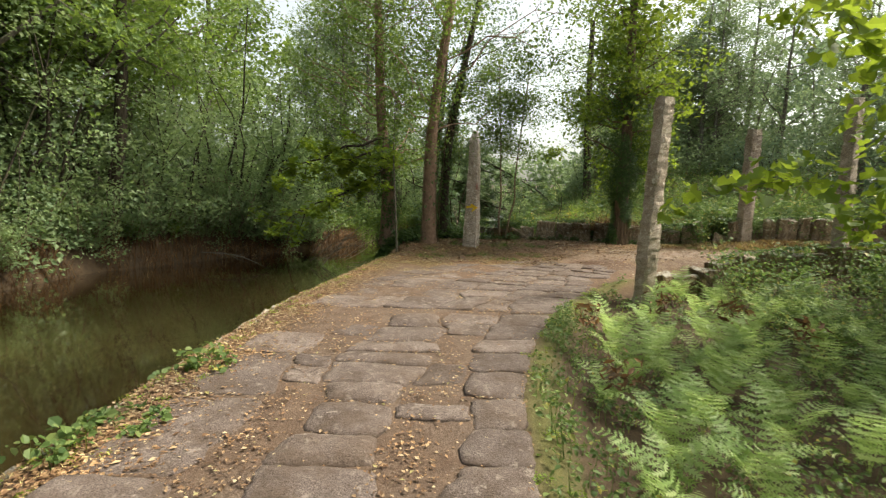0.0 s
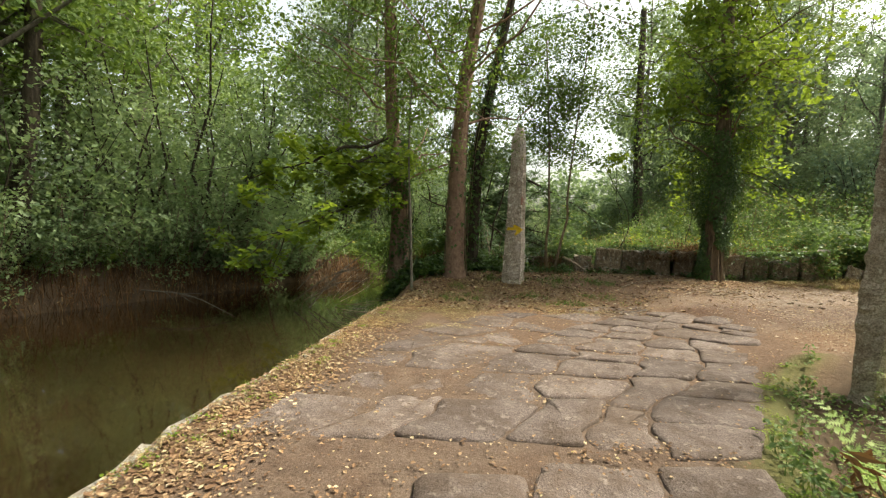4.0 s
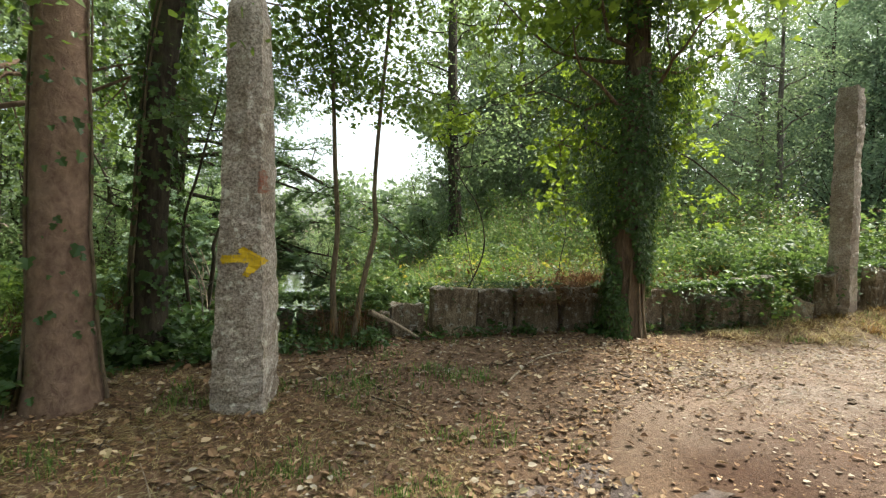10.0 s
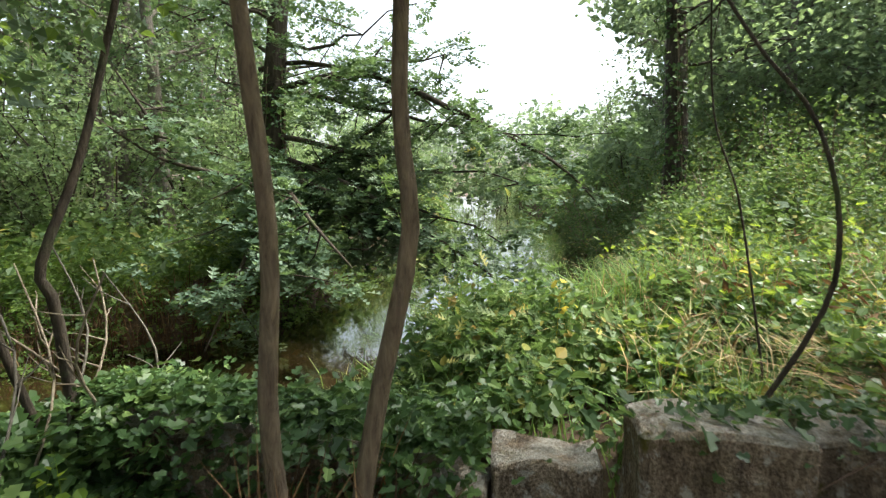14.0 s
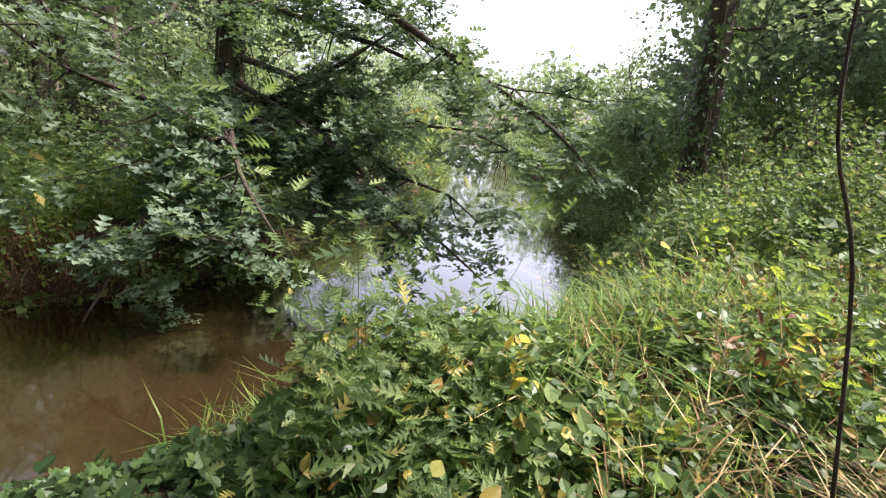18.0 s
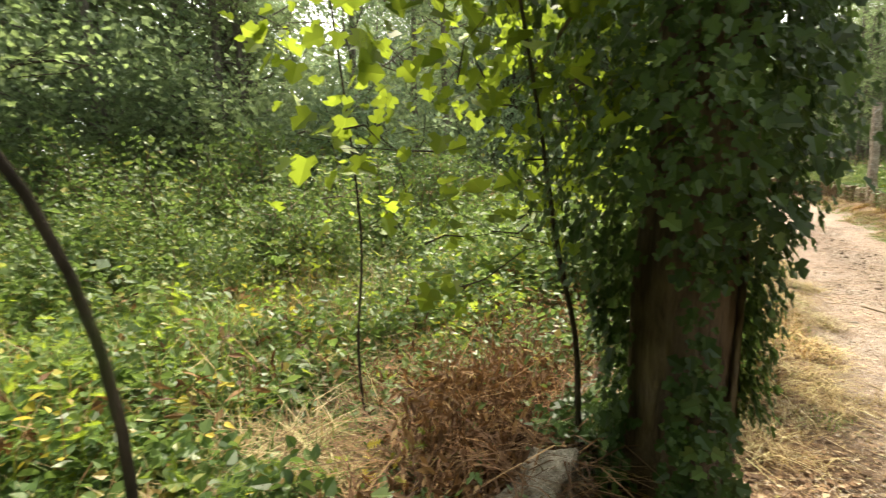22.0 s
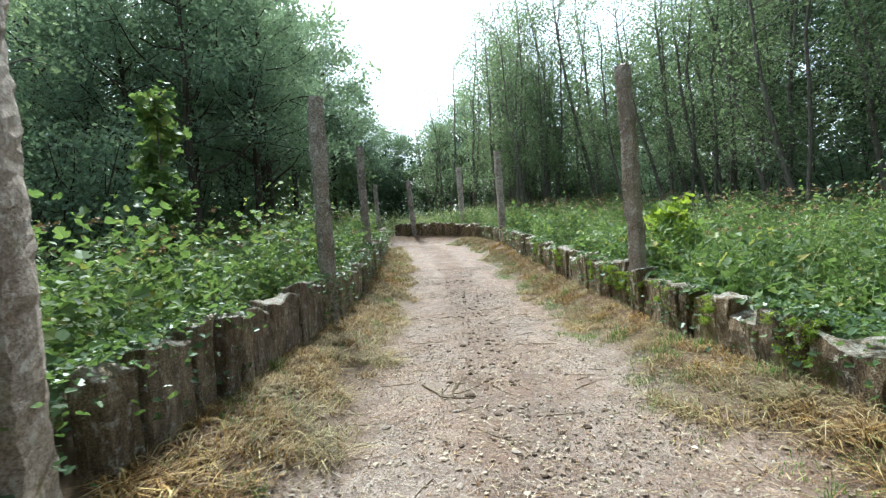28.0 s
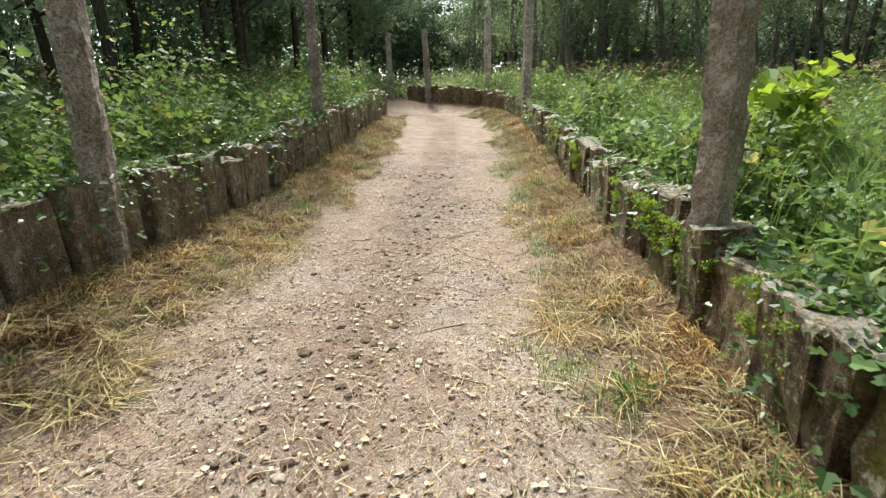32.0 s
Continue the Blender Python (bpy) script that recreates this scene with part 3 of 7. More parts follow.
def bezier(pts, n=14):
    """A smooth line through the points."""
    p = np.asarray(pts, float)
    t = np.linspace(0, len(p) - 1, n)
    out = []
    for s in t:
        k = min(int(s), len(p) - 2)
        u = s - k
        a, b, c, d = p[max(k - 1, 0)], p[k], p[k + 1], p[min(k + 2, len(p) - 1)]
        out.append(0.5 * (2 * b + (c - a) * u + (2 * a - 5 * b + 4 * c - d) * u * u + (3 * b - a - 3 * c + d) * u ** 3))
    return np.array(out)

# ---- ground and water ----
def spaced(lo, hi, step, far):
    core = np.arange(lo, hi + 1e-6, step)
    g, out = step, []
    at = hi
    while at < far:
        g *= 1.22
        at += g
        out.append(at)
    g, at, low = step, lo, []
    while at > -far:
        g *= 1.22
        at -= g
        low.append(at)
    return np.concatenate([low[::-1], core, out])


def build_ground():
    xs, ys = spaced(-12, 26, 0.16, 700), spaced(-4, 20, 0.16, 700)
    X, Y = np.meshgrid(xs, ys, indexing="ij")
    Z = ground_z(X, Y)
    bumpy = np.array([noise.noise((x * 0.9, y * 0.9, 3.1)) * 0.5 + 0.35 * noise.noise((x * 3.1, y * 3.1, 7.7)) for x, y in zip(X.ravel(), Y.ravel())]).reshape(X.shape)
    d, _ = to_line(X, Y, ROAD)
    flat = np.where((Y < 12.4) & (X > -3.3) & (X < 7.0), 0.2, 1.0)
    Z = Z + bumpy * flat * (0.02 + 0.05 * smooth01(d, 1.4, 2.4))
    n, m = X.shape
    v = np.stack([X, Y, Z], -1).reshape(-1, 3)
    i = (np.arange(n - 1)[:, None] * m + np.arange(m - 1)[None]).ravel()
    me = mesh_from("ground", v, np.stack([i, i + m, i + m + 1, i + 1], -1), GROUND, True)
    x, y = v[:, 0], v[:, 1]
    d = d.ravel()
    jag = bumpy.ravel()
    track = (1 - smooth01(d + 0.5 * jag, 1.2, 1.9)) * smooth01(x + 0.6 * jag, 2.4, 4.0)
    verge = (1 - smooth01(d + 0.3 * jag, 2.0, 2.5)) * (1 - track)
    apron = smooth01(x, -3.2, -2.6) * (1 - smooth01(x, 4.2, 6.0)) * (1 - smooth01(y, 12.0, 12.5)) * smooth01(x - right_edge(y) + np.where(y > 6.3, 9, 0), -9, -8)
    apron = apron * np.where(y < 6.3, 1 - smooth01(x - right_edge(y), 0.0, 0.25), 1.0)
    track = np.maximum(track, 0.75 * smooth01(x, 1.2, 3.4) * (1 - smooth01(x, 4.5, 6.5)) * (1 - smooth01(y + 0.4 * jag, 10.0, 11.2)) * smooth01(y, 7.2, 8.2))
    paved = (1 - smooth01(y - 0.25 * x + 0.4 * jag, 7.9, 8.7)) * smooth01(x - kerb_x(y), 0.35, 0.8) * np.where(y < 6.3, 1 - smooth01(x - right_edge(y), -0.1, 0.1), 1 - smooth01(x, 2.7, 3.3))
    apron = apron * (1 - 0.8 * paved)
    track = np.maximum(track * (1 - paved), 0.5 * paved)
    moss = (1 - smooth01(np.abs(x - right_edge(y) - 0.12) + 0.2 * jag, 0.05, 0.3)) * (y < 6.2) * 0.8
    # alpha darkens paving earth, the mid-track stain, and a painted shade patch beside it
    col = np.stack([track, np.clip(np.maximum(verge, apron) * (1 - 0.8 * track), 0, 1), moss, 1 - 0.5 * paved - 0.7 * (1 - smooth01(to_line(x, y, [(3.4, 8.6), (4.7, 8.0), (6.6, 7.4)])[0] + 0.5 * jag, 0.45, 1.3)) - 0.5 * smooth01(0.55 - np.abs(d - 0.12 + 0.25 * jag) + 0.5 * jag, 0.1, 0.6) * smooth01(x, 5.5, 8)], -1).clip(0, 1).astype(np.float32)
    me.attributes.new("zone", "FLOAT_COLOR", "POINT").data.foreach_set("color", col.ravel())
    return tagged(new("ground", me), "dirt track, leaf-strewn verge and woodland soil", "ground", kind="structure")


build_ground()


def build_water():
    line = np.array(RIVER)
    d = np.gradient(line[:, :2], axis=0)
    d /= np.linalg.norm(d, axis=1)[:, None]
    side = np.stack([-d[:, 1], d[:, 0]], -1)
    w = (line[:, 2] + 1.0)[:, None]
    v = np.concatenate([np.c_[line[:, :2] + side * w, np.full(len(line), WATER_Z)], np.c_[line[:, :2] - side * w, np.full(len(line), WATER_Z)]])
    n = len(line)
    i = np.arange(n - 1)
    me = mesh_from("water", v, np.stack([i, i + n, i + n + 1, i + 1], -1), WATER)
    return tagged(new("water", me), "dark brown slow river water with reflections", "water", kind="structure")


build_water()


# ---- stones ----
def rough_block(w, d, h, gen, cuts=3, wear=0.02, lean=0.0, crown=0.0):
    """A hewn block with uneven faces and worn edges, its foot at z = 0."""
    bm = bmesh.new()
    bmesh.ops.create_cube(bm, size=1.0)
    for v in bm.verts:
        v.co = Vector((v.co.x * w, v.co.y * d, (v.co.z + 0.5) * h))
    bmesh.ops.bevel(bm, geom=list(bm.edges), offset=min(w, d, h) * 0.06, segments=1, affect="EDGES")
    bmesh.ops.subdivide_edges(bm, edges=[e for e in bm.edges if e.calc_length() > 0.14], cuts=cuts + 2, use_grid_fill=True)
    s = gen.random() * 100
    for v in bm.verts:
        p = v.co * 4.0 + Vector((s, s, s))
        v.co += Vector((noise.noise(p), noise.noise(p + Vector((9, 0, 0))), noise.noise(p + Vector((0, 9, 0))))) * wear * 1.3
        q = v.co * 13.0 + Vector((s, s, s))
        v.co += Vector((noise.noise(q), noise.noise(q + Vector((5, 0, 0))), noise.noise(q + Vector((0, 5, 0))))) * wear * 0.6
        r = v.co * 31.0 + Vector((s, s, s))
        v.co += Vector((noise.noise(r), noise.noise(r + Vector((3, 0, 0))), 0)) * wear * 0.35
        v.co.z += crown * (noise.noise(Vector((v.co.x * 5 + s, v.co.y * 5, 0))) ) * max(0.0, v.co.z / h) ** 2
        v.co.x += lean * v.co.z
    bmesh.ops.triangulate(bm, faces=[f for f in bm.faces if len(f.verts) > 4])
    me = bpy.data.meshes.new("stone")
    bm.to_mesh(me)
    bm.free()
    return me


def with_material(me, mat):
    me.materials.clear()
    me.materials.append(mat)
    return me


def granite_post(x, y, h, w, d, rz, mat, label, lean=(0, 0), top="flat", sink=0.25, z=None):
    """A tall, roughly split granite post, uneven along its edges."""
    gen = np.random.default_rng(int(abs(x * 71 + y * 37)))
    bm = bmesh.new()
    rings = int(h / 0.045)
    prev = None
    corner = [(-1, -1), (-0.33, -1.02), (0.33, -1.02), (1, -1), (1.02, -0.3), (1.02, 0.3), (1, 1), (0.33, 1.02), (-0.33, 1.02), (-1, 1), (-1.02, 0.3), (-1.02, -0.3)]
    s = gen.random() * 50
    for k in range(rings + 1):
        t = k / rings
        zz = -sink + t * (h + sink)
        taper = 1 - 0.10 * t
        if top == "spire":
            taper = (1.0 - 0.42 * t) if t < 0.9 else (1.0 - 0.42 * 0.9) * (1 - 0.62 * ((t - 0.9) / 0.1) ** 1.3)
        elif t > 0.975:
            taper *= 0.93
        ring = []
        for cx, cy in corner:
            cr = 0.93 if abs(cx) == 1 and abs(cy) == 1 else 1.0
            nx = noise.noise((cx * 0.9 + s, cy * 0.9, zz * 1.6)) * 0.018 + noise.noise((cx * 3 + s, cy * 3, zz * 9)) * 0.020 + noise.noise((cx * 6 + s, cy * 6, zz * 23)) * 0.013
            ny = noise.noise((cx * 0.9, cy * 0.9 + s, zz * 1.6 + 20)) * 0.020 + noise.noise((cx * 3, cy * 3 + s, zz * 9 + 20)) * 0.018 + noise.noise((cx * 6, cy * 6 + s, zz * 23 + 9)) * 0.011
            ring.append(bm.verts.new((cx * cr * w / 2 * taper + nx + lean[0] * zz, cy * cr * d / 2 * taper + ny + lean[1] * zz, zz + (noise.noise((cx + s, cy, 5)) * 0.05 if k == rings else 0))))
        if prev:
            for a in range(len(ring)):
                bm.faces.new((prev[a], prev[(a + 1) % len(ring)], ring[(a + 1) % len(ring)], ring[a]))
        prev = ring
    bm.faces.new(prev)
    me = bpy.data.meshes.new("granite_post")
    bm.to_mesh(me)
    bm.free()
    with_material(me, mat)
    return thing("granite_post", label, "stone post", (x, y, gz(x, y) if z is None else z), me, "granite posts along the track", rz=rz)


obelisk = granite_post(0.11, 10.87, 3.12, 0.40, 0.46, -20, GRANITE, "tall tapering granite waymark pillar with a yellow arrow", top="spire")
obelisk.name = "waymark_pillar"
del obelisk["group"]
granite_post(2.76, 5.44, 3.3, 0.27, 0.24, 25, GRANITE_WARM, "tall rough granite post at the edge of the paved causeway", lean=(0.03, -0.012))
granite_post(7.62, 10.95, 3.05, 0.34, 0.28, 12, GRANITE_WARM, "stout brownish granite post set in the low wall", lean=(0.01, 0))
granite_post(12.36, 10.08, 3.08, 0.22, 0.21, 20, GRANITE, "grey granite post set in the slab wall", lean=(0.02, -0.02))
granite_post(18.0, 9.55, 3.1, 0.20, 0.20, 10, GRANITE, "weathered granite post beside the overgrown slab wall")
granite_post(6.85, 6.6, 3.2, 0.26, 0.22, 30, GRANITE_WARM, "rough split granite post beside the mossy wall", lean=(0.0, 0.01))
granite_post(11.3, 6.1, 3.1, 0.18, 0.17, 30, GRANITE_WARM, "jagged granite post rising from the mossy wall", lean=(0.0, 0.01))
granite_post(21.7, 4.98, 3.1, 0.22, 0.22, 5, GRANITE, "slender granite post standing in the mossy wall")
granite_post(27.7, 5.2, 3.0, 0.26, 0.25, 0, GRANITE, "far granite post in the bend of the wall")
granite_post(28.8, 7.35, 2.6, 0.24, 0.24, 0, GRANITE, "far granite post near the wall's end", lean=(0.0, 0.05))
granite_post(31.6, 9.0, 2.7, 0.24, 0.24, 0, GRANITE, "far granite post beyond the bend of the track")


def painted(name, outline, post, at, mat, label, step=0.005):
    """A patch of paint that lies on a post's rough near face: small cells inside the outline, laid on the stone."""
    from mathutils.bvhtree import BVHTree
    me = post.data
    tree_ = BVHTree.FromPolygons([v.co.copy() for v in me.vertices], [tuple(p.vertices) for p in me.polygons])
    o = np.array(outline)
    gen = np.random.default_rng(2)

    def inside(x, z):
        k = False
        for (x0, z0), (x1, z1) in zip(o, np.roll(o, -1, axis=0)):
            if (z0 > z) != (z1 > z) and x < (x1 - x0) * (z - z0) / (z1 - z0) + x0:
                k = not k
        return k
    bm = bmesh.new()
    lo, hi = o.min(0), o.max(0)
    grid = {}

    def vert(i, j):
        if (i, j) not in grid:
            x, z = lo[0] + i * step, lo[1] + j * step
            hit = tree_.ray_cast(Vector((at[0] + x, -2, at[1] + z)), Vector((0, 1, 0)))[0]
            grid[i, j] = bm.verts.new((hit.x, hit.y - 0.009, hit.z) if hit else (at[0] + x, -0.2, at[1] + z))
        return grid[i, j]
    for i in range(int((hi[0] - lo[0]) / step) + 1):
        for j in range(int((hi[1] - lo[1]) / step) + 1):
            if inside(lo[0] + (i + 0.5) * step + 0.003 * gen.normal(), lo[1] + (j + 0.5) * step + 0.003 * gen.normal()):
                bm.faces.new((vert(i, j), vert(i + 1, j), vert(i + 1, j + 1), vert(i, j + 1)))
    out = bpy.data.meshes.new(name)
    bm.to_mesh(out)
    bm.free()
    return child(name, with_material(out, mat), post, label)


ARROW = [(-0.165, 0.0), (-0.15, 0.03), (-0.02, 0.038), (-0.035, 0.075), (-0.005, 0.095), (0.05, 0.065), (0.13, 0.02), (0.135, -0.02), (0.085, -0.075), (0.03, -0.12), (-0.005, -0.105), (0.03, -0.04), (0.035, -0.022), (-0.06, -0.016), (-0.155, -0.028)]
painted("arrow", ARROW, obelisk, (0.035, 1.06), PAINT, "hand-painted yellow arrow")
painted("red_smear", [(-0.018, -0.09), (0.012, -0.075), (0.02, 0.0), (0.008, 0.09), (-0.012, 0.07), (-0.022, 0.0)], obelisk, (0.142, 1.62), RUST, "faint red smear of old paint")


def slab_wall(name, line, mat, label, gen, wide, high, thick, start=0.0, end=1e9, gap=(), tight=-0.012, wear=0.018, crown=0.07):
    """A low wall of upright slabs set side by side; each stone is a piece of its own."""
    root = tagged(new(name), label, "wall", kind="structure")
    at = start
    line = np.asarray(line, float)
    total = np.hypot(*np.diff(line, axis=0).T).sum()
    while at < min(total, end) - 0.2:
        p, d, _ = along(line, 1e9, at)[0]
        w = wide(p, gen)
        q = p + d * w / 2
        h = high(p, gen)
        if not any(a < q[0] < b for a, b in gap):
            me = with_material(rough_block(w + tight, thick * (0.85 + 0.3 * gen.random()), h + 0.3, gen, 3, wear, gen.normal() * 0.02, crown), mat)
            ob = child("stone", me, root)
            ob.matrix_world = pose(q[0] + gen.normal() * 0.015, q[1] + gen.normal() * 0.02, gz(q[0], q[1]) - 0.3, gen.normal() * 2.5, gen.normal() * 2, math.degrees(math.atan2(d[1], d[0])) + gen.normal() * 2.5)
        at += w
    return root


def wide_left(p, gen):
    return 0.36 + 0.26 * gen.random() if p[0] < 7 else 0.26 + 0.24 * gen.random()


def high_left(p, gen):
    return 0.30 if p[0] < 1.3 else 0.50 + 0.04 * gen.normal() if p[0] < 6.6 else 0.60 + 0.06 * gen.normal()


slab_wall("wall_left", WALL_L, WALL_STONE, "low wall of upright granite slabs, ivy on top", np.random.default_rng(3), wide_left, high_left, 0.22, gap=((6.45, 7.93),), tight=-0.045, wear=0.016)
slab_wall("wall_right", WALL_R, WALL_STONE_MOSSY, "low ragged wall of mossy upright stones", np.random.default_rng(5), lambda p, g: 0.18 + 0.42 * g.random(), lambda p, g: float(np.interp(p[0], (8, 10), (0.43, 0.50))) + 0.04 * np.clip(g.normal(), -1.6, 1.2), 0.25, tight=0.02, wear=0.027, crown=0.06)


def fallen_block(x, y, w, d, h, turn, mat=WALL_STONE):
    ob = thing("fallen_block", "broken granite block lying at the foot of the wall", "stone block", (0, 0, 0), with_material(rough_block(w, d, h, np.random.default_rng(int(x * 97)), 3, 0.03, 0, 0.05), mat), "broken blocks by the wall")
    ob.matrix_world = pose(x, y, gz(x, y) - 0.05, *turn)
    return ob


fallen_block(7.41, 11.03, 0.19, 0.24, 0.63, (3, -4, 12))
fallen_block(7.10, 11.17, 0.38, 0.24, 0.27, (8, 12, 40))
fallen_block(6.52, 11.40, 0.44, 0.25, 0.66, (5, -9, -14))
granite_post(10.1, 0.06, 1.55, 0.3, 0.26, 15, GRANITE, "short grey granite post standing in the weedy field")

# ---- trees ----
def tree_meshes(seed, height, r0, first, reach, limbs, leaf, leaf_size, shape, bark, foliage, per=60, clump=0.5, lean=(0, 0), sides=8, droop=0.0, top=1.0, twigs=3, up=0.45):
    """Trunk with limbs and twigs as one mesh, and a crown of leaf clumps at the twigs' ends as another."""
    gen = np.random.default_rng(seed)
    n = 10
    spine = curve_points((0, 0, -0.3), (lean[0] * height, lean[1] * height, height), n, r0 * 0.35, gen)
    radii = r0 * (1 - np.linspace(0, 1, n) ** 1.2 * 0.88)
    radii[0] *= 1.35
    tubes, tips = [tube(spine, radii, sides, 0.04, gen)], [spine[-1]]
    for k in range(limbs):
        t = first + (1 - first) * (k + gen.random()) / limbs * 0.97
        p = np.array([np.interp(t * (n - 1), np.arange(n), spine[:, a]) for a in range(3)])
        a = gen.random() * 2 * np.pi
        long = reach * (1.0 - 0.55 * ((t - first) / (1 - first)) ** 1.5 * top) * (0.7 + 0.6 * gen.random())
        rise = long * (0.45 + 0.5 * gen.random() - droop)
        q = p + np.array([math.cos(a) * long, math.sin(a) * long, rise])
        limb = curve_points(p, q, 6, 0.05 * long, gen)
        rl = np.interp(t, [0, 1], [r0 * 0.42, r0 * 0.13])
        tubes.append(tube(limb, np.linspace(rl, rl * 0.25, 6), 5))
        tips.append(q)
        for _ in range(twigs):
            s = 0.35 + 0.6 * gen.random()
            b = np.array([np.interp(s * 5, np.arange(6), limb[:, c]) for c in range(3)])
            e = b + gen.normal(size=3) * 0.33 * long * np.array([1, 1, 0.6]) - np.array([0, 0, droop * 0.6 * long])
            tubes.append(tube(curve_points(b, e, 4, 0.03 * long, gen), np.linspace(rl * 0.4, rl * 0.08, 4), 4))
            tips += [e, (b + e) / 2]
    v, f = join(tubes)
    trunk = mesh_from("trunk", v, f, bark, True)
    c = clumps(tips, per, clump, gen)
    lv, lf = leaves(c, leaf_size, gen, shape, up, droop)
    return trunk, mesh_from("crown", lv, lf, foliage)


def coppice_meshes(seed, height, r0, stems, first, reach, limbs, leaf_size, bark, foliage, per, clump):
    """Several slim stems that lean apart from one foot, bare below, with light crowns."""
    gen = np.random.default_rng(seed)
    tubes, tips, stalks = [], [], []
    a0 = gen.random() * 6.283
    for k in range(stems):
        a, out = a0 + 6.283 * k / stems + 0.5 * gen.normal(), 0.05 + 0.14 * gen.random()
        tall = height * (0.75 + 0.3 * gen.random())
        foot = np.array([math.cos(a), math.sin(a), 0]) * r0 * 1.5
        spine = curve_points(foot - np.array([0, 0, 0.3]), foot + np.array([math.cos(a) * out * tall, math.sin(a) * out * tall, tall]), 9, 0.09, gen)
        r = r0 * (0.65 + 0.5 * gen.random())
        stalks.append(mesh_from("stem", *tube(spine, r * (1 - np.linspace(0, 1, 9) ** 1.3 * 0.85), 7, 0.05, gen), bark, True))
        for j in range(limbs):
            t = first + (0.98 - first) * (j + gen.random()) / limbs
            p = np.array([np.interp(t * 8, np.arange(9), spine[:, c]) for c in range(3)])
            b, long = gen.random() * 6.283, reach * (1.05 - 0.5 * t) * (0.6 + 0.6 * gen.random())
            q = p + np.array([math.cos(b) * long, math.sin(b) * long, long * (0.5 + 0.5 * gen.random())])
            tubes.append(tube(curve_points(p, q, 4, 0.05 * long, gen), np.linspace(r * 0.25, 0.006, 4), 4))
            tips += [q, (p + 2 * q) / 3 + gen.normal(size=3) * 0.12]
    v, f = join(tubes)
    lv, lf = leaves(clumps(tips, per, clump, gen, 0.9), leaf_size, gen, "kite", 0.45, 0.1)
    return [*stalks, mesh_from("branchwork", v, f, bark, True)], mesh_from("crown", lv, lf, foliage)


def tree(name, label, meshes, x, y, scale=1.0, rz=0.0, group="", category="tree", z=None, lift=0.0):
    trunk, crown = meshes
    ob = thing(name, label, category, (x, y, (gz(x, y) if z is None else z) + lift), None, group, rz=rz)
    ob.scale = (scale, scale, scale)
    for part_ in trunk if isinstance(trunk, list) else [trunk]:
        child(part_.name.split(".")[0], part_, ob)
    child("crown", crown, ob)
    return ob




def shrub_meshes(seed, height, spread, stems, leaf_size, shape, foliage, per, clump, bark=TWIG, droop=0.2):
    gen = np.random.default_rng(seed)
    tubes, tips = [], []
    for _ in range(stems):
        a, r = gen.random() * 6.28, spread * gen.random() ** 0.6
        h = height * (0.45 + 0.6 * gen.random())
        e = np.array([math.cos(a) * r, math.sin(a) * r, h])
        s = curve_points((e[0] * 0.15, e[1] * 0.15, -0.1), e, 6, 0.05 * h, gen)
        tubes.append(tube(s, np.linspace(0.018, 0.004, 6) * height ** 0.5, 4))
        tips += list(s[1:])
        for _ in range(3):
            b = s[1 + int(gen.integers(4))]
            q = b + gen.normal(size=3) * height * 0.2
            tubes.append(tube(np.array([b, (b + q) / 2 + gen.normal(size=3) * 0.03, q]), (0.008, 0.006, 0.003), 4))
            tips += [q]
    v, f = join(tubes)
    lv, lf = leaves(clumps(tips, per, clump, gen), leaf_size, gen, shape, 0.5, droop)
    return mesh_from("branchwork", v, f, bark, True), mesh_from("foliage", lv, lf, foliage)


def shrub(name, label, meshes, x, y, scale=1.0, rz=0.0, group="", category="shrub", sink=0.0, z=None):
    ob = thing(name, label, category, (x, y, (gz(x, y) if z is None else z) - sink), None, group, rz=rz)
    ob.scale = (scale, scale, scale)
    child("branchwork", meshes[0], ob)
    child("foliage", meshes[1], ob)
    return ob


alder = [tree_meshes(21 + k, 12.0, 0.17, 0.22, 2.4, 24, 0, 0.115, "kite", GREY_BARK, LEAF_ALDER, 70, 0.7, droop=0.1) for k in range(3)]
dark_alder = tree_meshes(27, 12.0, 0.17, 0.3, 2.4, 24, 0, 0.09, "ovate", DARK_BARK, LEAF_ALDER, 50, 0.65, (0.10, -0.04), droop=0.1)
pale_alder = [tree_meshes(24 + k, 11.0, 0.15, 0.2, 2.0, 20, 0, 0.085, "ovate", GREY_BARK, LEAF_POPLAR, 44, 0.6, droop=0.15) for k in range(2)]
poplar = [coppice_meshes(31 + k, 12.5, 0.09, 2, 0.16, 1.7, 24, 0.085, GREY_BARK, LEAF_POPLAR, 56, 0.66) for k in range(3)]
darkwood = [tree_meshes(41 + k, 11.0, 0.15, 0.26, 2.8, 26, 0, 0.11, "kite", DARK_BARK, LEAF_DARK, 80, 0.75, droop=0.08) for k in range(2)]
# like darkwood, but with shade put into the leaf colour
shadewood = [tree_meshes(44 + k, 12.5, 0.17, 0.22, 3.0, 30, 0, 0.11, "kite", DARK_BARK, LEAF_DARK_SHADED, 110, 0.8, droop=0.08) for k in range(2)]
willow = [shrub_meshes(51 + k, 5.2, 2.5, 13, 0.085, "kite", LEAF_WILLOW, 96, 0.6, DARK_BARK, 0.35) for k in range(3)]
thicket_bush = [shrub_meshes(81 + k, 1.7, 1.2, 18, 0.055, "ovate", LEAF_NETTLE, 30, 0.3, TWIG, 0.3) for k in range(2)]
bank_bush = [shrub_meshes(61 + k, 2.0, 1.5, 16, 0.085, "kite", LEAF_WILLOW, 34, 0.4, TWIG, 0.4) for k in range(2)]
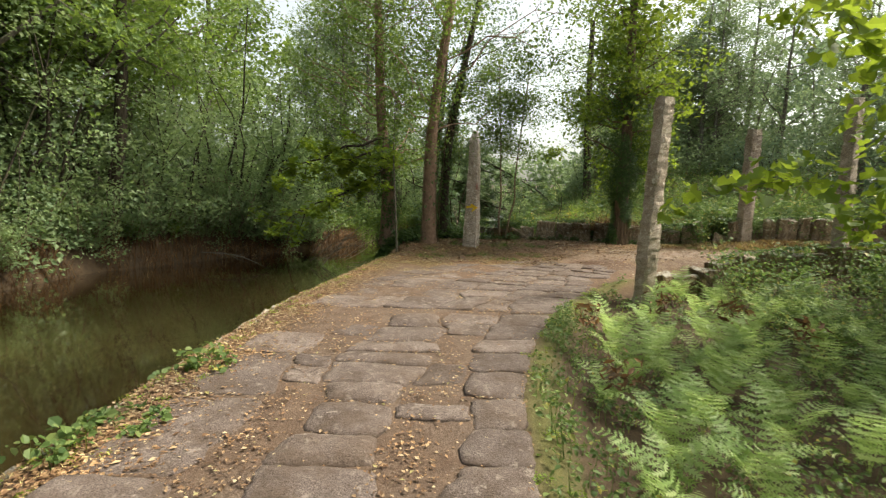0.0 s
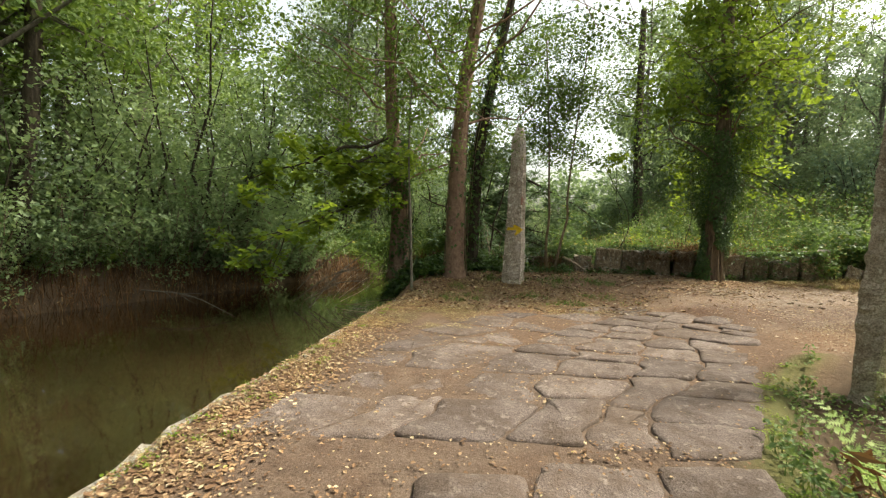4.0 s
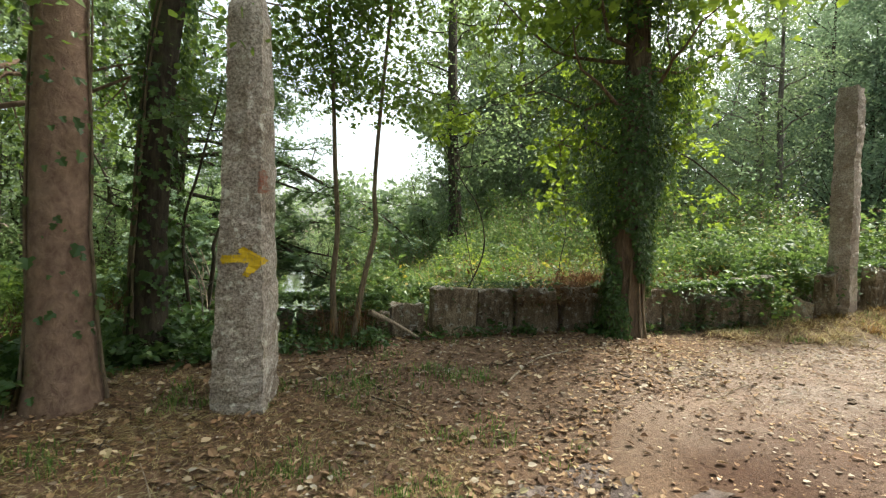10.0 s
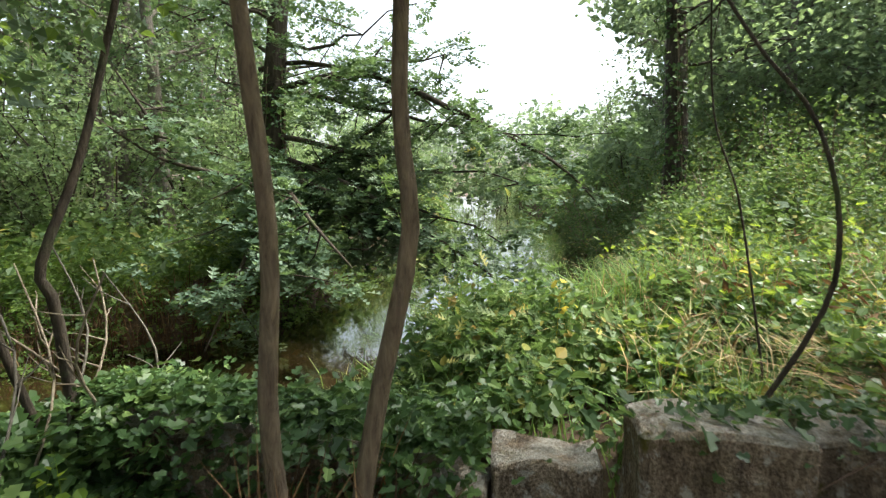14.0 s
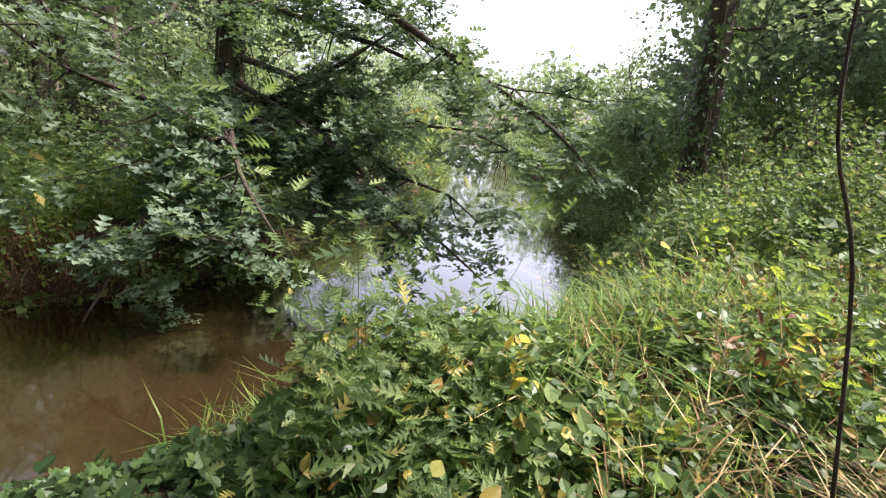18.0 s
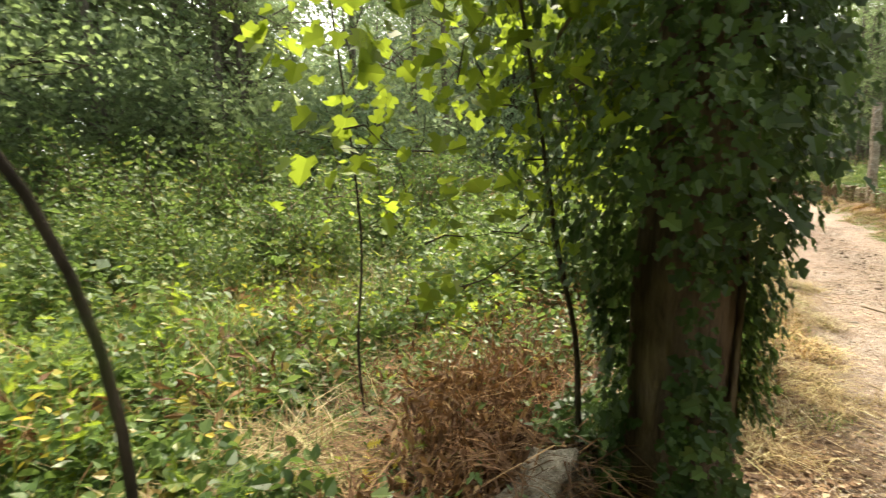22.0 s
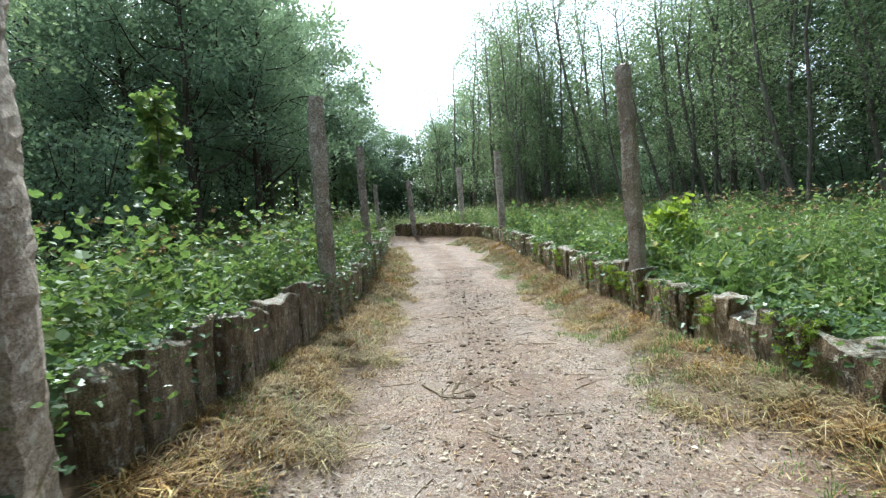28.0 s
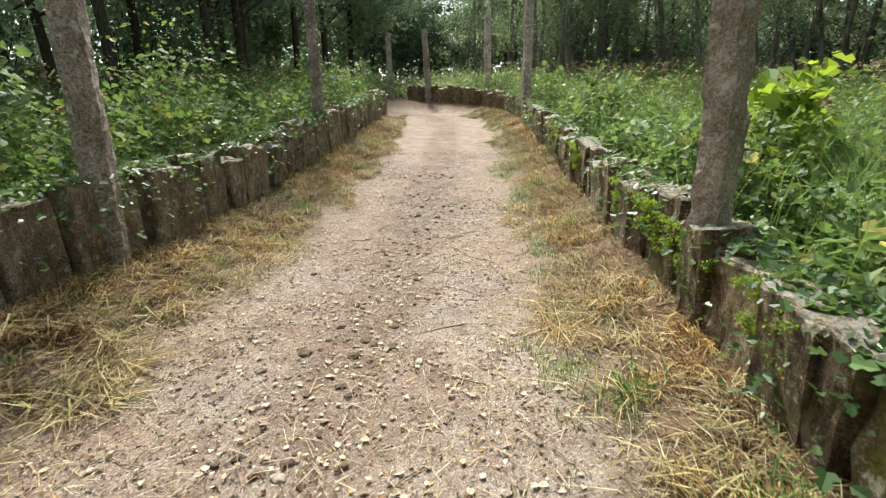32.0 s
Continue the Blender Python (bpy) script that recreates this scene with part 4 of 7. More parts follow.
edge_bush = [shrub_meshes(71 + k, 2.6, 1.7, 16, 0.085, "kite", LEAF_DARK, 52, 0.45, DARK_BARK, 0.25) for k in range(2)]

# --- the river's far bank: willows that lean over the water
far_bank = [(-9.0, 5.2), (-8.9, 7.6), (-8.5, 9.6), (-7.8, 11.2), (-6.6, 12.3), (-9.6, 2.6), (-9.4, -0.5), (-6.2, 14.4), (-10.8, 9.0), (-10.2, 11.6), (-8.4, 13.6), (-11, 6), (-11, 3.5)]
for k, (x, y) in enumerate(far_bank):
    shrub("willow", "grey-green willow thicket leaning over the river bank", willow[k % 3], x - 0.9, y + 0.3, 0.85 + 0.4 * ((k * 37) % 10) / 10, (k * 97) % 360, "willows along the river", "willow tree", sink=0.15)
for k, (x, y) in enumerate([(-8.8, 6.4), (-8.6, 8.6), (-8.0, 10.4), (-6.5, 11.8), (-9.1, 4.4), (-9.2, 2.2), (-5.5, 13.1), (-8.3, 9.5), (-5.0, 13.9), (-9.0, 7.4), (-9.4, 0.2), (-7.2, 11.2), (-6.0, 12.5)]):
    shrub("bank_bush", "leafy green bush hanging over the dark river bank", bank_bush[k % 2], x - 0.45, y + 0.1, 0.6 + 0.5 * ((k * 53) % 10) / 10, (k * 71) % 360, "bushes on the river bank", "bush", sink=0.1)
g = np.random.default_rng(77)


def clear(x, y):
    """True where a tree may stand: away from path, river, track and the open sky over the river."""
    d, w = to_line(x, y, RIVER)
    r, _ = to_line(x, y, ROAD)
    return d > w + 0.8 and r > 4


def wood(name, label, kinds, n, x0, x1, y0, y1, group, lo=0.8, hi=1.3):
    placed = 0
    while placed < n:
        x, y = x0 + (x1 - x0) * g.random(), y0 + (y1 - y0) * g.random()
        if clear(x, y):
            tree(name, label, kinds[placed % len(kinds)], x, y, lo + (hi - lo) * g.random(), 360 * g.random(), group)
            placed += 1


wood("alder", "tall slim alder with a thin leafy crown", alder, 24, -22, -11, -4, 24, "alders of the wood", 0.9, 1.4)
wood("alder", "tall alder standing over the far bank of the river", alder, 12, -12.5, -9.6, -3, 15, "alders of the wood", 0.9, 1.2)
for x, y, h, q in ((-8.95, 9.4, 1.0, 30), (-9.6, 6.3, 1.1, 200)):
    tree("alder", "tall dark-stemmed alder on the river bank", dark_alder, x, y, h, q, "alders of the wood")
wood("alder", "tall slim alder with a thin leafy crown", pale_alder, 9, -10, -3.2, 18.5, 28, "alders of the wood", 0.8, 1.1)
wood("alder", "tall slim alder with a thin leafy crown", pale_alder, 4, 7.5, 12, 20, 26, "alders of the wood", 0.6, 0.9)
wood("alder", "tall slim alder with a thin leafy crown", alder, 6, 3, 14, -14, -6, "alders of the wood", 0.9, 1.3)
wood("poplar", "slender grey-stemmed poplar in a dense stand", poplar, 22, 9, 36, -6.5, -2.0, "poplars of the stand", 0.8, 1.1)
wood("poplar", "slender grey-stemmed poplar in a dense stand", poplar, 8, 24, 42, -2.5, 1.2, "poplars of the stand", 0.7, 0.9)
tree("alder", "tall slim alder with a thin leafy crown", pale_alder[0], 6.6, 22.0, 0.95, 40, "alders of the wood")
tree("alder", "tall slim alder with a thin leafy crown", pale_alder[1], 9.0, 21.5, 0.85, 140, "alders of the wood")
wood("poplar", "slender grey-stemmed poplar in a dense stand", poplar, 12, 26, 42, -3.0, 1.5, "poplars of the stand", 0.95, 1.2)
wood("alder", "tall slim alder with a thin leafy crown", pale_alder, 5, 9, 15, 21, 25, "alders of the wood", 0.8, 1.1)
wood("alder", "tall slim alder with a thin leafy crown", pale_alder, 2, -6, -3, 21, 25, "alders of the wood", 1.0, 1.2)
wood("poplar", "slender grey-stemmed poplar in a dense stand", poplar, 3, 12.5, 19, 18.5, 23, "poplars of the stand", 0.7, 0.95)
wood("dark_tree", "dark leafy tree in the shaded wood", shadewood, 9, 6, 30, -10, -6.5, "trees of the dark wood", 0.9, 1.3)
wood("dark_tree", "dark leafy tree in the shaded wood", darkwood, 6, 19, 38, 18, 25, "trees of the dark wood", 0.9, 1.2)
wood("dark_tree", "dark leafy tree in the shaded wood", darkwood, 8, 19, 38, 14.5, 18, "trees of the dark wood", 0.75, 1.05)
wood("dark_tree", "dark leafy tree in the shaded wood", darkwood, 12, 44, 56, -8, 24, "trees of the dark wood", 0.75, 1.0)
for k, (x, y, s) in enumerate([(22, 13.0, 0.85), (24.5, 13.0, 0.9), (27, 13.6, 0.95), (29.5, 15.2, 1.0), (20, 14.2, 0.9), (31.5, 16.5, 1.05)]):
    tree("dark_tree", "dark leafy tree in the shaded wood", darkwood[k % 2], x, y, s, k * 77, "trees of the dark wood")
for k, (x, y, h) in enumerate([(13.2, 18.4, 0.85), (11.4, 20.2, 0.85), (15.0, 16.6, 0.8), (16.5, 18.2, 0.9)]):
    tree("alder", "tall slim alder with a thin leafy crown", pale_alder[k % 2], x, y, h, k * 61, "alders of the wood")
for k, (x, y, h) in enumerate([(33, 13.4, 1.1), (36, 12.6, 1.15), (39, 11.6, 1.15), (43, 10.6, 1.0), (47, 9.4, 0.85), (50, 6.5, 0.8), (50, 3.0, 0.85)]):
    tree("dark_tree", "dark leafy tree beyond the bend of the track", darkwood[k % 2], x, y, h, k * 51, "trees of the dark wood")
for k, (x, y, h) in enumerate([(27.0, 2.4, 0.95), (29.5, 3.0, 0.95), (32.5, 3.9, 0.95), (35.5, 4.7, 0.9), (38.5, 5.2, 0.8)]):
    tree("poplar", "slender pale poplar leaning towards the bend of the track", poplar[k % 3], x, y, h, k * 83, "poplars of the stand")
for k in range(16):     # undergrowth along the edges of the woods
    x, y = [(12 + 2.2 * k, 16.8 + 1.4 * math.sin(k * 2.1)), (5 + 2.6 * k, -5.6 + 1.2 * math.sin(k * 1.7))][k % 2]
    shrub("edge_bush", "dark bush at the edge of the wood", edge_bush[k % 2], x, y, 0.9 + 0.5 * g.random(), 360 * g.random(), "bushes at the wood's edge", "bush")


for k, (x, y, s) in enumerate([(-1.6, 22.2, 0.7), (-1.2, 24.6, 0.7), (-0.6, 27.6, 0.7), (-3.4, 23.0, 1.0), (7.4, 22.4, 0.6), (7.6, 25.4, 0.7), (7.8, 28.8, 0.8), (-0.6, 31.0, 0.8), (8.8, 20.8, 0.6), (5.0, 38.0, 0.8), (1.2, 38.5, 0.8), (-5.0, 24.8, 1.1), (-5.8, 20.4, 0.8), (-7.6, 19.6, 0.9), (-7.0, 22.0, 1.0), (-9.2, 18.4, 0.9), (-9.4, 21.0, 1.1)]):
    shrub("willow", "leafy willow bush along the far reach of the river", willow[k % 3], x, y, s, (k * 67) % 360, "willows along the river", "willow tree", sink=0.2)


for k, (x, y, s) in enumerate([(6.4, 16.6, 0.8), (7.6, 15.8, 0.9), (8.8, 16.4, 1.0), (7.0, 17.8, 1.1), (8.4, 18.2, 1.2), (10.0, 15.6, 1.0), (9.8, 17.4, 1.3), (11.2, 16.2, 1.2), (6.2, 18.6, 1.0), (5.6, 17.4, 0.7), (11.8, 14.6, 1.0), (12.6, 15.8, 1.2), (7.6, 19.6, 1.3), (10.6, 19.2, 1.4), (13.4, 17.2, 1.4), (5.3, 18.0, 0.6), (5.6, 19.6, 0.7), (5.9, 21.2, 0.8), (5.0, 16.9, 0.45), (5.2, 20.6, 0.7), (5.5, 22.2, 0.8), (5.7, 23.6, 0.9), (6.0, 25.2, 1.0), (4.7, 19.4, 0.5), (6.3, 26.8, 1.1), (6.6, 20.6, 1.2), (4.5, 18.3, 0.4)]):
    shrub("thicket_bush", "pale green bush in the thicket", thicket_bush[k % 2], x, y, s, (k * 59) % 360, "bushes of the thicket", "bush", sink=0.05)


def leaf_belt(name, label, n, path, depth, height, size, mat, gen):
    """A far wood as one mass of leaf clumps with an uneven top."""
    pts = along(path, 0.9)
    tips = []
    for p, d, s in pts:
        h = height * (0.75 + 0.35 * noise.noise((s * 0.21, 3.3, 0)) + 0.12 * gen.normal())
        for _ in range(9):
            o = (gen.random() - 0.5) * depth
            z = h * gen.random() ** 0.8
            tips.append((p[0] - d[1] * o, p[1] + d[0] * o, gz(*p) + z))
    return stuff(name, label, "far trees", leaves(clumps(tips, max(1, n // len(tips)), 1.3, gen), size, gen, "kite", 0.4), mat)


gb = np.random.default_rng(5)
leaf_belt("thicket_edge", "pale leafy thicket behind the brambles", 20000, [(6.3, 21.5), (9, 20), (12, 18.5), (15, 17)], 2.2, 5.0, 0.11, LEAF_POPLAR, gb)
leaf_belt("wood_edge", "dense dark foliage of the wood beside the track", 26000, [(15, 20.5), (22, 19.5), (30, 19), (40, 18)], 3, 8, 0.14, LEAF_DARK, gb)
leaf_belt("wood_edge", "low bluish trees closing the end of the track", 34000, [(42, 13), (48, 8), (50, 2), (47, -3)], 3, 9, 0.22, LEAF_DARK_SHADED, gb)
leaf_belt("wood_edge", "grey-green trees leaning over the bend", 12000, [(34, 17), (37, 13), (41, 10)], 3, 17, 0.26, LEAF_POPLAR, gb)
leaf_belt("wood_edge", "dense foliage behind the poplars", 70000, [(46, -2), (34, -8), (20, -10.5), (6, -11), (0, -10)], 3, 13, 0.22, LEAF_DARK_SHADED, gb)
leaf_belt("far_wood", "far green wood beyond the river", 30000, [(-30, -20), (-26, 8), (-20, 24), (-9, 33)], 5, 14, 0.36, LEAF_ALDER, gb)
leaf_belt("far_wood", "low hazy trees at the end of the river", 9000, [(-9, 33), (2, 46), (14, 40)], 5, 6.5, 0.36, LEAF_POPLAR, gb)
leaf_belt("far_wood", "far green wood behind the thicket", 22000, [(7.5, 25), (17, 27)], 4, 11, 0.26, LEAF_POPLAR, gb)
leaf_belt("far_wood", "far dark wood behind the field", 16000, [(17, 27), (26, 29), (48, 30), (60, 20)], 5, 12, 0.45, LEAF_DARK, gb)
leaf_belt("far_wood", "far dark wood at the end of the track", 14000, [(60, 20), (62, 2), (56, -12)], 5, 10.5, 0.45, LEAF_DARK, gb)
leaf_belt("wood_edge", "low undergrowth deep in the wood", 20000, [(44, -6), (30, -11), (14, -12.5), (2, -12.5)], 3, 3.6, 0.3, LEAF_DARK, gb)
leaf_belt("far_wood", "far dark wood behind the poplars", 30000, [(56, -12), (30, -17), (2, -18), (-30, -20)], 5, 13, 0.45, LEAF_DARK, gb)

# ---- trees that stand close to the walk ----
def custom_tree(name, label, spine, r0, r1, bark, foliage, leaf, shape, crown_from, reach, limbs, per, clump, seed, ivy=0, ivy_to=3.0, droop=0.1, twigs=3, ivy_from=0.0, grow=0.03, keep_off=None):
    gen = np.random.default_rng(seed)
    pts = bezier(spine, 18)
    base = pts[0].copy()
    pts = pts - base
    radii = np.linspace(r0, r1, 18)
    radii[:3] *= (1.35, 1.15, 1.04)
    boughs, tips = [], []
    v, f = tube(pts, radii, 14, grow, gen)
    zs = pts[:, 2]
    for k in range(limbs):
        z = crown_from + (zs[-1] - crown_from) * (k + gen.random()) / limbs
        p = np.array([np.interp(z, zs, pts[:, a]) for a in range(3)])
        a = gen.random() * 6.283
        long = reach * (0.6 + 0.6 * gen.random())
        q = p + np.array([math.cos(a) * long, math.sin(a) * long, long * (0.35 + 0.4 * gen.random() - droop)])
        limb = curve_points(p, q, 7, 0.05 * long, gen)
        if keep_off is not None and q[2] < 3.4 and to_line(np.array([q[0] + base[0]]), np.array([q[1] + base[1]]), keep_off)[0][0] < 0.95:
            continue                        # no bare limbs hang across the way
        rl = 0.20 * np.interp(z, zs, radii)
        tubes = [tube(limb, np.linspace(rl, rl * 0.2, 7), 6)]
        tips.append(q)
        for _ in range(twigs):
            b = limb[2 + int(gen.integers(4))]
            e = b + gen.normal(size=3) * 0.35 * long * np.array([1, 1, 0.7]) - np.array([0, 0, droop * long * 0.5])
            if keep_off is not None and e[2] < 3.4 and to_line(np.array([e[0] + base[0]]), np.array([e[1] + base[1]]), keep_off)[0][0] < 1.0:
                continue
            tubes.append(tube(curve_points(b, e, 4, 0.03, gen), np.linspace(rl * 0.35, 0.004, 4), 4))
            tips += [e, (b + e) / 2]
        boughs.append(join(tubes))
    ob = thing(name, label, "tree", tuple(base))
    trunk = child("trunk", mesh_from("trunk", v, f, bark, True), ob)
    for bv, bf in boughs:
        child("limb", mesh_from("limb", bv, bf, bark, True), trunk)
    if tips and per:
        c = clumps(tips, per, clump, gen)
        if keep_off is not None:            # no twigs hang across the way
            away, _ = to_line(c[:, 0] + base[0], c[:, 1] + base[1], keep_off)
            c = c[(away > 0.95) | (c[:, 2] > 3.4)]
        lv, lf = leaves(c, leaf, gen, shape, 0.5, droop + 0.15)
        child("crown", mesh_from("crown", lv, lf, foliage), ob)
    if ivy:
        z = ivy_from + (ivy_to - ivy_from) * gen.random(ivy) ** 0.9
        a = gen.random(ivy) * 6.283
        thick = np.array([noise.noise((math.cos(b) * 1.2, math.sin(b) * 1.2, c * 1.3)) for b, c in zip(a, z)])
        r = np.interp(z, zs, radii) + 0.02 + 0.10 * gen.random(ivy) * (1 + thick) + (0.16 * np.clip(thick, 0, 1) + 0.42 * gen.random(ivy) * (ivy > 5000)) * smooth01(z, 1.0, 2.0) * (1 + 0.9 * (ivy > 5000) * smooth01(z, 2.0, 3.2)) * (1 - 0.7 * np.clip(-np.sin(a), 0, 1))
        c = np.c_[np.interp(z, zs, pts[:, 0]) + r * np.cos(a), np.interp(z, zs, pts[:, 1]) + r * np.sin(a), z]
        out = np.c_[np.cos(a), np.sin(a), np.full(ivy, 0.35)]
        keep = thick + 0.25 * gen.random(ivy) > -0.12 + 0.5 * (ivy > 5000) * (np.sin(a) < -0.6) * (1 - smooth01(z, 0.7, 1.3))
        lv, lf = leaves(c[keep], 0.031 if ivy > 5000 else 0.048, gen, "lobed", 0, 0.6, 0.45, out[keep])
        child("ivy", mesh_from("ivy", lv, lf, LEAF_IVY), ob, "glossy dark ivy leaves climbing the trunk")
        vines = []
        for _ in range(7):
            a0 = gen.random() * 6.283
            zz = np.linspace(0.02, ivy_to * (0.6 + 0.4 * gen.random()), 12)
            aa = a0 + np.cumsum(gen.normal(size=12)) * 0.12
            rr = np.interp(zz, zs, radii) + 0.012
            vines.append(tube(np.c_[np.interp(zz, zs, pts[:, 0]) + rr * np.cos(aa), np.interp(zz, zs, pts[:, 1]) + rr * np.sin(aa), zz], np.linspace(0.016, 0.006, 12), 5))
        vv, vf = join(vines)
        child("ivy_vine", mesh_from("ivy_vine", vv, vf, TWIG, True), ob)
    return ob


custom_tree("alder_tree", "tall reddish-barked alder beside the waymark pillar", [(-1.08, 11.12, 0.1), (-1.10, 11.1, 2.2), (-1.0, 11.1, 4.2), (-0.6, 11.2, 7.2), (-0.3, 11.4, 11.5)], 0.195, 0.085, ALDER, LEAF_ALDER, 0.065, "ovate", 3.2, 3.0, 32, 84, 0.65, 1, ivy=420, ivy_to=4.5)
custom_tree("ivy_clad_trunk", "dark leaning trunk wrapped in ivy", [(-0.72, 12.15, 0.05), (-0.70, 12.15, 1.5), (-0.6, 12.2, 3.2), (-0.25, 12.3, 5.2), (0.5, 12.6, 9.0)], 0.17, 0.07, DARK_BARK, LEAF_OAK, 0.06, "ovate", 3.6, 1.8, 14, 60, 0.5, 2, ivy=2400, ivy_to=6.0)
custom_tree("alder_tree", "reddish alder trunk half hidden by ivy above the bank", [(-2.4, 12.35, -0.1), (-2.45, 12.4, 2.0), (-2.7, 12.4, 4.2), (-2.9, 12.5, 9.5)], 0.24, 0.09, ALDER, LEAF_ALDER, 0.065, "ovate", 2.2, 2.6, 28, 84, 0.65, 3, ivy=2400, ivy_to=3.4)
custom_tree("thin_sapling", "thin pale straight sapling on the bank", [(-1.9, 10.3, 0.0), (-1.95, 10.25, 1.2), (-2.02, 10.2, 2.6), (-2.0, 10.2, 4.0)], 0.028, 0.010, GREY_BARK, LEAF_ALDER, 0.07, "kite", 2.2, 0.6, 7, 12, 0.25, 4)
ivy_tree = custom_tree("ivy_tree", "stout trunk smothered in ivy with bright green crown", [(4.44, 11.60, 0.1), (4.42, 11.56, 1.2), (4.40, 11.50, 2.6), (4.4, 11.5, 4.2), (4.4, 11.65, 6.5), (4.3, 11.6, 9.2)], 0.205, 0.08, IVY_BARK, LEAF_SYCAMORE, 0.085, "lobed", 2.0, 1.6, 56, 34, 0.5, 5, ivy=31000, ivy_to=4.8, ivy_from=0.05, keep_off=[(1.9, 11.8), (2.6, 11.6), (3.3, 11.0), (4.4, 10.1)])
custom_tree("alder_sapling", "slim brown alder stem with a fork", [(1.02, 12.16, 0.2), (0.97, 12.15, 0.9), (1.01, 12.15, 1.5), (0.97, 12.15, 2.2), (0.93, 12.2, 3.3), (0.8, 12.4, 5.5)], 0.034, 0.016, TWIG, LEAF_ALDER, 0.05, "ovate", 2.5, 1.1, 14, 60, 0.4, 6, grow=0.02)
custom_tree("alder_sapling", "slim brown alder stem leaning over the wall", [(1.17, 12.13, 0.2), (1.30, 12.15, 0.95), (1.42, 12.14, 1.5), (1.40, 12.15, 1.95), (1.48, 12.2, 3.0), (1.7, 12.3, 5.2)], 0.034, 0.016, TWIG, LEAF_ALDER, 0.05, "ovate", 2.4, 1.1, 14, 60, 0.4, 7, grow=0.02)
custom_tree("bent_sapling", "dark thin stem bowing out of the undergrowth", [(2.5, 12.5, 0.4), (2.84, 12.42, 1.1), (2.9, 12.42, 1.45), (2.84, 12.5, 1.84), (2.68, 12.65, 2.16), (2.4, 12.85, 2.75)], 0.0105, 0.006, DARK_BARK, LEAF_BRIGHT, 0.07, "ovate", 2.6, 0.5, 3, 6, 0.2, 8, grow=0.02)
custom_tree("thin_sapling", "thin dark upright stem among the brambles", [(3.12, 13.0, 0.5), (2.95, 13.08, 1.5), (2.83, 13.17, 2.0), (2.78, 13.2, 3.0)], 0.006, 0.004, DARK_BARK, LEAF_BRIGHT, 0.08, "kite", 2.4, 0.4, 3, 6, 0.2, 9, grow=0.02)
custom_tree("oak_tree", "spreading oak over the river with dark lobed leaves", [(-1.5, 19.6, 0.1), (-1.35, 19.3, 1.5), (-1.2, 19.2, 3.2), (-1.0, 19.3, 5.2), (-0.9, 19.4, 8.0)], 0.26, 0.10, DARK_BARK, LEAF_OAK, 0.125, "oak", 2.6, 2.8, 18, 44, 0.42, 10, ivy=900, ivy_to=3.5, droop=0.25)
custom_tree("ivy_clad_trunk", "dark ivy-clad trunk on the far side of the thicket", [(5.4, 19.0, 0.1), (5.45, 19.0, 2.0), (5.35, 19.1, 4.5), (5.3, 19.2, 9.0)], 0.22, 0.1, DARK_BARK, LEAF_WILLOW, 0.085, "kite", 3.0, 2.0, 18, 34, 0.6, 11, ivy=2200, ivy_to=5.0, droop=0.3)
custom_tree("maple_tree", "grey-barked maple with hanging yellow-green leaves", [(9.9, 2.6, 0.2), (9.95, 2.65, 2.2), (9.9, 2.6, 4.5), (9.8, 2.8, 9.0)], 0.24, 0.1, GREY_BARK, LEAF_BRIGHT, 0.13, "lobed", 5.0, 1.3, 14, 20, 0.5, 12, droop=0.3)
custom_tree("maple_sapling", "young maple with bright lobed leaves beside the ferns", [(4.5, 2.4, -0.3), (4.4, 2.5, 1.0), (4.2, 2.6, 2.4), (3.9, 2.7, 4.6)], 0.045, 0.015, GREY_BARK, LEAF_BRIGHT, 0.14, "lobed", 1.2, 1.3, 14, 10, 0.36, 13, droop=0.2)
custom_tree("maple_sapling", "young maple sprouting above the weeds", [(12.96, 12.35, 0.3), (12.96, 12.3, 2.0), (12.95, 12.3, 4.0)], 0.03, 0.01, GREY_BARK, LEAF_NETTLE, 0.11, "lobed", 0.9, 0.22, 22, 6, 0.22, 14)
custom_tree("maple_sapling", "young maple sprouting above the weeds", [(13.2, 4.5, 0.3), (13.2, 4.5, 1.2), (13.15, 4.5, 1.9)], 0.014, 0.006, GREY_BARK, LEAF_BRIGHT, 0.14, "lobed", 0.7, 0.42, 9, 4, 0.24, 15)


custom_tree("bent_sapling", "dark crooked stem arching over the ivy mound", [(-0.3, 13.0, 0.3), (-0.2, 12.85, 1.1), (-0.2, 12.8, 1.3), (-0.05, 12.9, 1.75), (0.08, 13.0, 2.3), (0.3, 13.1, 3.2)], 0.026, 0.012, DARK_BARK, LEAF_OAK, 0.08, "oak", 2.2, 0.9, 7, 24, 0.3, 21, grow=0.02)
custom_tree("bent_sapling", "dark crooked stem arching over the ivy mound", [(-0.4, 12.95, 0.3), (-0.5, 12.8, 1.4), (-0.35, 12.8, 2.1), (-0.15, 12.9, 3.0)], 0.02, 0.010, DARK_BARK, LEAF_OAK, 0.08, "oak", 2.0, 0.9, 7, 24, 0.3, 22, grow=0.02)

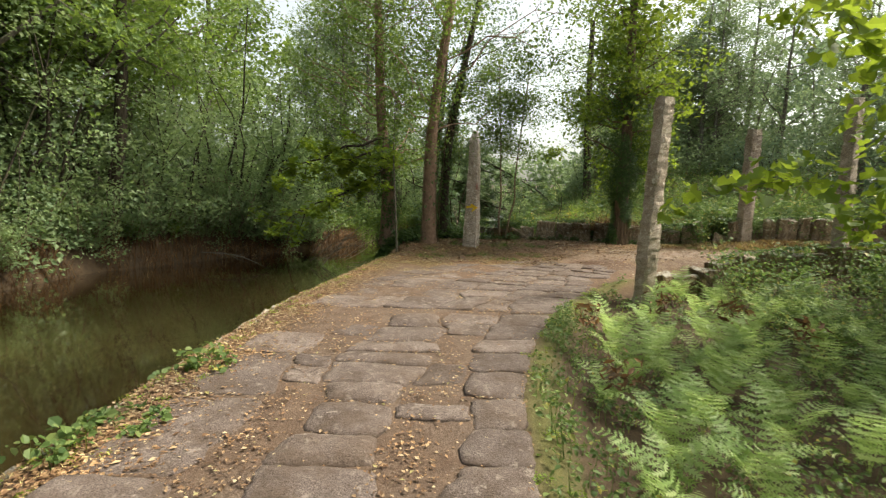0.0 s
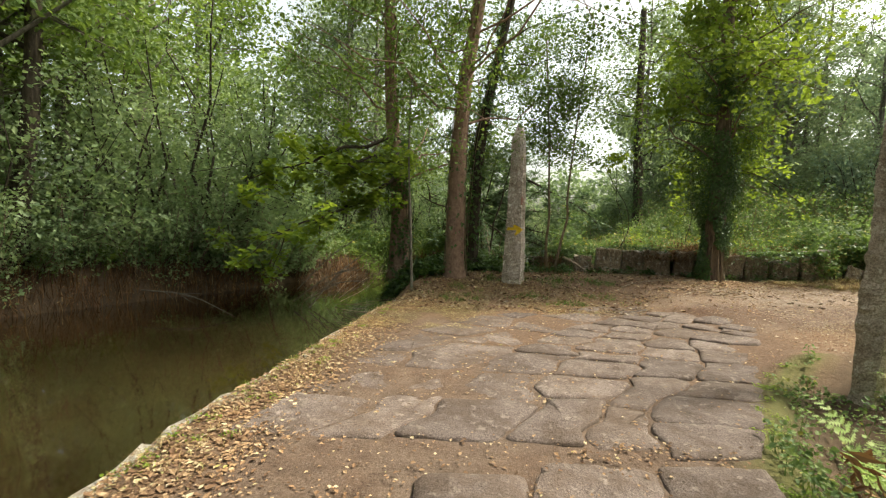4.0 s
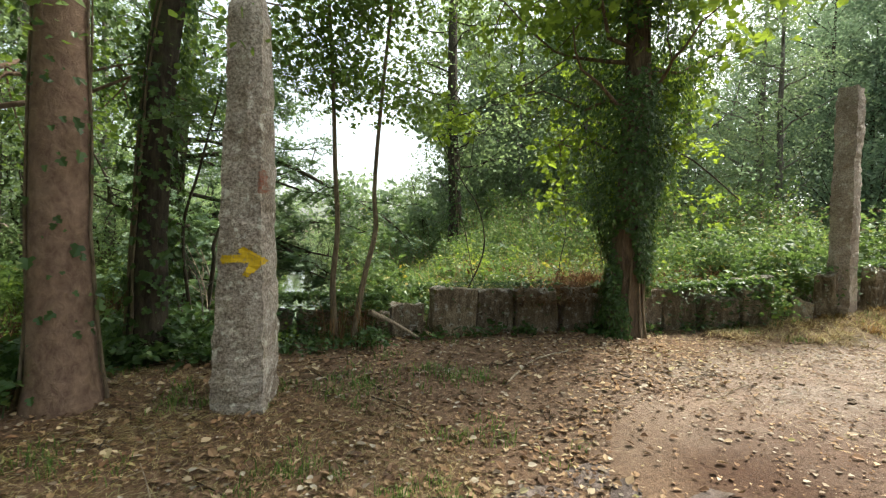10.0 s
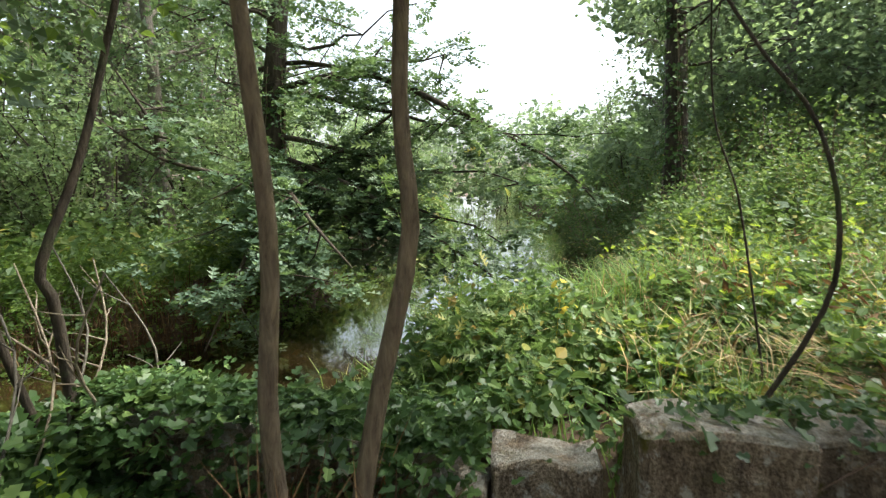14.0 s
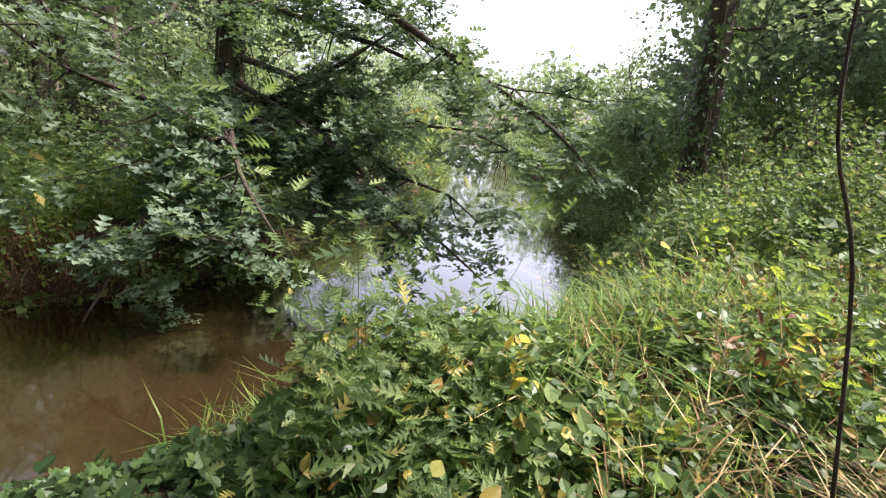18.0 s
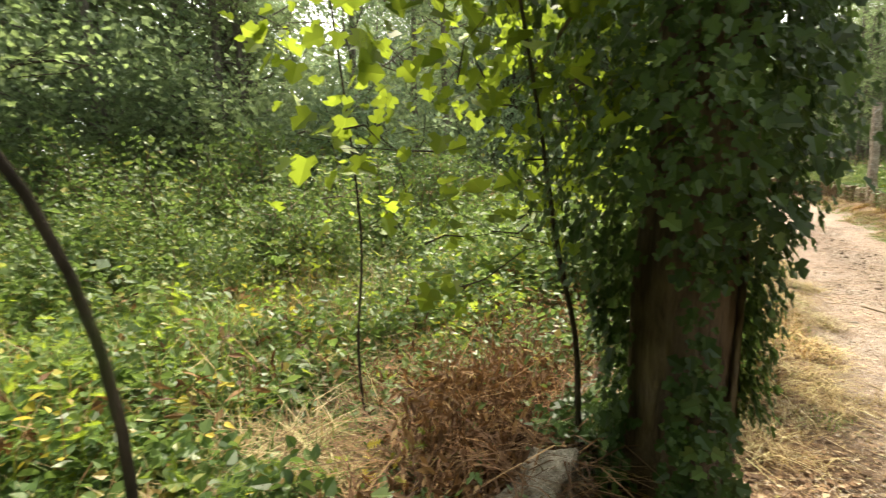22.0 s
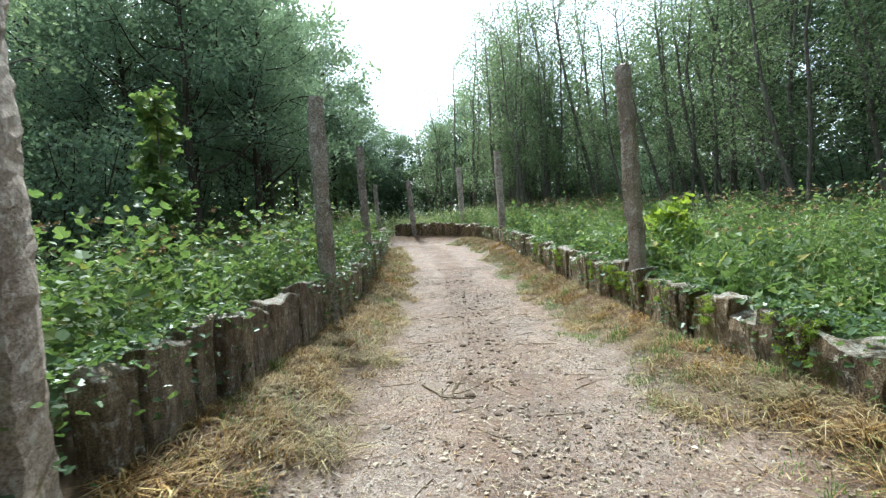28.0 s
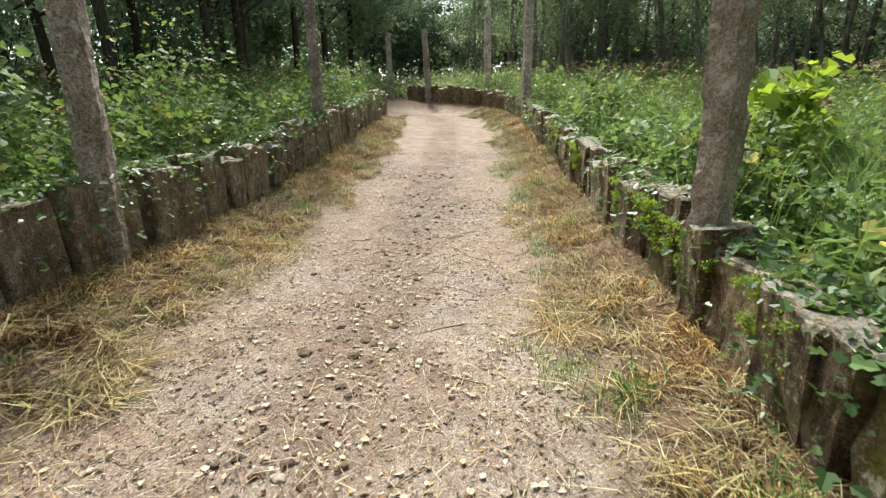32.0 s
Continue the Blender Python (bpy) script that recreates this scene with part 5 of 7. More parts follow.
custom_tree("sycamore_sapling", "young sycamore with sunlit lobed leaves beside the ivy tree", [(4.52, 11.86, 0.2), (4.44, 11.92, 0.8), (4.46, 11.94, 1.2), (4.34, 12.0, 1.6), (4.38, 12.08, 2.1), (4.2, 12.2, 3.0)], 0.015, 0.006, DARK_BARK, LEAF_BRIGHT, 0.065, "lobed", 1.3, 0.6, 14, 4, 0.30, 31, droop=0.15, keep_off=[(1.9, 11.8), (2.6, 11.6), (3.3, 11.0), (4.4, 10.1)])
custom_tree("sycamore_sapling", "young sycamore with sunlit lobed leaves behind the bracken", [(4.6, 13.0, 0.3), (4.48, 13.0, 1.0), (4.62, 13.05, 1.7), (4.45, 13.1, 3.0)], 0.008, 0.005, DARK_BARK, LEAF_BRIGHT, 0.075, "lobed", 1.4, 0.7, 6, 4, 0.30, 32, droop=0.15)


def oak_spray(x, y, z, to, seed, n=9, name="oak_bough", label="low oak bough with grey-green lobed leaves over the water", category="oak branch", leaf=0.125, mat=LEAF_OAK, bark=DARK_BARK, via=(), r=0.05, per=32):
    """A low limb of a tree with its leafy sprays."""
    gen = np.random.default_rng(seed)
    limb = bezier([(x, y, z), *via, to], 12) if via else curve_points((x, y, z), to, 9, 0.07, gen)
    tubes, tips = [tube(limb, np.linspace(r, 0.008, len(limb)), 7, 0.06, gen)], []
    for k in range(n):
        b = limb[2 + k % 7]
        e = b + gen.normal(size=3) * (0.5, 0.5, 0.28) - np.array([0, 0, 0.2])
        tubes.append(tube(curve_points(b, e, 4, 0.03, gen), np.linspace(0.014, 0.003, 4), 4))
        tips += [e, (b + e) / 2, e + gen.normal(size=3) * 0.15]
    ob = thing(name, label, category, (0, 0, 0))
    main = child("limb", mesh_from("limb", *tubes[0], bark, True), ob)
    for v, f in tubes[1:]:
        child("twig", mesh_from("twig", v, f, bark, True), main)
    lv, lf = leaves(clumps(tips, per if mat == LEAF_OAK else 20, 0.24, gen), leaf, gen, "oak" if mat == LEAF_OAK else "lobed", 0.8, 0.2)
    child("foliage", mesh_from("foliage", lv, lf, mat), ob)
    return ob


oak_spray(-1.4, 19.3, 2.0, (2.3, 17.0, 0.75), 1, 12)
oak_spray(-1.4, 19.3, 3.1, (3.2, 18.2, 2.2), 2, 14)
oak_spray(-1.2, 19.1, 1.7, (1.3, 18.4, 2.9), 4, 12, via=[(-0.55, 18.6, 1.75), (0.11, 18.6, 2.08)], r=0.075, per=30)
oak_spray(-1.15, 19.0, 1.6, (1.2, 17.6, 1.5), 21, 10, via=[(-0.46, 17.9, 1.55), (0.14, 17.8, 1.3), (0.62, 17.8, 1.22)], r=0.055, per=24)
oak_spray(-1.0, 18.8, 1.3, (-2.7, 16.9, 2.4), 22, 10, via=[(-0.78, 17.1, 1.5), (-1.23, 17.0, 1.67), (-2.0, 17.0, 1.88)], r=0.055, per=20)
oak_spray(-2.0, 17.0, 1.88, (-2.3, 16.8, 2.9), 23, 8, via=[(-2.05, 17.0, 2.3)], r=0.04, per=20)
oak_spray(-1.3, 19.2, 3.0, (3.6, 17.1, 1.2), 24, 16, via=[(0.4, 18.2, 3.1), (2.0, 17.2, 2.3), (3.0, 17.0, 1.75)], r=0.06)
oak_spray(-1.3, 19.2, 2.0, (2.4, 16.7, 0.2), 25, 14, via=[(0.2, 17.9, 1.5), (1.5, 17.0, 0.8)], r=0.045)
oak_spray(-1.2, 19.0, 1.5, (-0.9, 15.5, -0.1), 26, 14, via=[(-0.8, 17.0, 1.1), (-0.7, 16.0, 0.6)], r=0.045)
oak_spray(-1.2, 19.0, 1.6, (0.6, 15.7, 0.7), 27, 14, via=[(-0.5, 17.4, 1.4), (0.1, 16.2, 1.1)], r=0.045)
oak_spray(-1.5, 19.4, 3.4, (1.6, 18.0, 3.3), 6, 12)
oak_spray(9.8, 2.7, 4.3, (7.9, 5.5, 4.0), 9, 14, "maple_bough", "maple bough hanging over the track with yellow-green leaves", "maple branch", 0.12, LEAF_BRIGHT, GREY_BARK)
oak_spray(9.8, 2.7, 5.2, (7.2, 4.4, 5.0), 10, 12, "maple_bough", "maple bough hanging over the track with yellow-green leaves", "maple branch", 0.12, LEAF_BRIGHT, GREY_BARK)
oak_spray(-1.3, 19.2, 1.7, (0.6, 16.9, 0.7), 11, 12)
oak_spray(-1.3, 19.2, 2.3, (2.6, 17.4, 1.5), 13, 14)
oak_spray(-1.3, 19.2, 2.0, (1.8, 16.6, 0.5), 14, 12)
oak_spray(4.45, 11.5, 2.7, (5.9, 11.22, 2.0), 15, 3, "sycamore_bough", "sunlit yellow-green leaves hanging from the ivy tree", "sycamore branch", 0.075, LEAF_BRIGHT, DARK_BARK, via=[(5.2, 11.4, 2.5)], r=0.014)
BOUGHS = [((-2.45, 12.4, 2.4), (-4.5, 9.5, 0.9)), ((-2.45, 12.4, 3.2), (-4.9, 9.8, 2.0)), ((-2.5, 12.4, 2.9), (-3.4, 10.3, 2.4))]
for k, (a, b) in enumerate(BOUGHS):
    oak_spray(*a, b, 40 + k, 13, "sycamore_bough", "leafy sycamore bough hanging over the river", "sycamore branch", 0.115, LEAF_BRIGHT, DARK_BARK)

# ---- plants of the ground ----
gv = np.random.default_rng(19)


def left_wall_y(x):
    return np.interp(x, [p[0] for p in WALL_L], [p[1] for p in WALL_L])


def right_wall_y(x):
    return np.interp(x, [p[0] for p in WALL_R], [p[1] for p in WALL_R])


def dry_land(x, y, margin=0.1):
    d, w = to_line(x, y, RIVER)
    return d > w + margin


def patch(name, label, base, height, per, leaf, mat, shape="kite", radius=0.11):
    (lv, lf), (sv, sf) = weeds(base, height, per, leaf, gv, shape, radius)
    v, f = join([(lv, lf), (sv, sf)])
    return stuff(name, label, "weeds", (v, f), mat)


def tufts(centres, per, radius, height, width, mat, name, label, lean=0.7, flat=0.0):
    c = np.repeat(centres, per, axis=0)
    o = gv.normal(size=(len(c), 2)) * radius
    p = np.c_[c[:, :2] + o, ground_z(c[:, 0] + o[:, 0], c[:, 1] + o[:, 1]) - 0.01]
    return stuff(name, label, "grass", blades(p, height, width, gv, lean, flat), mat)


# behind the low wall, towards the river: brambles, nettles, ivy
behind = lambda x, y: (x > 1.32 - 0.1 * (y - 13.25)) & (y > left_wall_y(x) + 0.22) & dry_land(x, y, 0.05) & ~((x < 0.75) & (y > 13.2))
def drifts(s, cut, fine=1.0):
    """Uneven drifts of one kind of plant."""
    return lambda x, y: behind(x, y) & np.array([noise.noise((a * 0.75 * fine, b * 0.75 * fine, s)) + 0.5 * noise.noise((a * 2.1 * fine, b * 2.1 * fine, s)) > cut for a, b in zip(x, y)])


patch("bramble_bed", "tangled dark brambles behind the low wall", scatter(3000, 0.3, 6, 12.3, 16.5, gv, drifts(3.0, -0.12)), 0.34, 15, 0.062, LEAF_BRAMBLE, "ovate", 0.15)
patch("bramble_bed", "low bramble shoots between the grasses", scatter(1500, 0.3, 6, 12.3, 17, gv, drifts(13.0, -0.2)), 0.26, 12, 0.04, LEAF_BRAMBLE, "ovate", 0.12)
patch("nettle_bed", "bright green nettles behind the low wall", scatter(1100, 2.2, 9, 12.2, 16.5, gv, drifts(23.0, 0.05)), 0.55, 20, 0.055, LEAF_NETTLE, "ovate", 0.1)
stuff("dead_stalks", "thin dry stalks and canes standing in the brambles", "stalks", blades(scatter(2000, 2.6, 7.5, 13.6, 19, gv, behind), 0.8, 0.0032, gv, 0.7), DRY_STALK)
patch("bank_ivy_low", "low ivy spilling down the bank beside the wall's end", scatter(420, 0.2, 1.6, 12.7, 14.0, gv, lambda x, y: dry_land(x, y, -0.25)), 0.16, 10, 0.05, LEAF_IVY, "lobed", 0.1)
patch("bramble_bed", "dense dark brambles close behind the wall", scatter(1500, 1.4, 4.6, 12.5, 14.4, gv, drifts(73.0, -0.25)), 0.36, 16, 0.055, LEAF_BRAMBLE, "ovate", 0.14)
patch("yellow_shoots", "yellow-leaved weeds glowing among the brambles", scatter(260, 1.4, 7, 12.6, 16.5, gv, drifts(33.0, 0.3, 1.4)), 0.5, 16, 0.05, LEAF_YELLOW, "ovate", 0.1)
patch("bank_slope_weeds", "pale weeds and shoots on the slope above the river", scatter(2600, 3.0, 6.6, 16.2, 22.5, gv, lambda x, y: dry_land(x, y, -0.15)), 0.75, 18, 0.062, LEAF_NETTLE, "ovate", 0.14)
tufts(scatter(430, 1.8, 5.6, 14.2, 17.5, gv, drifts(43.0, -0.1)), 34, 0.10, 0.6, 0.008, GRASS_GREEN, "long_grass", "long bright grass arching out of the brambles", 1.1)
tufts(scatter(130, 2.2, 6.5, 12.7, 16.5, gv, drifts(53.0, 0.15)), 40, 0.12, 0.34, 0.004, GRASS_DRY, "dead_grass", "flattened straw-coloured dead grass in the bramble bed", 1.8, 0.3)
patch("weed_thicket", "pale green weeds at the edge of the thicket", scatter(2600, 4.6, 13, 15.5, 20, gv, behind), 0.9, 26, 0.05, LEAF_NETTLE)
patch("yellowing_weeds", "yellowing leafy weeds among the brambles", scatter(420, 2.4, 8, 12.6, 16.5, gv, behind), 0.6, 14, 0.06, LEAF_BRIGHT, "feather")
patch("far_bank_weeds", "green weeds on the opposite bank of the river", scatter(7500, -8, 12, 16.0, 34, gv, lambda x, y: dry_land(x, y, -0.3)), 0.7, 9, 0.12, LEAF_NETTLE)
patch("bank_ferny_weeds", "tall feathery weeds on the near bank", scatter(12, 1.3, 1.75, 13.4, 14.1, gv, lambda x, y: dry_land(x, y, -0.1)), 0.95, 30, 0.09, LEAF_NETTLE, "feather", 0.16)
# the field on the track's outer side
outer = lambda x, y: (y > left_wall_y(x) + 0.2) & (x > 7) & (y < left_wall_y(x) + 7)
patch("field_weeds", "tall green weeds and hazel shoots behind the slab wall", scatter(9000, 7, 30, 9.4, 19, gv, outer), 0.85, 17, 0.058, LEAF_NETTLE, "ovate")
patch("field_shoots", "broad-leaved shoots over the slab wall", scatter(1500, 7, 24, 9.4, 13.5, gv, lambda x, y: outer(x, y) & (y < left_wall_y(x) + 1.8)), 0.86, 14, 0.08, LEAF_NETTLE, "lobed", 0.16)
# the field on the track's inner side
inner = lambda x, y: (y < right_wall_y(x) - 0.25) & (x > 3.8) & (y > -3.5)
patch("field_weeds", "tall pale green weeds and grasses behind the mossy wall", scatter(11000, 4, 34, -3, 6.5, gv, inner), 0.80, 17, 0.058, LEAF_NETTLE, "kite")
patch("field_shoots", "broad hazel leaves leaning over the mossy wall", scatter(1500, 7, 22, 3.5, 6.4, gv, lambda x, y: inner(x, y) & (y > right_wall_y(x) - 1.9)), 0.66, 14, 0.08, LEAF_NETTLE, "lobed", 0.16)
patch("sycamore_shoots", "broad-leaved sycamore shoots crowding over the mossy wall", scatter(420, 9.3, 14, 3.6, 6.2, gv, lambda x, y: inner(x, y) & (y > right_wall_y(x) - 1.3)), 0.72, 12, 0.082, LEAF_NETTLE, "lobed", 0.2)
patch("far_field", "pale sunlit meadow beyond the bend", scatter(5200, 25, 46, -2, 18, gv, lambda x, y: (to_line(x, y, ROAD)[0] > 2.2) & ((x > 30) | (y < np.interp(x, [25, 26.3, 28, 30.3], [4.8, 5.2, 6.3, 7.9])) | (y > 11))), 0.8, 11, 0.11, LEAF_MEADOW)
# banks
patch("bank_weeds", "low weeds along the river bank", scatter(3200, -11, -4.5, 1, 16, gv, lambda x, y: dry_land(x, y, 0.45)), 0.55, 10, 0.085, LEAF_ALDER)
patch("bank_ivy", "ivy and bramble covering the bank by the alders", scatter(900, -2.6, 0.0, 10.9, 13.6, gv, lambda x, y: dry_land(x, y, -0.1) & ((y > 11.75) | (x < -1.35))), 0.28, 10, 0.075, LEAF_IVY, "lobed")
patch("wood_floor", "shaded undergrowth of the wood", scatter(5200, 2, 40, -12, -3, gv, None), 0.7, 8, 0.15, LEAF_DARK)
patch("wood_floor", "shaded undergrowth of the wood", scatter(4200, 8, 34, 17.5, 25, gv, None), 0.8, 8, 0.15, LEAF_DARK)
patch("wood_floor", "shaded undergrowth of the wood beyond the river", scatter(5200, -24, -9.2, -4, 24, gv, None), 0.9, 9, 0.16, LEAF_ALDER)


def ivy_on_wall(name, label, line, n, x0, x1, gen, top=0.6, face=0.25):
    """Ivy lying over the top of a wall and hanging down its face."""
    pts = [(p, d) for p, d, s in along(line, 0.05) if x0 < p[0] < x1]
    k = gen.integers(len(pts), size=n)
    p = np.array([pts[a][0] for a in k])
    d = np.array([pts[a][1] for a in k])
    clump = np.array([noise.noise((q[0] * 1.1, q[1] * 1.1, 2)) for q in p])
    keep = clump + 0.4 * gen.random(n) > 0.12
    p, d = p[keep], d[keep]
    o = gen.normal(size=len(p)) * 0.14
    drop = np.where(np.abs(o) > 0.13, gen.random(len(p)) ** 1.6 * face * 2, 0)
    c = np.c_[p[:, 0] - d[:, 1] * o, p[:, 1] + d[:, 0] * o, ground_z(p[:, 0], p[:, 1]) + top - drop + 0.05 * gen.random(len(p))]
    return stuff(name, label, "ivy", leaves(c, 0.042, gen, "lobed", 0.7, 0.3), LEAF_IVY)


ivy_on_wall("wall_ivy", "ivy spreading over the top of the slab wall", WALL_L, 9000, 6.9, 24, gv, 0.62)
ivy_on_wall("wall_ivy", "thick ivy mound burying the old end of the wall", WALL_L, 8000, -0.2, 1.65, gv, 0.44, 0.34)
ivy_on_wall("wall_ivy", "sparse ivy on the blocks of the wall", WALL_L, 1200, 1.6, 6.6, gv, 0.56, 0.3)
ivy_on_wall("wall_ivy", "ivy over the blocks beside the ivy tree", WALL_L, 3200, 4.3, 6.5, gv, 0.56, 0.3)
ivy_on_wall("wall_ivy", "trailing ivy over the mossy wall", WALL_R, 9000, 3.6, 24, gv, 0.50, 0.24)
stuff("wall_foot_ivy", "ivy and weeds at the foot of the wall", "ivy", leaves(clumps(scatter(420, 0.0, 7.2, 11.2, 12.7, gv, lambda x, y: np.abs(y - left_wall_y(x) + 0.22) < 0.16), 7, 0.12, gv, 0.8) + (0, 0, 0.05), 0.055, gv, "lobed", 0.6), LEAF_IVY)


stuff("sprouts", "thin shoots sprouting round the foot of the alder stems", "shoots", blades(scatter(110, 0.85, 1.4, 11.98, 12.3, gv), 0.55, 0.004, gv, 0.5), BRACKEN)
patch("yellow_weeds", "small yellow-leaved weeds in the shade of the wall", scatter(14, -0.1, 0.6, 11.9, 12.4, gv), 0.35, 12, 0.04, LEAF_BRIGHT, "round", 0.09)
patch("wall_foot_weeds", "dark ivy and weeds before the buried wall", scatter(170, -0.5, 1.5, 11.75, 12.7, gv), 0.18, 10, 0.042, LEAF_IVY, "lobed", 0.1)


# ---- ferns beside the causeway ----
def fern_proto(seed, size):
    gen = np.random.default_rng(seed)
    root = thing("fern", "large green fern with arching feathery fronds", "fern", (0, 0, -50), None, "ferns beside the causeway")
    for k in range(7):
        a = 2 * np.pi * k / 7 + gen.normal() * 0.25
        long, rise = size * (0.8 + 0.4 * gen.random()), 1.15 + 0.45 * gen.random()
        t = np.linspace(0, 1, 24)
        r, z = long * 0.75 * t, long * (rise * t - 0.80 * t ** 2.2)
        sp = np.c_[np.cos(a) * r * (0.6 + 0.4 * t), np.sin(a) * r * (0.6 + 0.4 * t), z * 1.1]
        side = np.array([-math.sin(a), math.cos(a), 0])
        vs, fs = [], []
        w = 0.008
        for i in range(23):                       # the midrib
            n0 = len(vs)
            vs += [sp[i] - side * w * (1 - t[i]), sp[i] + side * w * (1 - t[i]), sp[i + 1]]
            fs.append((n0, n0 + 1, n0 + 2))
        m = 15
        out, tri = LEAF_SHAPES["feather"]
        for i in range(2, m):                     # pinnae with toothed edges
            u = i / m
            at = np.array([np.interp(u, t, sp[:, c]) for c in range(3)])
            ahead = np.array([np.interp(min(u + 0.05, 1), t, sp[:, c]) for c in range(3)])
            d = ahead - np.array([np.interp(u - 0.03, t, sp[:, c]) for c in range(3)])
            d = d / np.linalg.norm(d)
            wide = long * 0.25 * (1 - u) ** 0.75 * min(1, 0.35 + 2.4 * u) * (0.85 + 0.3 * gen.random())
            for s in (-1, 1):
                ax = s * side + d * 0.4 - np.array([0, 0, 0.05 + 0.2 * gen.random()])
                n0 = len(vs)
                vs += [at + ax * wide * p + d * q * min(long * 0.145, wide * 0.8) for p, q in out]
                fs += [tuple(n0 + k for k in f) for f in tri]
        child("frond", mesh_from("frond", np.array(vs), np.array(fs), LEAF_FERN), root)
    return root


fern_kinds = [fern_proto(1, 0.66), fern_proto(2, 0.76), fern_proto(3, 0.56)]
fern_spots = scatter(700, 0.3, 5.2, -3.0, 6.2, gv, lambda x, y: (x > right_edge(y) + 0.75) & (y < right_wall_y(np.maximum(x, 3.5)) - 0.25) & (y < 5.9))
taken = []
for x, y, z in fern_spots:
    if all((x - a) ** 2 + (y - b) ** 2 > 0.36 ** 2 for a, b in taken) and len(taken) < 95:
        taken.append((x, y))
        copy_thing(fern_kinds[len(taken) % 3], pose(x, y, z - 0.02, gv.normal() * 6, gv.normal() * 6, 360 * gv.random()))
for proto in fern_kinds:
    for part_ in list(proto.children):
        bpy.data.objects.remove(part_)
    bpy.data.objects.remove(proto)
patch("fern_bed_weeds", "low weeds and bramble between the ferns", scatter(1900, 0.15, 6, -3, 6.2, gv, lambda x, y: (x > right_edge(y) + 0.12) & (y < right_wall_y(np.maximum(x, 3.5)) - 0.2)), 0.22, 15, 0.036, LEAF_NETTLE, "ovate")
stuff("dead_fern", "rust-brown dead bracken fronds among the ferns", "bracken", leaves(clumps([(3.0, 3.2, 0.35), (2.4, 3.9, 0.3), (1.1, 1.6, 0.1), (3.4, 2.6, 0.3), (1.3, 3.6, 0.15)], 60, 0.22, gv, 1.0), 0.10, gv, "narrow", 0.2, 0.3), BRACKEN)


# ---- grasses ----
def mown(x, y, s, cut=-0.1):
    """Uneven patches of cut grass."""
    return np.array([noise.noise((a * 1.6, b * 1.6, s)) + 0.5 * noise.noise((a * 4.3, b * 4.3, s)) > cut for a, b in zip(x, y)])


verge_l = lambda x, y: mown(x, y, 2.0, -0.3) & (y < left_wall_y(x) - 0.12) & (y > left_wall_y(x) - 1.0 - 0.15 * np.sin(x * 3)) & (x > 5.5)
verge_r = lambda x, y: mown(x, y, 8.0, -0.22) & (y > right_wall_y(x) + 0.12) & (y < right_wall_y(x) + 0.85 + 0.2 * np.sin(x * 2.3)) & (x > 4.2)
tufts(scatter(4600, 5.5, 26, 8.2, 11.3, gv, verge_l), 26, 0.04, 0.17, 0.0034, GRASS_DRY, "dry_grass", "straw-coloured dry grass along the slab wall", 1.6, 0.3)
tufts(scatter(4200, 4.2, 26, 4.9, 8, gv, verge_r), 26, 0.04, 0.15, 0.0034, GRASS_DRY, "dry_grass", "dry golden grass along the mossy wall", 1.6, 0.3)
tufts(scatter(4200, 4.2, 26, 4.9, 8, gv, lambda x, y: (y > right_wall_y(x) + 0.5) & (y < right_wall_y(x) + 1.0 + 0.15 * np.sin(x * 2.3)) & mown(x, y, 4.0, -0.1)), 26, 0.06, 0.08, 0.0024, GRASS_GREEN, "green_grass", "patches of green grass along the track's edge", 0.8)
tufts(scatter(1900, 5.5, 26, 8.2, 11.3, gv, lambda x, y: verge_l(x, y) & mown(x, y, 67.0, 0.05) & (y > left_wall_y(x) - 0.9)), 14, 0.05, 0.11, 0.003, GRASS_GREEN, "green_grass", "thin green grass at the foot of the slab wall", 0.8)
tufts(scatter(2600, -2.2, 1.4, 8.3, 11.8, gv, lambda x, y: (x > kerb_x(y) + 0.1) & (y > 8.2 + 0.35 * x) & (np.sin(x * 2.1 + 1.3 * y) > -0.6)), 14, 0.07, 0.06, 0.0017, GRASS_DRY, "dry_grass", "dry trampled grass on the earth round the pillar", 2.0, 0.3)
tufts(scatter(900, -1.6, 2.2, 9.0, 11.9, gv, lambda x, y: (y > 9.2) & mown(x, y, 55.0, 0.22)), 16, 0.05, 0.09, 0.003, GRASS_GREEN, "green_grass", "scattered green tufts near the pillar", 0.8)
tufts(scatter(900, -3.2, -2.2, -2, 9.4, gv, lambda x, y: (x > kerb_x(y) + 0.02) & (x < kerb_x(y) + 0.55)), 8, 0.05, 0.06, 0.0026, GRASS_DRY, "dry_grass", "dry grass along the edge over the water", 1.4)
tufts(scatter(900, 0.8, 6.0, 13.9, 19.5, gv, lambda x, y: dry_land(x, y, -0.12) & ~dry_land(x, y, 0.75) & (y < 17.4 + 1.3 * (x - 1.6))), 24, 0.12, 0.42, 0.005, GRASS_GREEN, "river_grass", "long green grass arching over the river bank", 0.75)
tufts(scatter(900, 8, 30, -2, 6, gv, inner), 10, 0.10, 1.05, 0.004, GRASS_GREEN, "tall_grass", "tall thin grass among the field weeds", 0.45)
patch("kerb_weeds", "small yellow-green weeds on the causeway's edge", scatter(150, -3.1, -2.3, -1.2, 2.6, gv, lambda x, y: (x > kerb_x(y)) & (x < kerb_x(y) + 0.35 + 0.3 * np.sin(y * 3) ** 2) & (np.sin(y * 4.1) > -0.2)), 0.10, 8, 0.05, LEAF_NETTLE, "round", 0.07)
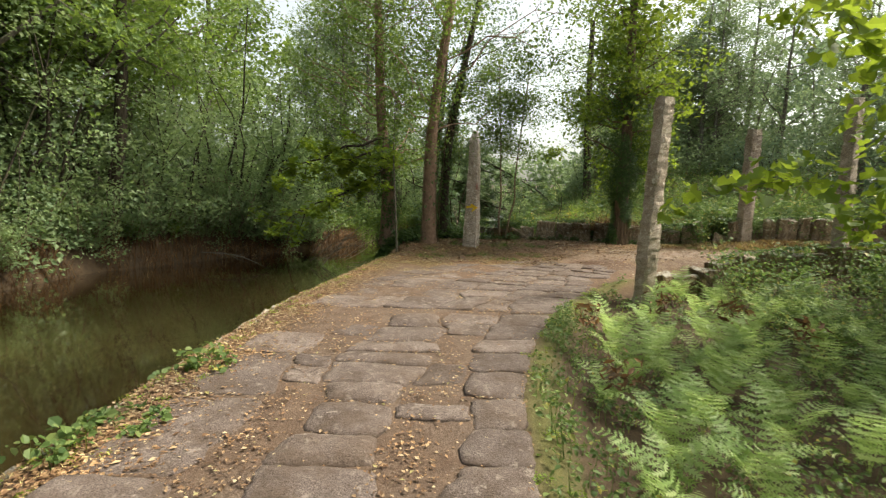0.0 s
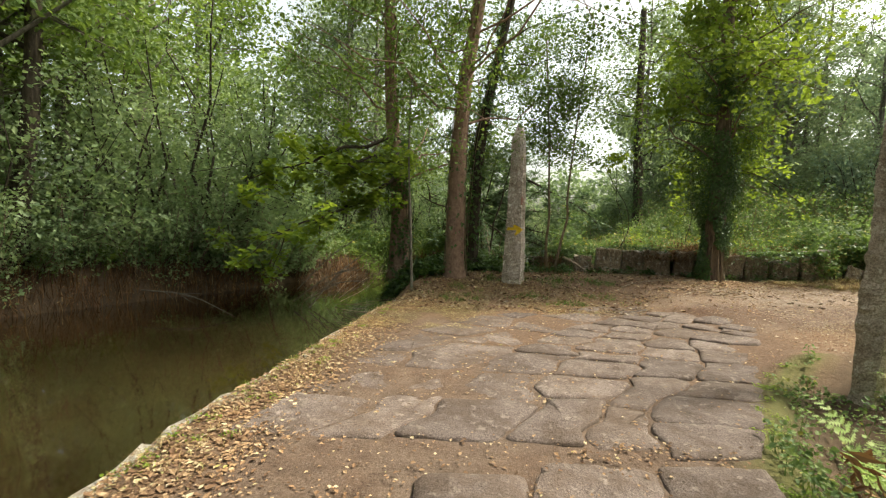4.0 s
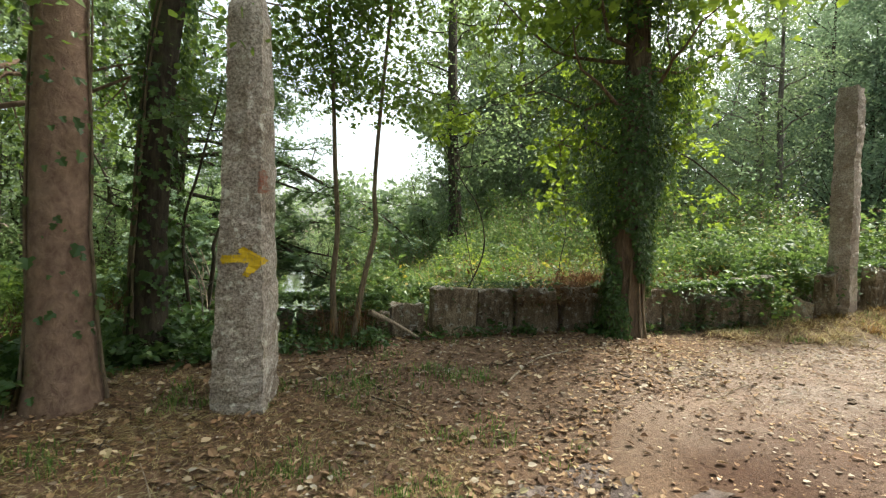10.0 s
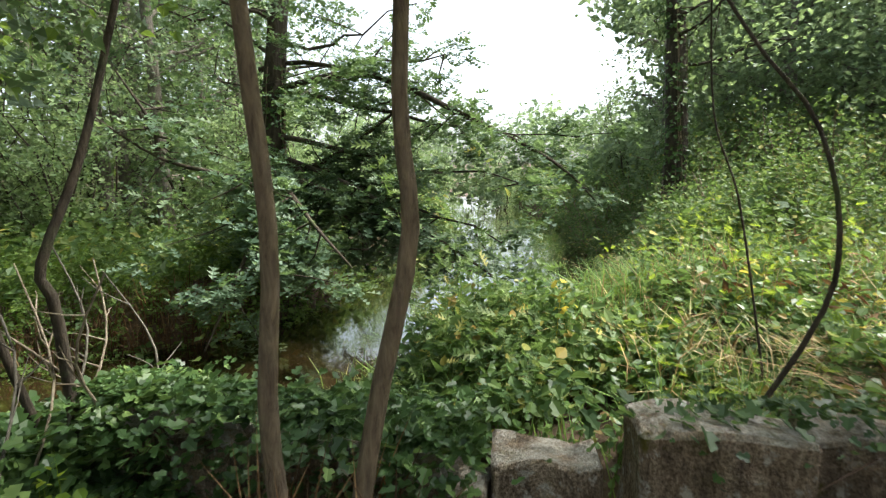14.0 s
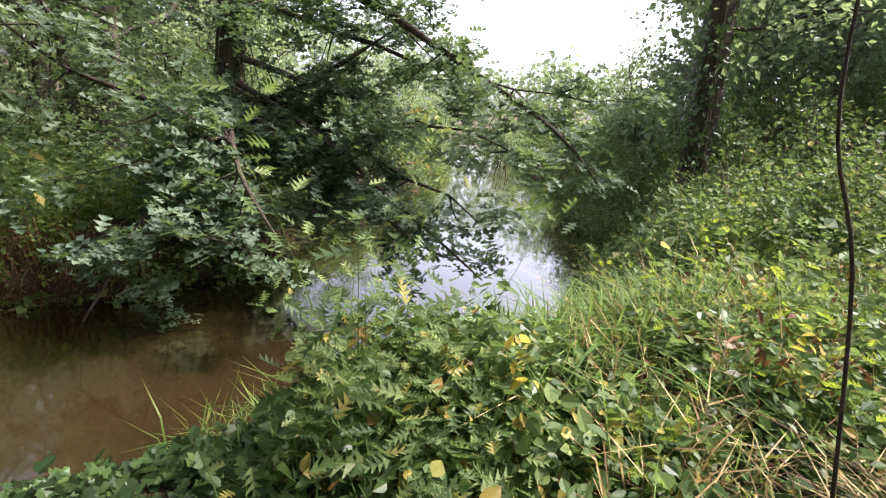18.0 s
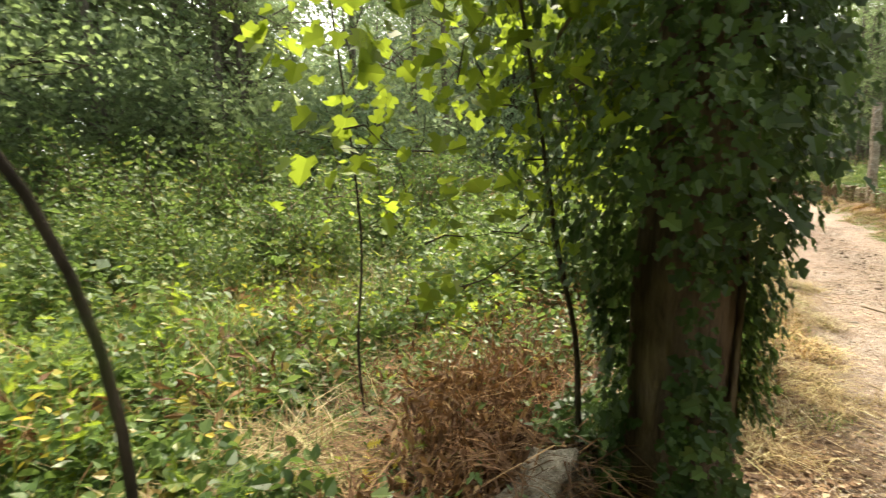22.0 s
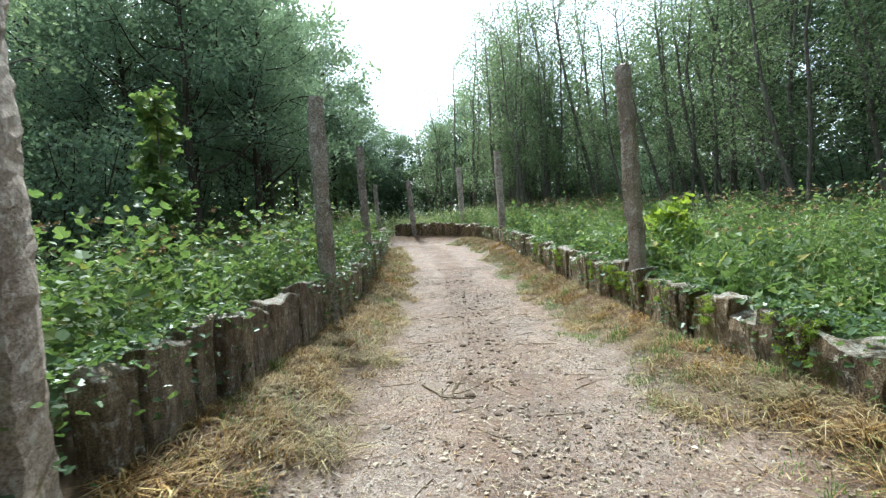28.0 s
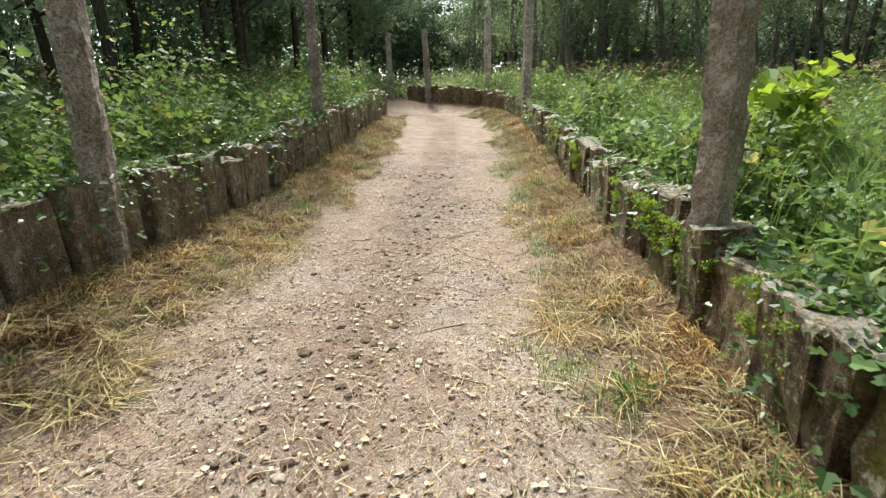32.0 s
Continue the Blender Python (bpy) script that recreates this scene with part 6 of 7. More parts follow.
patch("moss_edge_weeds", "tiny leafy weeds along the paving's edge", scatter(700, -0.1, 2.8, -2, 6.1, gv, lambda x, y: np.abs(x - right_edge(y) - 0.22) < 0.16), 0.13, 8, 0.035, LEAF_NETTLE, "round", 0.06)

tufts(scatter(420, -0.4, 8, 12.6, 17, gv, behind), 16, 0.12, 0.5, 0.004, GRASS_GREEN, "wild_grass", "wild grass rising from the bramble bed", 0.8)
tufts(scatter(160, 2.4, 7, 12.8, 16, gv, behind), 14, 0.12, 0.5, 0.004, GRASS_DRY, "wild_grass", "withered straw stalks in the bramble bed", 1.0)
patch("feathery_weeds", "feathery light green weeds by the water", scatter(110, 0.6, 2.2, 13.0, 14.2, gv, lambda x, y: behind(x, y) & (x > 1.05)), 0.42, 20, 0.085, LEAF_NETTLE, "feather", 0.14)
stuff("straw", "scattered flat straws on the track and its verges", "straw", blades(scatter(26000, 3.6, 20, 5.2, 11.3, gv, lambda x, y: (y < left_wall_y(x) - 0.1) & (y > right_wall_y(x) + 0.1) & (gv.random(len(x)) < 0.25 + 0.75 * smooth01(np.abs(y - 0.5 * left_wall_y(x) - 0.5 * right_wall_y(x)), 0.4, 1.4))) + (0, 0, 0.012), 0.10, 0.0021, gv, 0.2, 1.0), GRASS_DRY)
stuff("straw", "brown stalks strewn over the cut verges", "straw", blades(scatter(6500, 5.0, 20, 5.2, 11.3, gv, lambda x, y: ((y < left_wall_y(x) - 0.1) & (y > left_wall_y(x) - 1.0)) | ((y > right_wall_y(x) + 0.1) & (y < right_wall_y(x) + 0.8))) + (0, 0, 0.03), 0.25, 0.0022, gv, 0.3, 0.85), BRACKEN)
tufts(scatter(3600, 5.2, 22, 4.9, 8, gv, lambda x, y: (y > right_wall_y(x) + 0.12) & (y < right_wall_y(x) + 0.6) & mown(x, y, 12.0, -0.05)), 30, 0.06, 0.11, 0.002, BRACKEN, "rusty_grass", "rust-brown withered grass at the foot of the mossy wall", 1.5, 0.3)
foot_r = lambda x, y: (y > right_wall_y(x) + 0.12) & (y < right_wall_y(x) + 0.62) & (x > 5)
foot_l = lambda x, y: (y < left_wall_y(x) - 0.14) & (y > left_wall_y(x) - 0.75) & (x > 7.2)
tufts(scatter(1700, 5, 22, 4.9, 8, gv, lambda x, y: foot_r(x, y) & mown(x, y, 91.0, -0.05)), 36, 0.05, 0.13, 0.0042, GRASS_RUST, "rusty_grass", "orange-brown withered grass clumps under the mossy wall", 1.3, 0.15)
tufts(scatter(2000, 7, 22, 8.2, 11.3, gv, lambda x, y: foot_l(x, y) & mown(x, y, 95.0, -0.1)), 36, 0.05, 0.13, 0.0042, GRASS_RUST, "rusty_grass", "orange-brown withered grass clumps under the slab wall", 1.3, 0.15)
tufts(scatter(420, 7, 20, 8.2, 11.3, gv, lambda x, y: foot_l(x, y) & mown(x, y, 99.0, 0.25)), 44, 0.06, 0.15, 0.0042, GRASS_GREEN, "green_grass", "yellow-green cushions of grass on the cut verge", 0.9)
tufts(scatter(420, 5, 20, 4.9, 8, gv, lambda x, y: foot_r(x, y) & mown(x, y, 103.0, 0.25)), 44, 0.06, 0.15, 0.0042, GRASS_GREEN, "green_grass", "yellow-green cushions of grass under the mossy wall", 0.9)
# ---- dead leaves, bracken, twigs ----
apron = lambda x, y: (x > kerb_x(y) + 0.03) & (y < left_wall_y(np.maximum(x, 0)) - 0.05) & ((to_line(x, y, ROAD)[0] > 0.75) | (x < 2.2) | (gv.random(len(x)) < 0.15))
stuff("fallen_leaves", "dry brown leaves littering the earth by the wall", "dead leaves", leaves(scatter(20000, -2.2, 6.5, 8.4, 12.6, gv, apron) + (0, 0, 0.014), 0.032, gv, "kite", 1.8, 0, 0.5), LITTER)
stuff("fallen_leaves", "dead leaves drifted along the causeway's edge", "dead leaves", leaves(scatter(38000, -3.2, -1.7, -3, 9, gv, lambda x, y: (x > kerb_x(y) + 0.02) & (x < kerb_x(y) + 0.35 + 0.6 * gv.random(len(x)))) + (0, 0, 0.012), 0.034, gv, "kite", 2.0), LITTER)
stuff("fallen_leaves", "scattered dead leaves on the paving", "dead leaves", leaves(scatter(2600, -2.6, 3, -3, 9, gv, lambda x, y: (x < right_edge(y)) | (y > 6.5)) + (0, 0, 0.03), 0.028, gv, "kite", 3.0), LITTER)
stuff("fallen_leaves", "straw and leaf bits on the track", "dead leaves", leaves(scatter(15000, 3.5, 20, 5.6, 11.2, gv, lambda x, y: (y < left_wall_y(x) - 0.1) & (y > right_wall_y(x) + 0.1)) + (0, 0, 0.012), 0.022, gv, "narrow", 3.0), LITTER)
stuff("fallen_leaves", "drift of dead leaves at the foot of the ivy tree", "dead leaves", leaves(scatter(1500, 3.7, 6.8, 10.8, 11.8, gv) + (0, 0, 0.012), 0.034, gv, "kite", 2.0), LITTER)
rut = lambda x, y: (y < 4.2) & (x > kerb_x(y) + 0.5) & (x < right_edge(y)) & np.array([noise.noise((a * 1.9, b * 1.1, 71.0)) + 0.45 * noise.noise((a * 6, b * 6, 71.0)) > 0.12 for a, b in zip(x, y)])
stuff("fallen_leaves", "leaf crumbs and bark drifted into the hollows of the paving", "dead leaves", leaves(scatter(16000, -2.7, 1.2, -3, 4.2, gv, rut) + (0, 0, 0.022), 0.022, gv, "kite", 1.5, 0, 0.6), LITTER)
over_wall = lambda x, y: (y > left_wall_y(x) + 0.1) & (y < left_wall_y(x) + 0.75 - 0.3 * np.abs(x - 4.6))
heap = scatter(260, 4.1, 5.2, 11.8, 12.7, gv, over_wall)
stuff("dead_bracken", "heap of rust-brown dead bracken beside the ivy tree", "bracken", join([blades(scatter(420, 4.0, 5.0, 11.7, 12.2, gv, lambda x, y: np.abs(y - left_wall_y(x) - 0.02) < 0.12) + (0, 0, 0.5), 0.3, 0.004, gv, 1.2, 0.5), leaves(clumps(heap + np.c_[np.zeros((len(heap), 2)), 0.15 + 0.4 * gv.random(len(heap))], 26, 0.16, gv, 0.8), 0.055, gv, "narrow", 0.2, 0.6), blades(scatter(1500, 4.1, 5.2, 11.8, 12.7, gv, over_wall) + (0, 0, 0.05), 0.68, 0.0035, gv, 0.55, 0.05), blades(scatter(700, 4.1, 5.2, 11.8, 12.7, gv, over_wall) + (0, 0, 0.3), 0.34, 0.0045, gv, 1.2, 0.5)]), BRACKEN)
stuff("straw", "pale flattened straw in the hollow behind the wall", "straw", blades(scatter(900, 3.4, 4.3, 12.6, 13.3, gv) + (0, 0, 0.25), 0.32, 0.004, gv, 0.6, 0.7), GRASS_DRY)
patch("yellow_shoots", "small yellow fern fronds beside the dead bracken", scatter(26, 3.2, 4.3, 12.5, 13.2, gv), 0.5, 16, 0.05, LEAF_YELLOW, "feather", 0.1)
patch("bramble_bed", "bramble and nettle shoots before the bracken heap", scatter(420, 3.2, 4.9, 12.5, 13.6, gv), 0.42, 15, 0.05, LEAF_BRAMBLE, "ovate", 0.13)
stuff("fallen_leaves", "large curled dead leaves on the earth by the wall", "dead leaves", leaves(scatter(3800, -2.0, 4.4, 8.6, 12.5, gv, apron) + (0, 0, 0.018), 0.046, gv, "ovate", 1.0, 0, 0.4), LITTER)
stuff("fallen_leaves", "pale bleached leaves and chips on the earth", "dead leaves", leaves(scatter(1500, -2.0, 4.4, 8.4, 12.4, gv, apron) + (0, 0, 0.02), 0.034, gv, "ovate", 1.6, 0, 0.5), FLAKE)
stuff("dead_bracken", "dry brown stalks tumbled over the back of the wall", "bracken", join([blades(scatter(900, 3.2, 4.5, 11.95, 12.5, gv) + (0, 0, 0.32), 0.42, 0.0045, gv, 1.2, 0.5), leaves(clumps(scatter(60, 3.2, 4.5, 11.95, 12.5, gv) + (0, 0, 0.46), 26, 0.2, gv, 0.6), 0.05, gv, "narrow", 0.4, 0.3)]), BRACKEN)
stuff("dead_bracken", "dark tangle of dead bracken between the ivy tree and the gap", "bracken", join([leaves(clumps(scatter(150, 4.5, 7.6, 11.85, 13.1, gv, lambda x, y: y > left_wall_y(x) + 0.3) + (0, 0, 0.3), 40, 0.3, gv, 0.9), 0.05, gv, "narrow", 0.2, 0.3), blades(scatter(2400, 4.5, 7.6, 11.75, 13.2, gv, lambda x, y: y > left_wall_y(x) + 0.2), 0.6, 0.0035, gv, 1.4, 0.2)]), BRACKEN)
patch("bramble_bed", "dark brambles crowding behind the gap in the wall", scatter(900, 4.6, 8.4, 11.8, 13.6, gv, lambda x, y: y > left_wall_y(x) + 0.3), 0.5, 15, 0.05, LEAF_BRAMBLE, "ovate", 0.14)
stuff("dead_bracken", "withered brown stalks in the thicket", "bracken", join([blades(scatter(500, 2.6, 6, 13.5, 16.5, gv, behind), 0.6, 0.006, gv, 1.0), leaves(clumps(scatter(40, 3, 6, 13.4, 16, gv, behind) + (0, 0, 0.4), 14, 0.3, gv), 0.09, gv, "narrow", 0.3, 0.2)]), BRACKEN)

stuff("fallen_leaves", "brown leaf crumbs and chaff along the cut verges", "dead leaves", leaves(scatter(26000, 5.0, 20, 5.2, 11.3, gv, lambda x, y: ((y < left_wall_y(x) - 0.08) & (y > left_wall_y(x) - 1.1)) | ((y > right_wall_y(x) + 0.08) & (y < right_wall_y(x) + 0.9))) + (0, 0, 0.02), 0.026, gv, "narrow", 1.2), GRASS_DRY)
stuff("fallen_leaves", "crumbs of dead leaf in the joints of the paving", "dead leaves", leaves(scatter(9000, -2.8, 2.4, -3, 8, gv, lambda x, y: (x < right_edge(y)) & (x > kerb_x(y) + 0.3)) + (0, 0, 0.012), 0.026, gv, "kite", 1.6), LITTER)

# stalks that stand over the field's weeds
def seed_heads(name, label, n, x0, x1, y0, y1, keep):
    base = scatter(n, x0, x1, y0, y1, gv, keep)
    tall = 0.95 + 0.45 * gv.random(len(base))
    lean = gv.normal(size=(len(base), 2)) * 0.1
    top = base + np.c_[lean, tall]
    w = np.array([0.004, 0, 0])
    stems = np.stack([base - w, base + w, top], 1).reshape(-1, 3), np.arange(len(base) * 3).reshape(-1, 3)
    stuff(name + "_stalks", label, "weeds", join([stems, leaves(clumps(base + np.c_[lean * 0.6, tall * 0.7], 8, 0.16, gv, 1.6), 0.09, gv, "narrow", 0.3, 0.5)]), LEAF_NETTLE)
    stuff(name, "pale flower heads on tall field weeds", "flower heads", leaves(clumps(top, 12, 0.06, gv, 0.5), 0.022, gv, "round", 0.6), LITTER)


seed_heads("flower_heads", "tall thin stalks among the field weeds", 900, 7, 30, -2.5, 5.6, inner)
seed_heads("flower_heads", "tall thin stalks among the field weeds", 520, 8.5, 30, 9.6, 15, outer)

patch("wall_gap_weeds", "ivy and nettles filling the gap in the wall", scatter(260, 6.3, 7.6, 10.95, 11.9, gv, lambda x, y: (x < 6.75) | (y > 11.32)), 0.5, 14, 0.05, LEAF_BRAMBLE, "lobed", 0.1)
stuff("kerb_moss", "cushions of yellow-green moss on the causeway's edge", "moss", leaves(clumps(scatter(260, -3.1, -2.0, -2.5, 9, gv, lambda x, y: (x > kerb_x(y) + 0.04) & (x < kerb_x(y) + 0.5)), 45, 0.07, gv, 0.25) + (0, 0, 0.012), 0.014, gv, "round", 1.0), LEAF_BRIGHT)
stuff("edge_moss", "yellow-green moss along the inner edge of the paving", "moss", leaves(clumps(scatter(420, -0.1, 2.7, -2.5, 6, gv, lambda x, y: np.abs(x - right_edge(y) - 0.07) < 0.13), 50, 0.08, gv, 0.25) + (0, 0, 0.015), 0.014, gv, "round", 1.0), LEAF_BRIGHT)

patch("bank_cover", "low ivy and weeds on the steep bank under the oak", scatter(3200, -6, 1.5, 15.4, 20.5, gv, lambda x, y: dry_land(x, y, -0.35)), 0.4, 14, 0.06, LEAF_ALDER)
patch("far_reach_weeds", "tall reeds and weeds at the far end of the river", scatter(4200, -6, 14, 25, 46, gv, lambda x, y: dry_land(x, y, -0.2)), 1.3, 9, 0.19, LEAF_NETTLE)

tufts(scatter(3200, 5.5, 22, 8.2, 11.3, gv, lambda x, y: (y < left_wall_y(x) - 0.12) & (y > left_wall_y(x) - 0.7) & mown(x, y, 21.0, -0.05)), 30, 0.06, 0.10, 0.002, BRACKEN, "rusty_grass", "brown withered grass at the foot of the slab wall", 1.5, 0.35)

stuff("straw", "matted pale straw on the earth by the water's edge", "straw", blades(scatter(15000, -2.6, 0.3, 7.2, 10.8, gv, lambda x, y: (x > kerb_x(y) + 0.08) & (x < kerb_x(y) + 1.7) & mown(x, y, 31.0, -0.15)) + (0, 0, 0.018), 0.11, 0.0018, gv, 0.4, 0.9), GRASS_DRY)

def bank_fringe(n, gen):
    """Roots and dead stalks that hang over the far bank's raw earth."""
    pts = [(p, d) for p, d, q in along([(r[0], r[1]) for r in RIVER[1:7]], 0.05)]
    k = gen.integers(len(pts), size=n)
    p, d = np.array([pts[a][0] for a in k]), np.array([pts[a][1] for a in k])
    w = to_line(p[:, 0], p[:, 1], RIVER)[1] + 0.05 + 0.55 * gen.random(n)
    x, y = p[:, 0] - d[:, 1] * w, p[:, 1] + d[:, 0] * w
    return np.c_[x, y, ground_z(x, y) + 0.12 + 0.5 * gen.random(n)]


gf = np.random.default_rng(61)
_fringe = bank_fringe(5200, gf)
stuff("bank_roots", "reddish-brown roots and dead stalks hanging over the far bank", "roots", join([blades(_fringe - (0, 0, 0.55), 0.6, 0.006, gf, 0.9), leaves(clumps(_fringe[:900] - (0, 0, 0.3), 6, 0.25, gf), 0.06, gf, "narrow", 0.1, 0.6)]), BRACKEN)

in_track = lambda x, y: (y < left_wall_y(x) - 0.15) & (y > right_wall_y(x) + 0.15)
stuff("leaf_flakes", "pale flat flakes of leaf and stone trodden into the track", "flakes", leaves(scatter(7000, 3.0, 17, 5.6, 11.4, gf, in_track) + (0, 0, 0.010), 0.026, gf, "ovate", 4.0, 0, 0.5), FLAKE)
stuff("leaf_flakes", "pale flakes crowded along the middle of the track", "flakes", leaves(scatter(7000, 5.0, 17, 6.6, 9.9, gf, lambda x, y: in_track(x, y) & (np.abs(y - np.interp(x, [4, 9, 14, 18], [9.3, 8.5, 7.85, 7.4])) < 0.35)) + (0, 0, 0.012), 0.024, gf, "ovate", 2.5, 0, 0.5), FLAKE)
stuff("leaf_flakes", "dark crumbs of earth and bark on the track", "crumbs", leaves(scatter(16000, 3.0, 17, 5.6, 11.4, gf, in_track) + (0, 0, 0.008), 0.018, gf, "kite", 1.2, 0, 0.6), BRACKEN)

stuff("straw", "dark fibres of stalk and bark trodden into the track", "straw", blades(scatter(15000, 3.6, 17, 5.6, 11.4, gf, in_track) + (0, 0, 0.008), 0.09, 0.0018, gf, 0.25, 0.93), BRACKEN)
stuff("straw", "pale dry fibres strewn over the track", "straw", blades(scatter(11000, 3.6, 15, 5.6, 11.4, gf, in_track) + (0, 0, 0.014), 0.13, 0.0016, gf, 0.3, 0.92), FLAKE)


def wall_moss(line, n, x0, x1, gen, top):
    """Cushions of moss on the tops and faces of a wall."""
    pts = [(p, d) for p, d, q in along(line, 0.04) if x0 < p[0] < x1 and noise.noise((p[0] * 1.7, p[1] * 1.7, 40.0)) > 0.02]
    k = gen.integers(len(pts), size=n)
    p, d = np.array([pts[a][0] for a in k]), np.array([pts[a][1] for a in k])
    drop = gen.random(n) ** 1.8 * 0.3
    o = np.where(drop > 0.05, 0.125 + 0.01 * gen.random(n), (gen.random(n) - 0.3) * 0.3)
    c = np.c_[p[:, 0] - d[:, 1] * o, p[:, 1] + d[:, 0] * o, ground_z(p[:, 0], p[:, 1]) + top - drop]
    return leaves(clumps(c, 60, 0.045, gen, 0.6), 0.012, gen, "round", 0.4)


stuff("wall_moss", "cushions of yellow-green moss on the ragged wall", "moss", wall_moss(WALL_R, 520, 6, 17, gf, 0.49), LEAF_BRIGHT)

# ---- things lying about ----
def stick(name, label, pts, r, mat=DRY_TWIG, forks=0, seed=0):
    """A stick with its side twigs as parts."""
    gen = np.random.default_rng(seed)
    p = bezier(pts, 9)
    v, f = tube(p, np.linspace(r, r * 0.45, 9), 6, 0.05, gen)
    ob = thing(name, label, "stick", (0, 0, 0), mesh_from(name, v, f, mat, True))
    for _ in range(forks):
        b = p[2 + int(gen.integers(5))]
        e = b + (p[-1] - p[0]) * 0.3 * gen.random() + gen.normal(size=3) * np.array([0.12, 0.12, 0.03])
        v, f = tube(curve_points(b, e, 4, 0.01, gen), np.linspace(r * 0.55, r * 0.2, 4), 5)
        child("side_twig", mesh_from("side_twig", v, f, mat, True), ob)
    return ob


def lay(*xy, lift=0.015):
    return [(x, y, gz(x, y) + lift) for x, y in xy]


stick("stick", "pale barkless stick lying by the track", lay((5.5, 11.06), (5.8, 10.93), (6.15, 10.78)), 0.016)
stick("branch", "dry forked twig lying on the track", lay((9.98, 9.08), (9.7, 8.98), (9.57, 8.93), (9.46, 8.7)), 0.011, TWIG, 3, 2)
stick("branch", "dry forked twig lying on the track", lay((9.55, 8.85), (9.75, 8.83), (10.08, 8.65)), 0.009, TWIG, 2, 3)
stick("branch", "long thin branch lying on the leaf-strewn earth", lay((2.2, 10.6), (2.8, 11.0), (3.6, 11.15)), 0.012, DRY_TWIG, 2, 4)
stick("stick", "short dark stick in the dry grass", lay((0.25, 8.9), (0.35, 8.7), (0.42, 8.55)), 0.016, TWIG, 0, 5)
stick("log", "bleached dead log lying in the weeds", [(4.5, 16.1, 0.72), (5.0, 16.1, 0.75), (5.7, 16.05, 0.72)], 0.03, DRY_TWIG, 3, 6)
stick("broken_branch", "broken pale branch leaning on the wall", [(1.35, 12.05, 0.62), (1.6, 12.1, 0.5), (1.9, 12.05, 0.32)], 0.035, DRY_TWIG, 0, 7)
for k, (a, b) in enumerate([((-4.3, 10.6, -0.35), (-3.0, 10.5, 0.4)), ((-4.0, 10.9, -0.3), (-2.9, 10.6, 0.1)), ((-3.9, 10.3, -0.42), (-3.0, 11.0, 0.6)), ((-6.9, 9.8, -0.1), (-4.9, 9.3, -0.42)), ((-4.4, 11.1, -0.2), (-3.2, 11.2, 0.9))]):
    stick("dead_branch", "grey dead branch trailing into the river", [a, [(p + q) / 2 + o for p, q, o in zip(a, b, (0, 0.1, 0.12))], b], 0.013, GREY_BARK, 12, 20 + k)
for k, (x, y) in enumerate([(5.3, 18.2), (4.9, 17.6), (5.6, 17.4), (5.0, 18.6)]):
    stick("dead_branch", "bare dead branch jutting from the thicket", [(x, y, 0.4), (x + 0.2, y - 0.2, 1.0), (x + 0.1 * k, y - 0.3, 1.5)], 0.02, DRY_TWIG, 5, 30 + k)
gx = np.random.default_rng(33)
for k in range(8):
    x, y = -0.6 + 0.8 * gx.random(), 12.5 + 0.6 * gx.random()
    z = gz(x, y) + 0.25 * gx.random()
    a = gx.random() * 6.28
    stick("dead_branch", "dry grey branch tangled in the ivy mound", [(x, y, z), (x + 0.25 * math.cos(a), y + 0.25 * math.sin(a), z + 0.45), (x + 0.55 * math.cos(a + 0.4), y + 0.4 * math.sin(a + 0.4), z + 0.65 + 0.4 * gx.random())], 0.008, (GREY_BARK, DRY_TWIG)[k % 2], 4, 70 + k)
gd = np.random.default_rng(18)
for k in range(16):     # brush caught against the bank
    a = np.array([-4.2 + 1.1 * gd.random(), 10.2 + 1.0 * gd.random(), -0.45 + 0.2 * gd.random()])
    b = a + np.array([0.9 * gd.random() + 0.3, 0.9 * gd.normal(), 0.15 + 0.7 * gd.random()])
    stick("dead_branch", "grey dead branch tangled in brush by the river", [a, (a + b) / 2 + gd.normal(size=3) * 0.14, b], 0.006, (GREY_BARK, DRY_TWIG, TWIG)[k % 3], 9, 120 + k)["group"] = "brush on the river bank"
ga = np.random.default_rng(88)
for k in range(70):     # twigs on the bare earth round the pillar
    x, y = -1.2 + 5.8 * ga.random(), 9.6 + 2.2 * ga.random()
    a, n = ga.random() * 6.28, 0.12 + 0.35 * ga.random()
    stick("twig", "dry twig among the fallen leaves", lay((x, y), (x + math.cos(a) * n / 2, y + math.sin(a) * n / 2 + 0.02), (x + math.cos(a) * n, y + math.sin(a) * n), lift=0.014), 0.005, (TWIG, DRY_TWIG, DARK_BARK)[k % 3], k % 3, 300 + k)["group"] = "twigs by the wall"
gs = np.random.default_rng(8)
for k in range(120):     # straws and twiglets
    x, y = 5 + 9 * gs.random(), 0
    lo, hi = right_wall_y(x) + 0.3, left_wall_y(x) - 0.3
    y = lo + (hi - lo) * gs.random()
    a, n = gs.random() * 6.28, 0.12 + 0.3 * gs.random()
    stick("twig", "small dry twig on the track", lay((x, y), (x + math.cos(a) * n / 2, y + math.sin(a) * n / 2 + 0.02), (x + math.cos(a) * n, y + math.sin(a) * n), lift=0.008), 0.0045, (TWIG, DRY_TWIG)[k % 2], k % 3, 50 + k)["group"] = "twigs on the track"

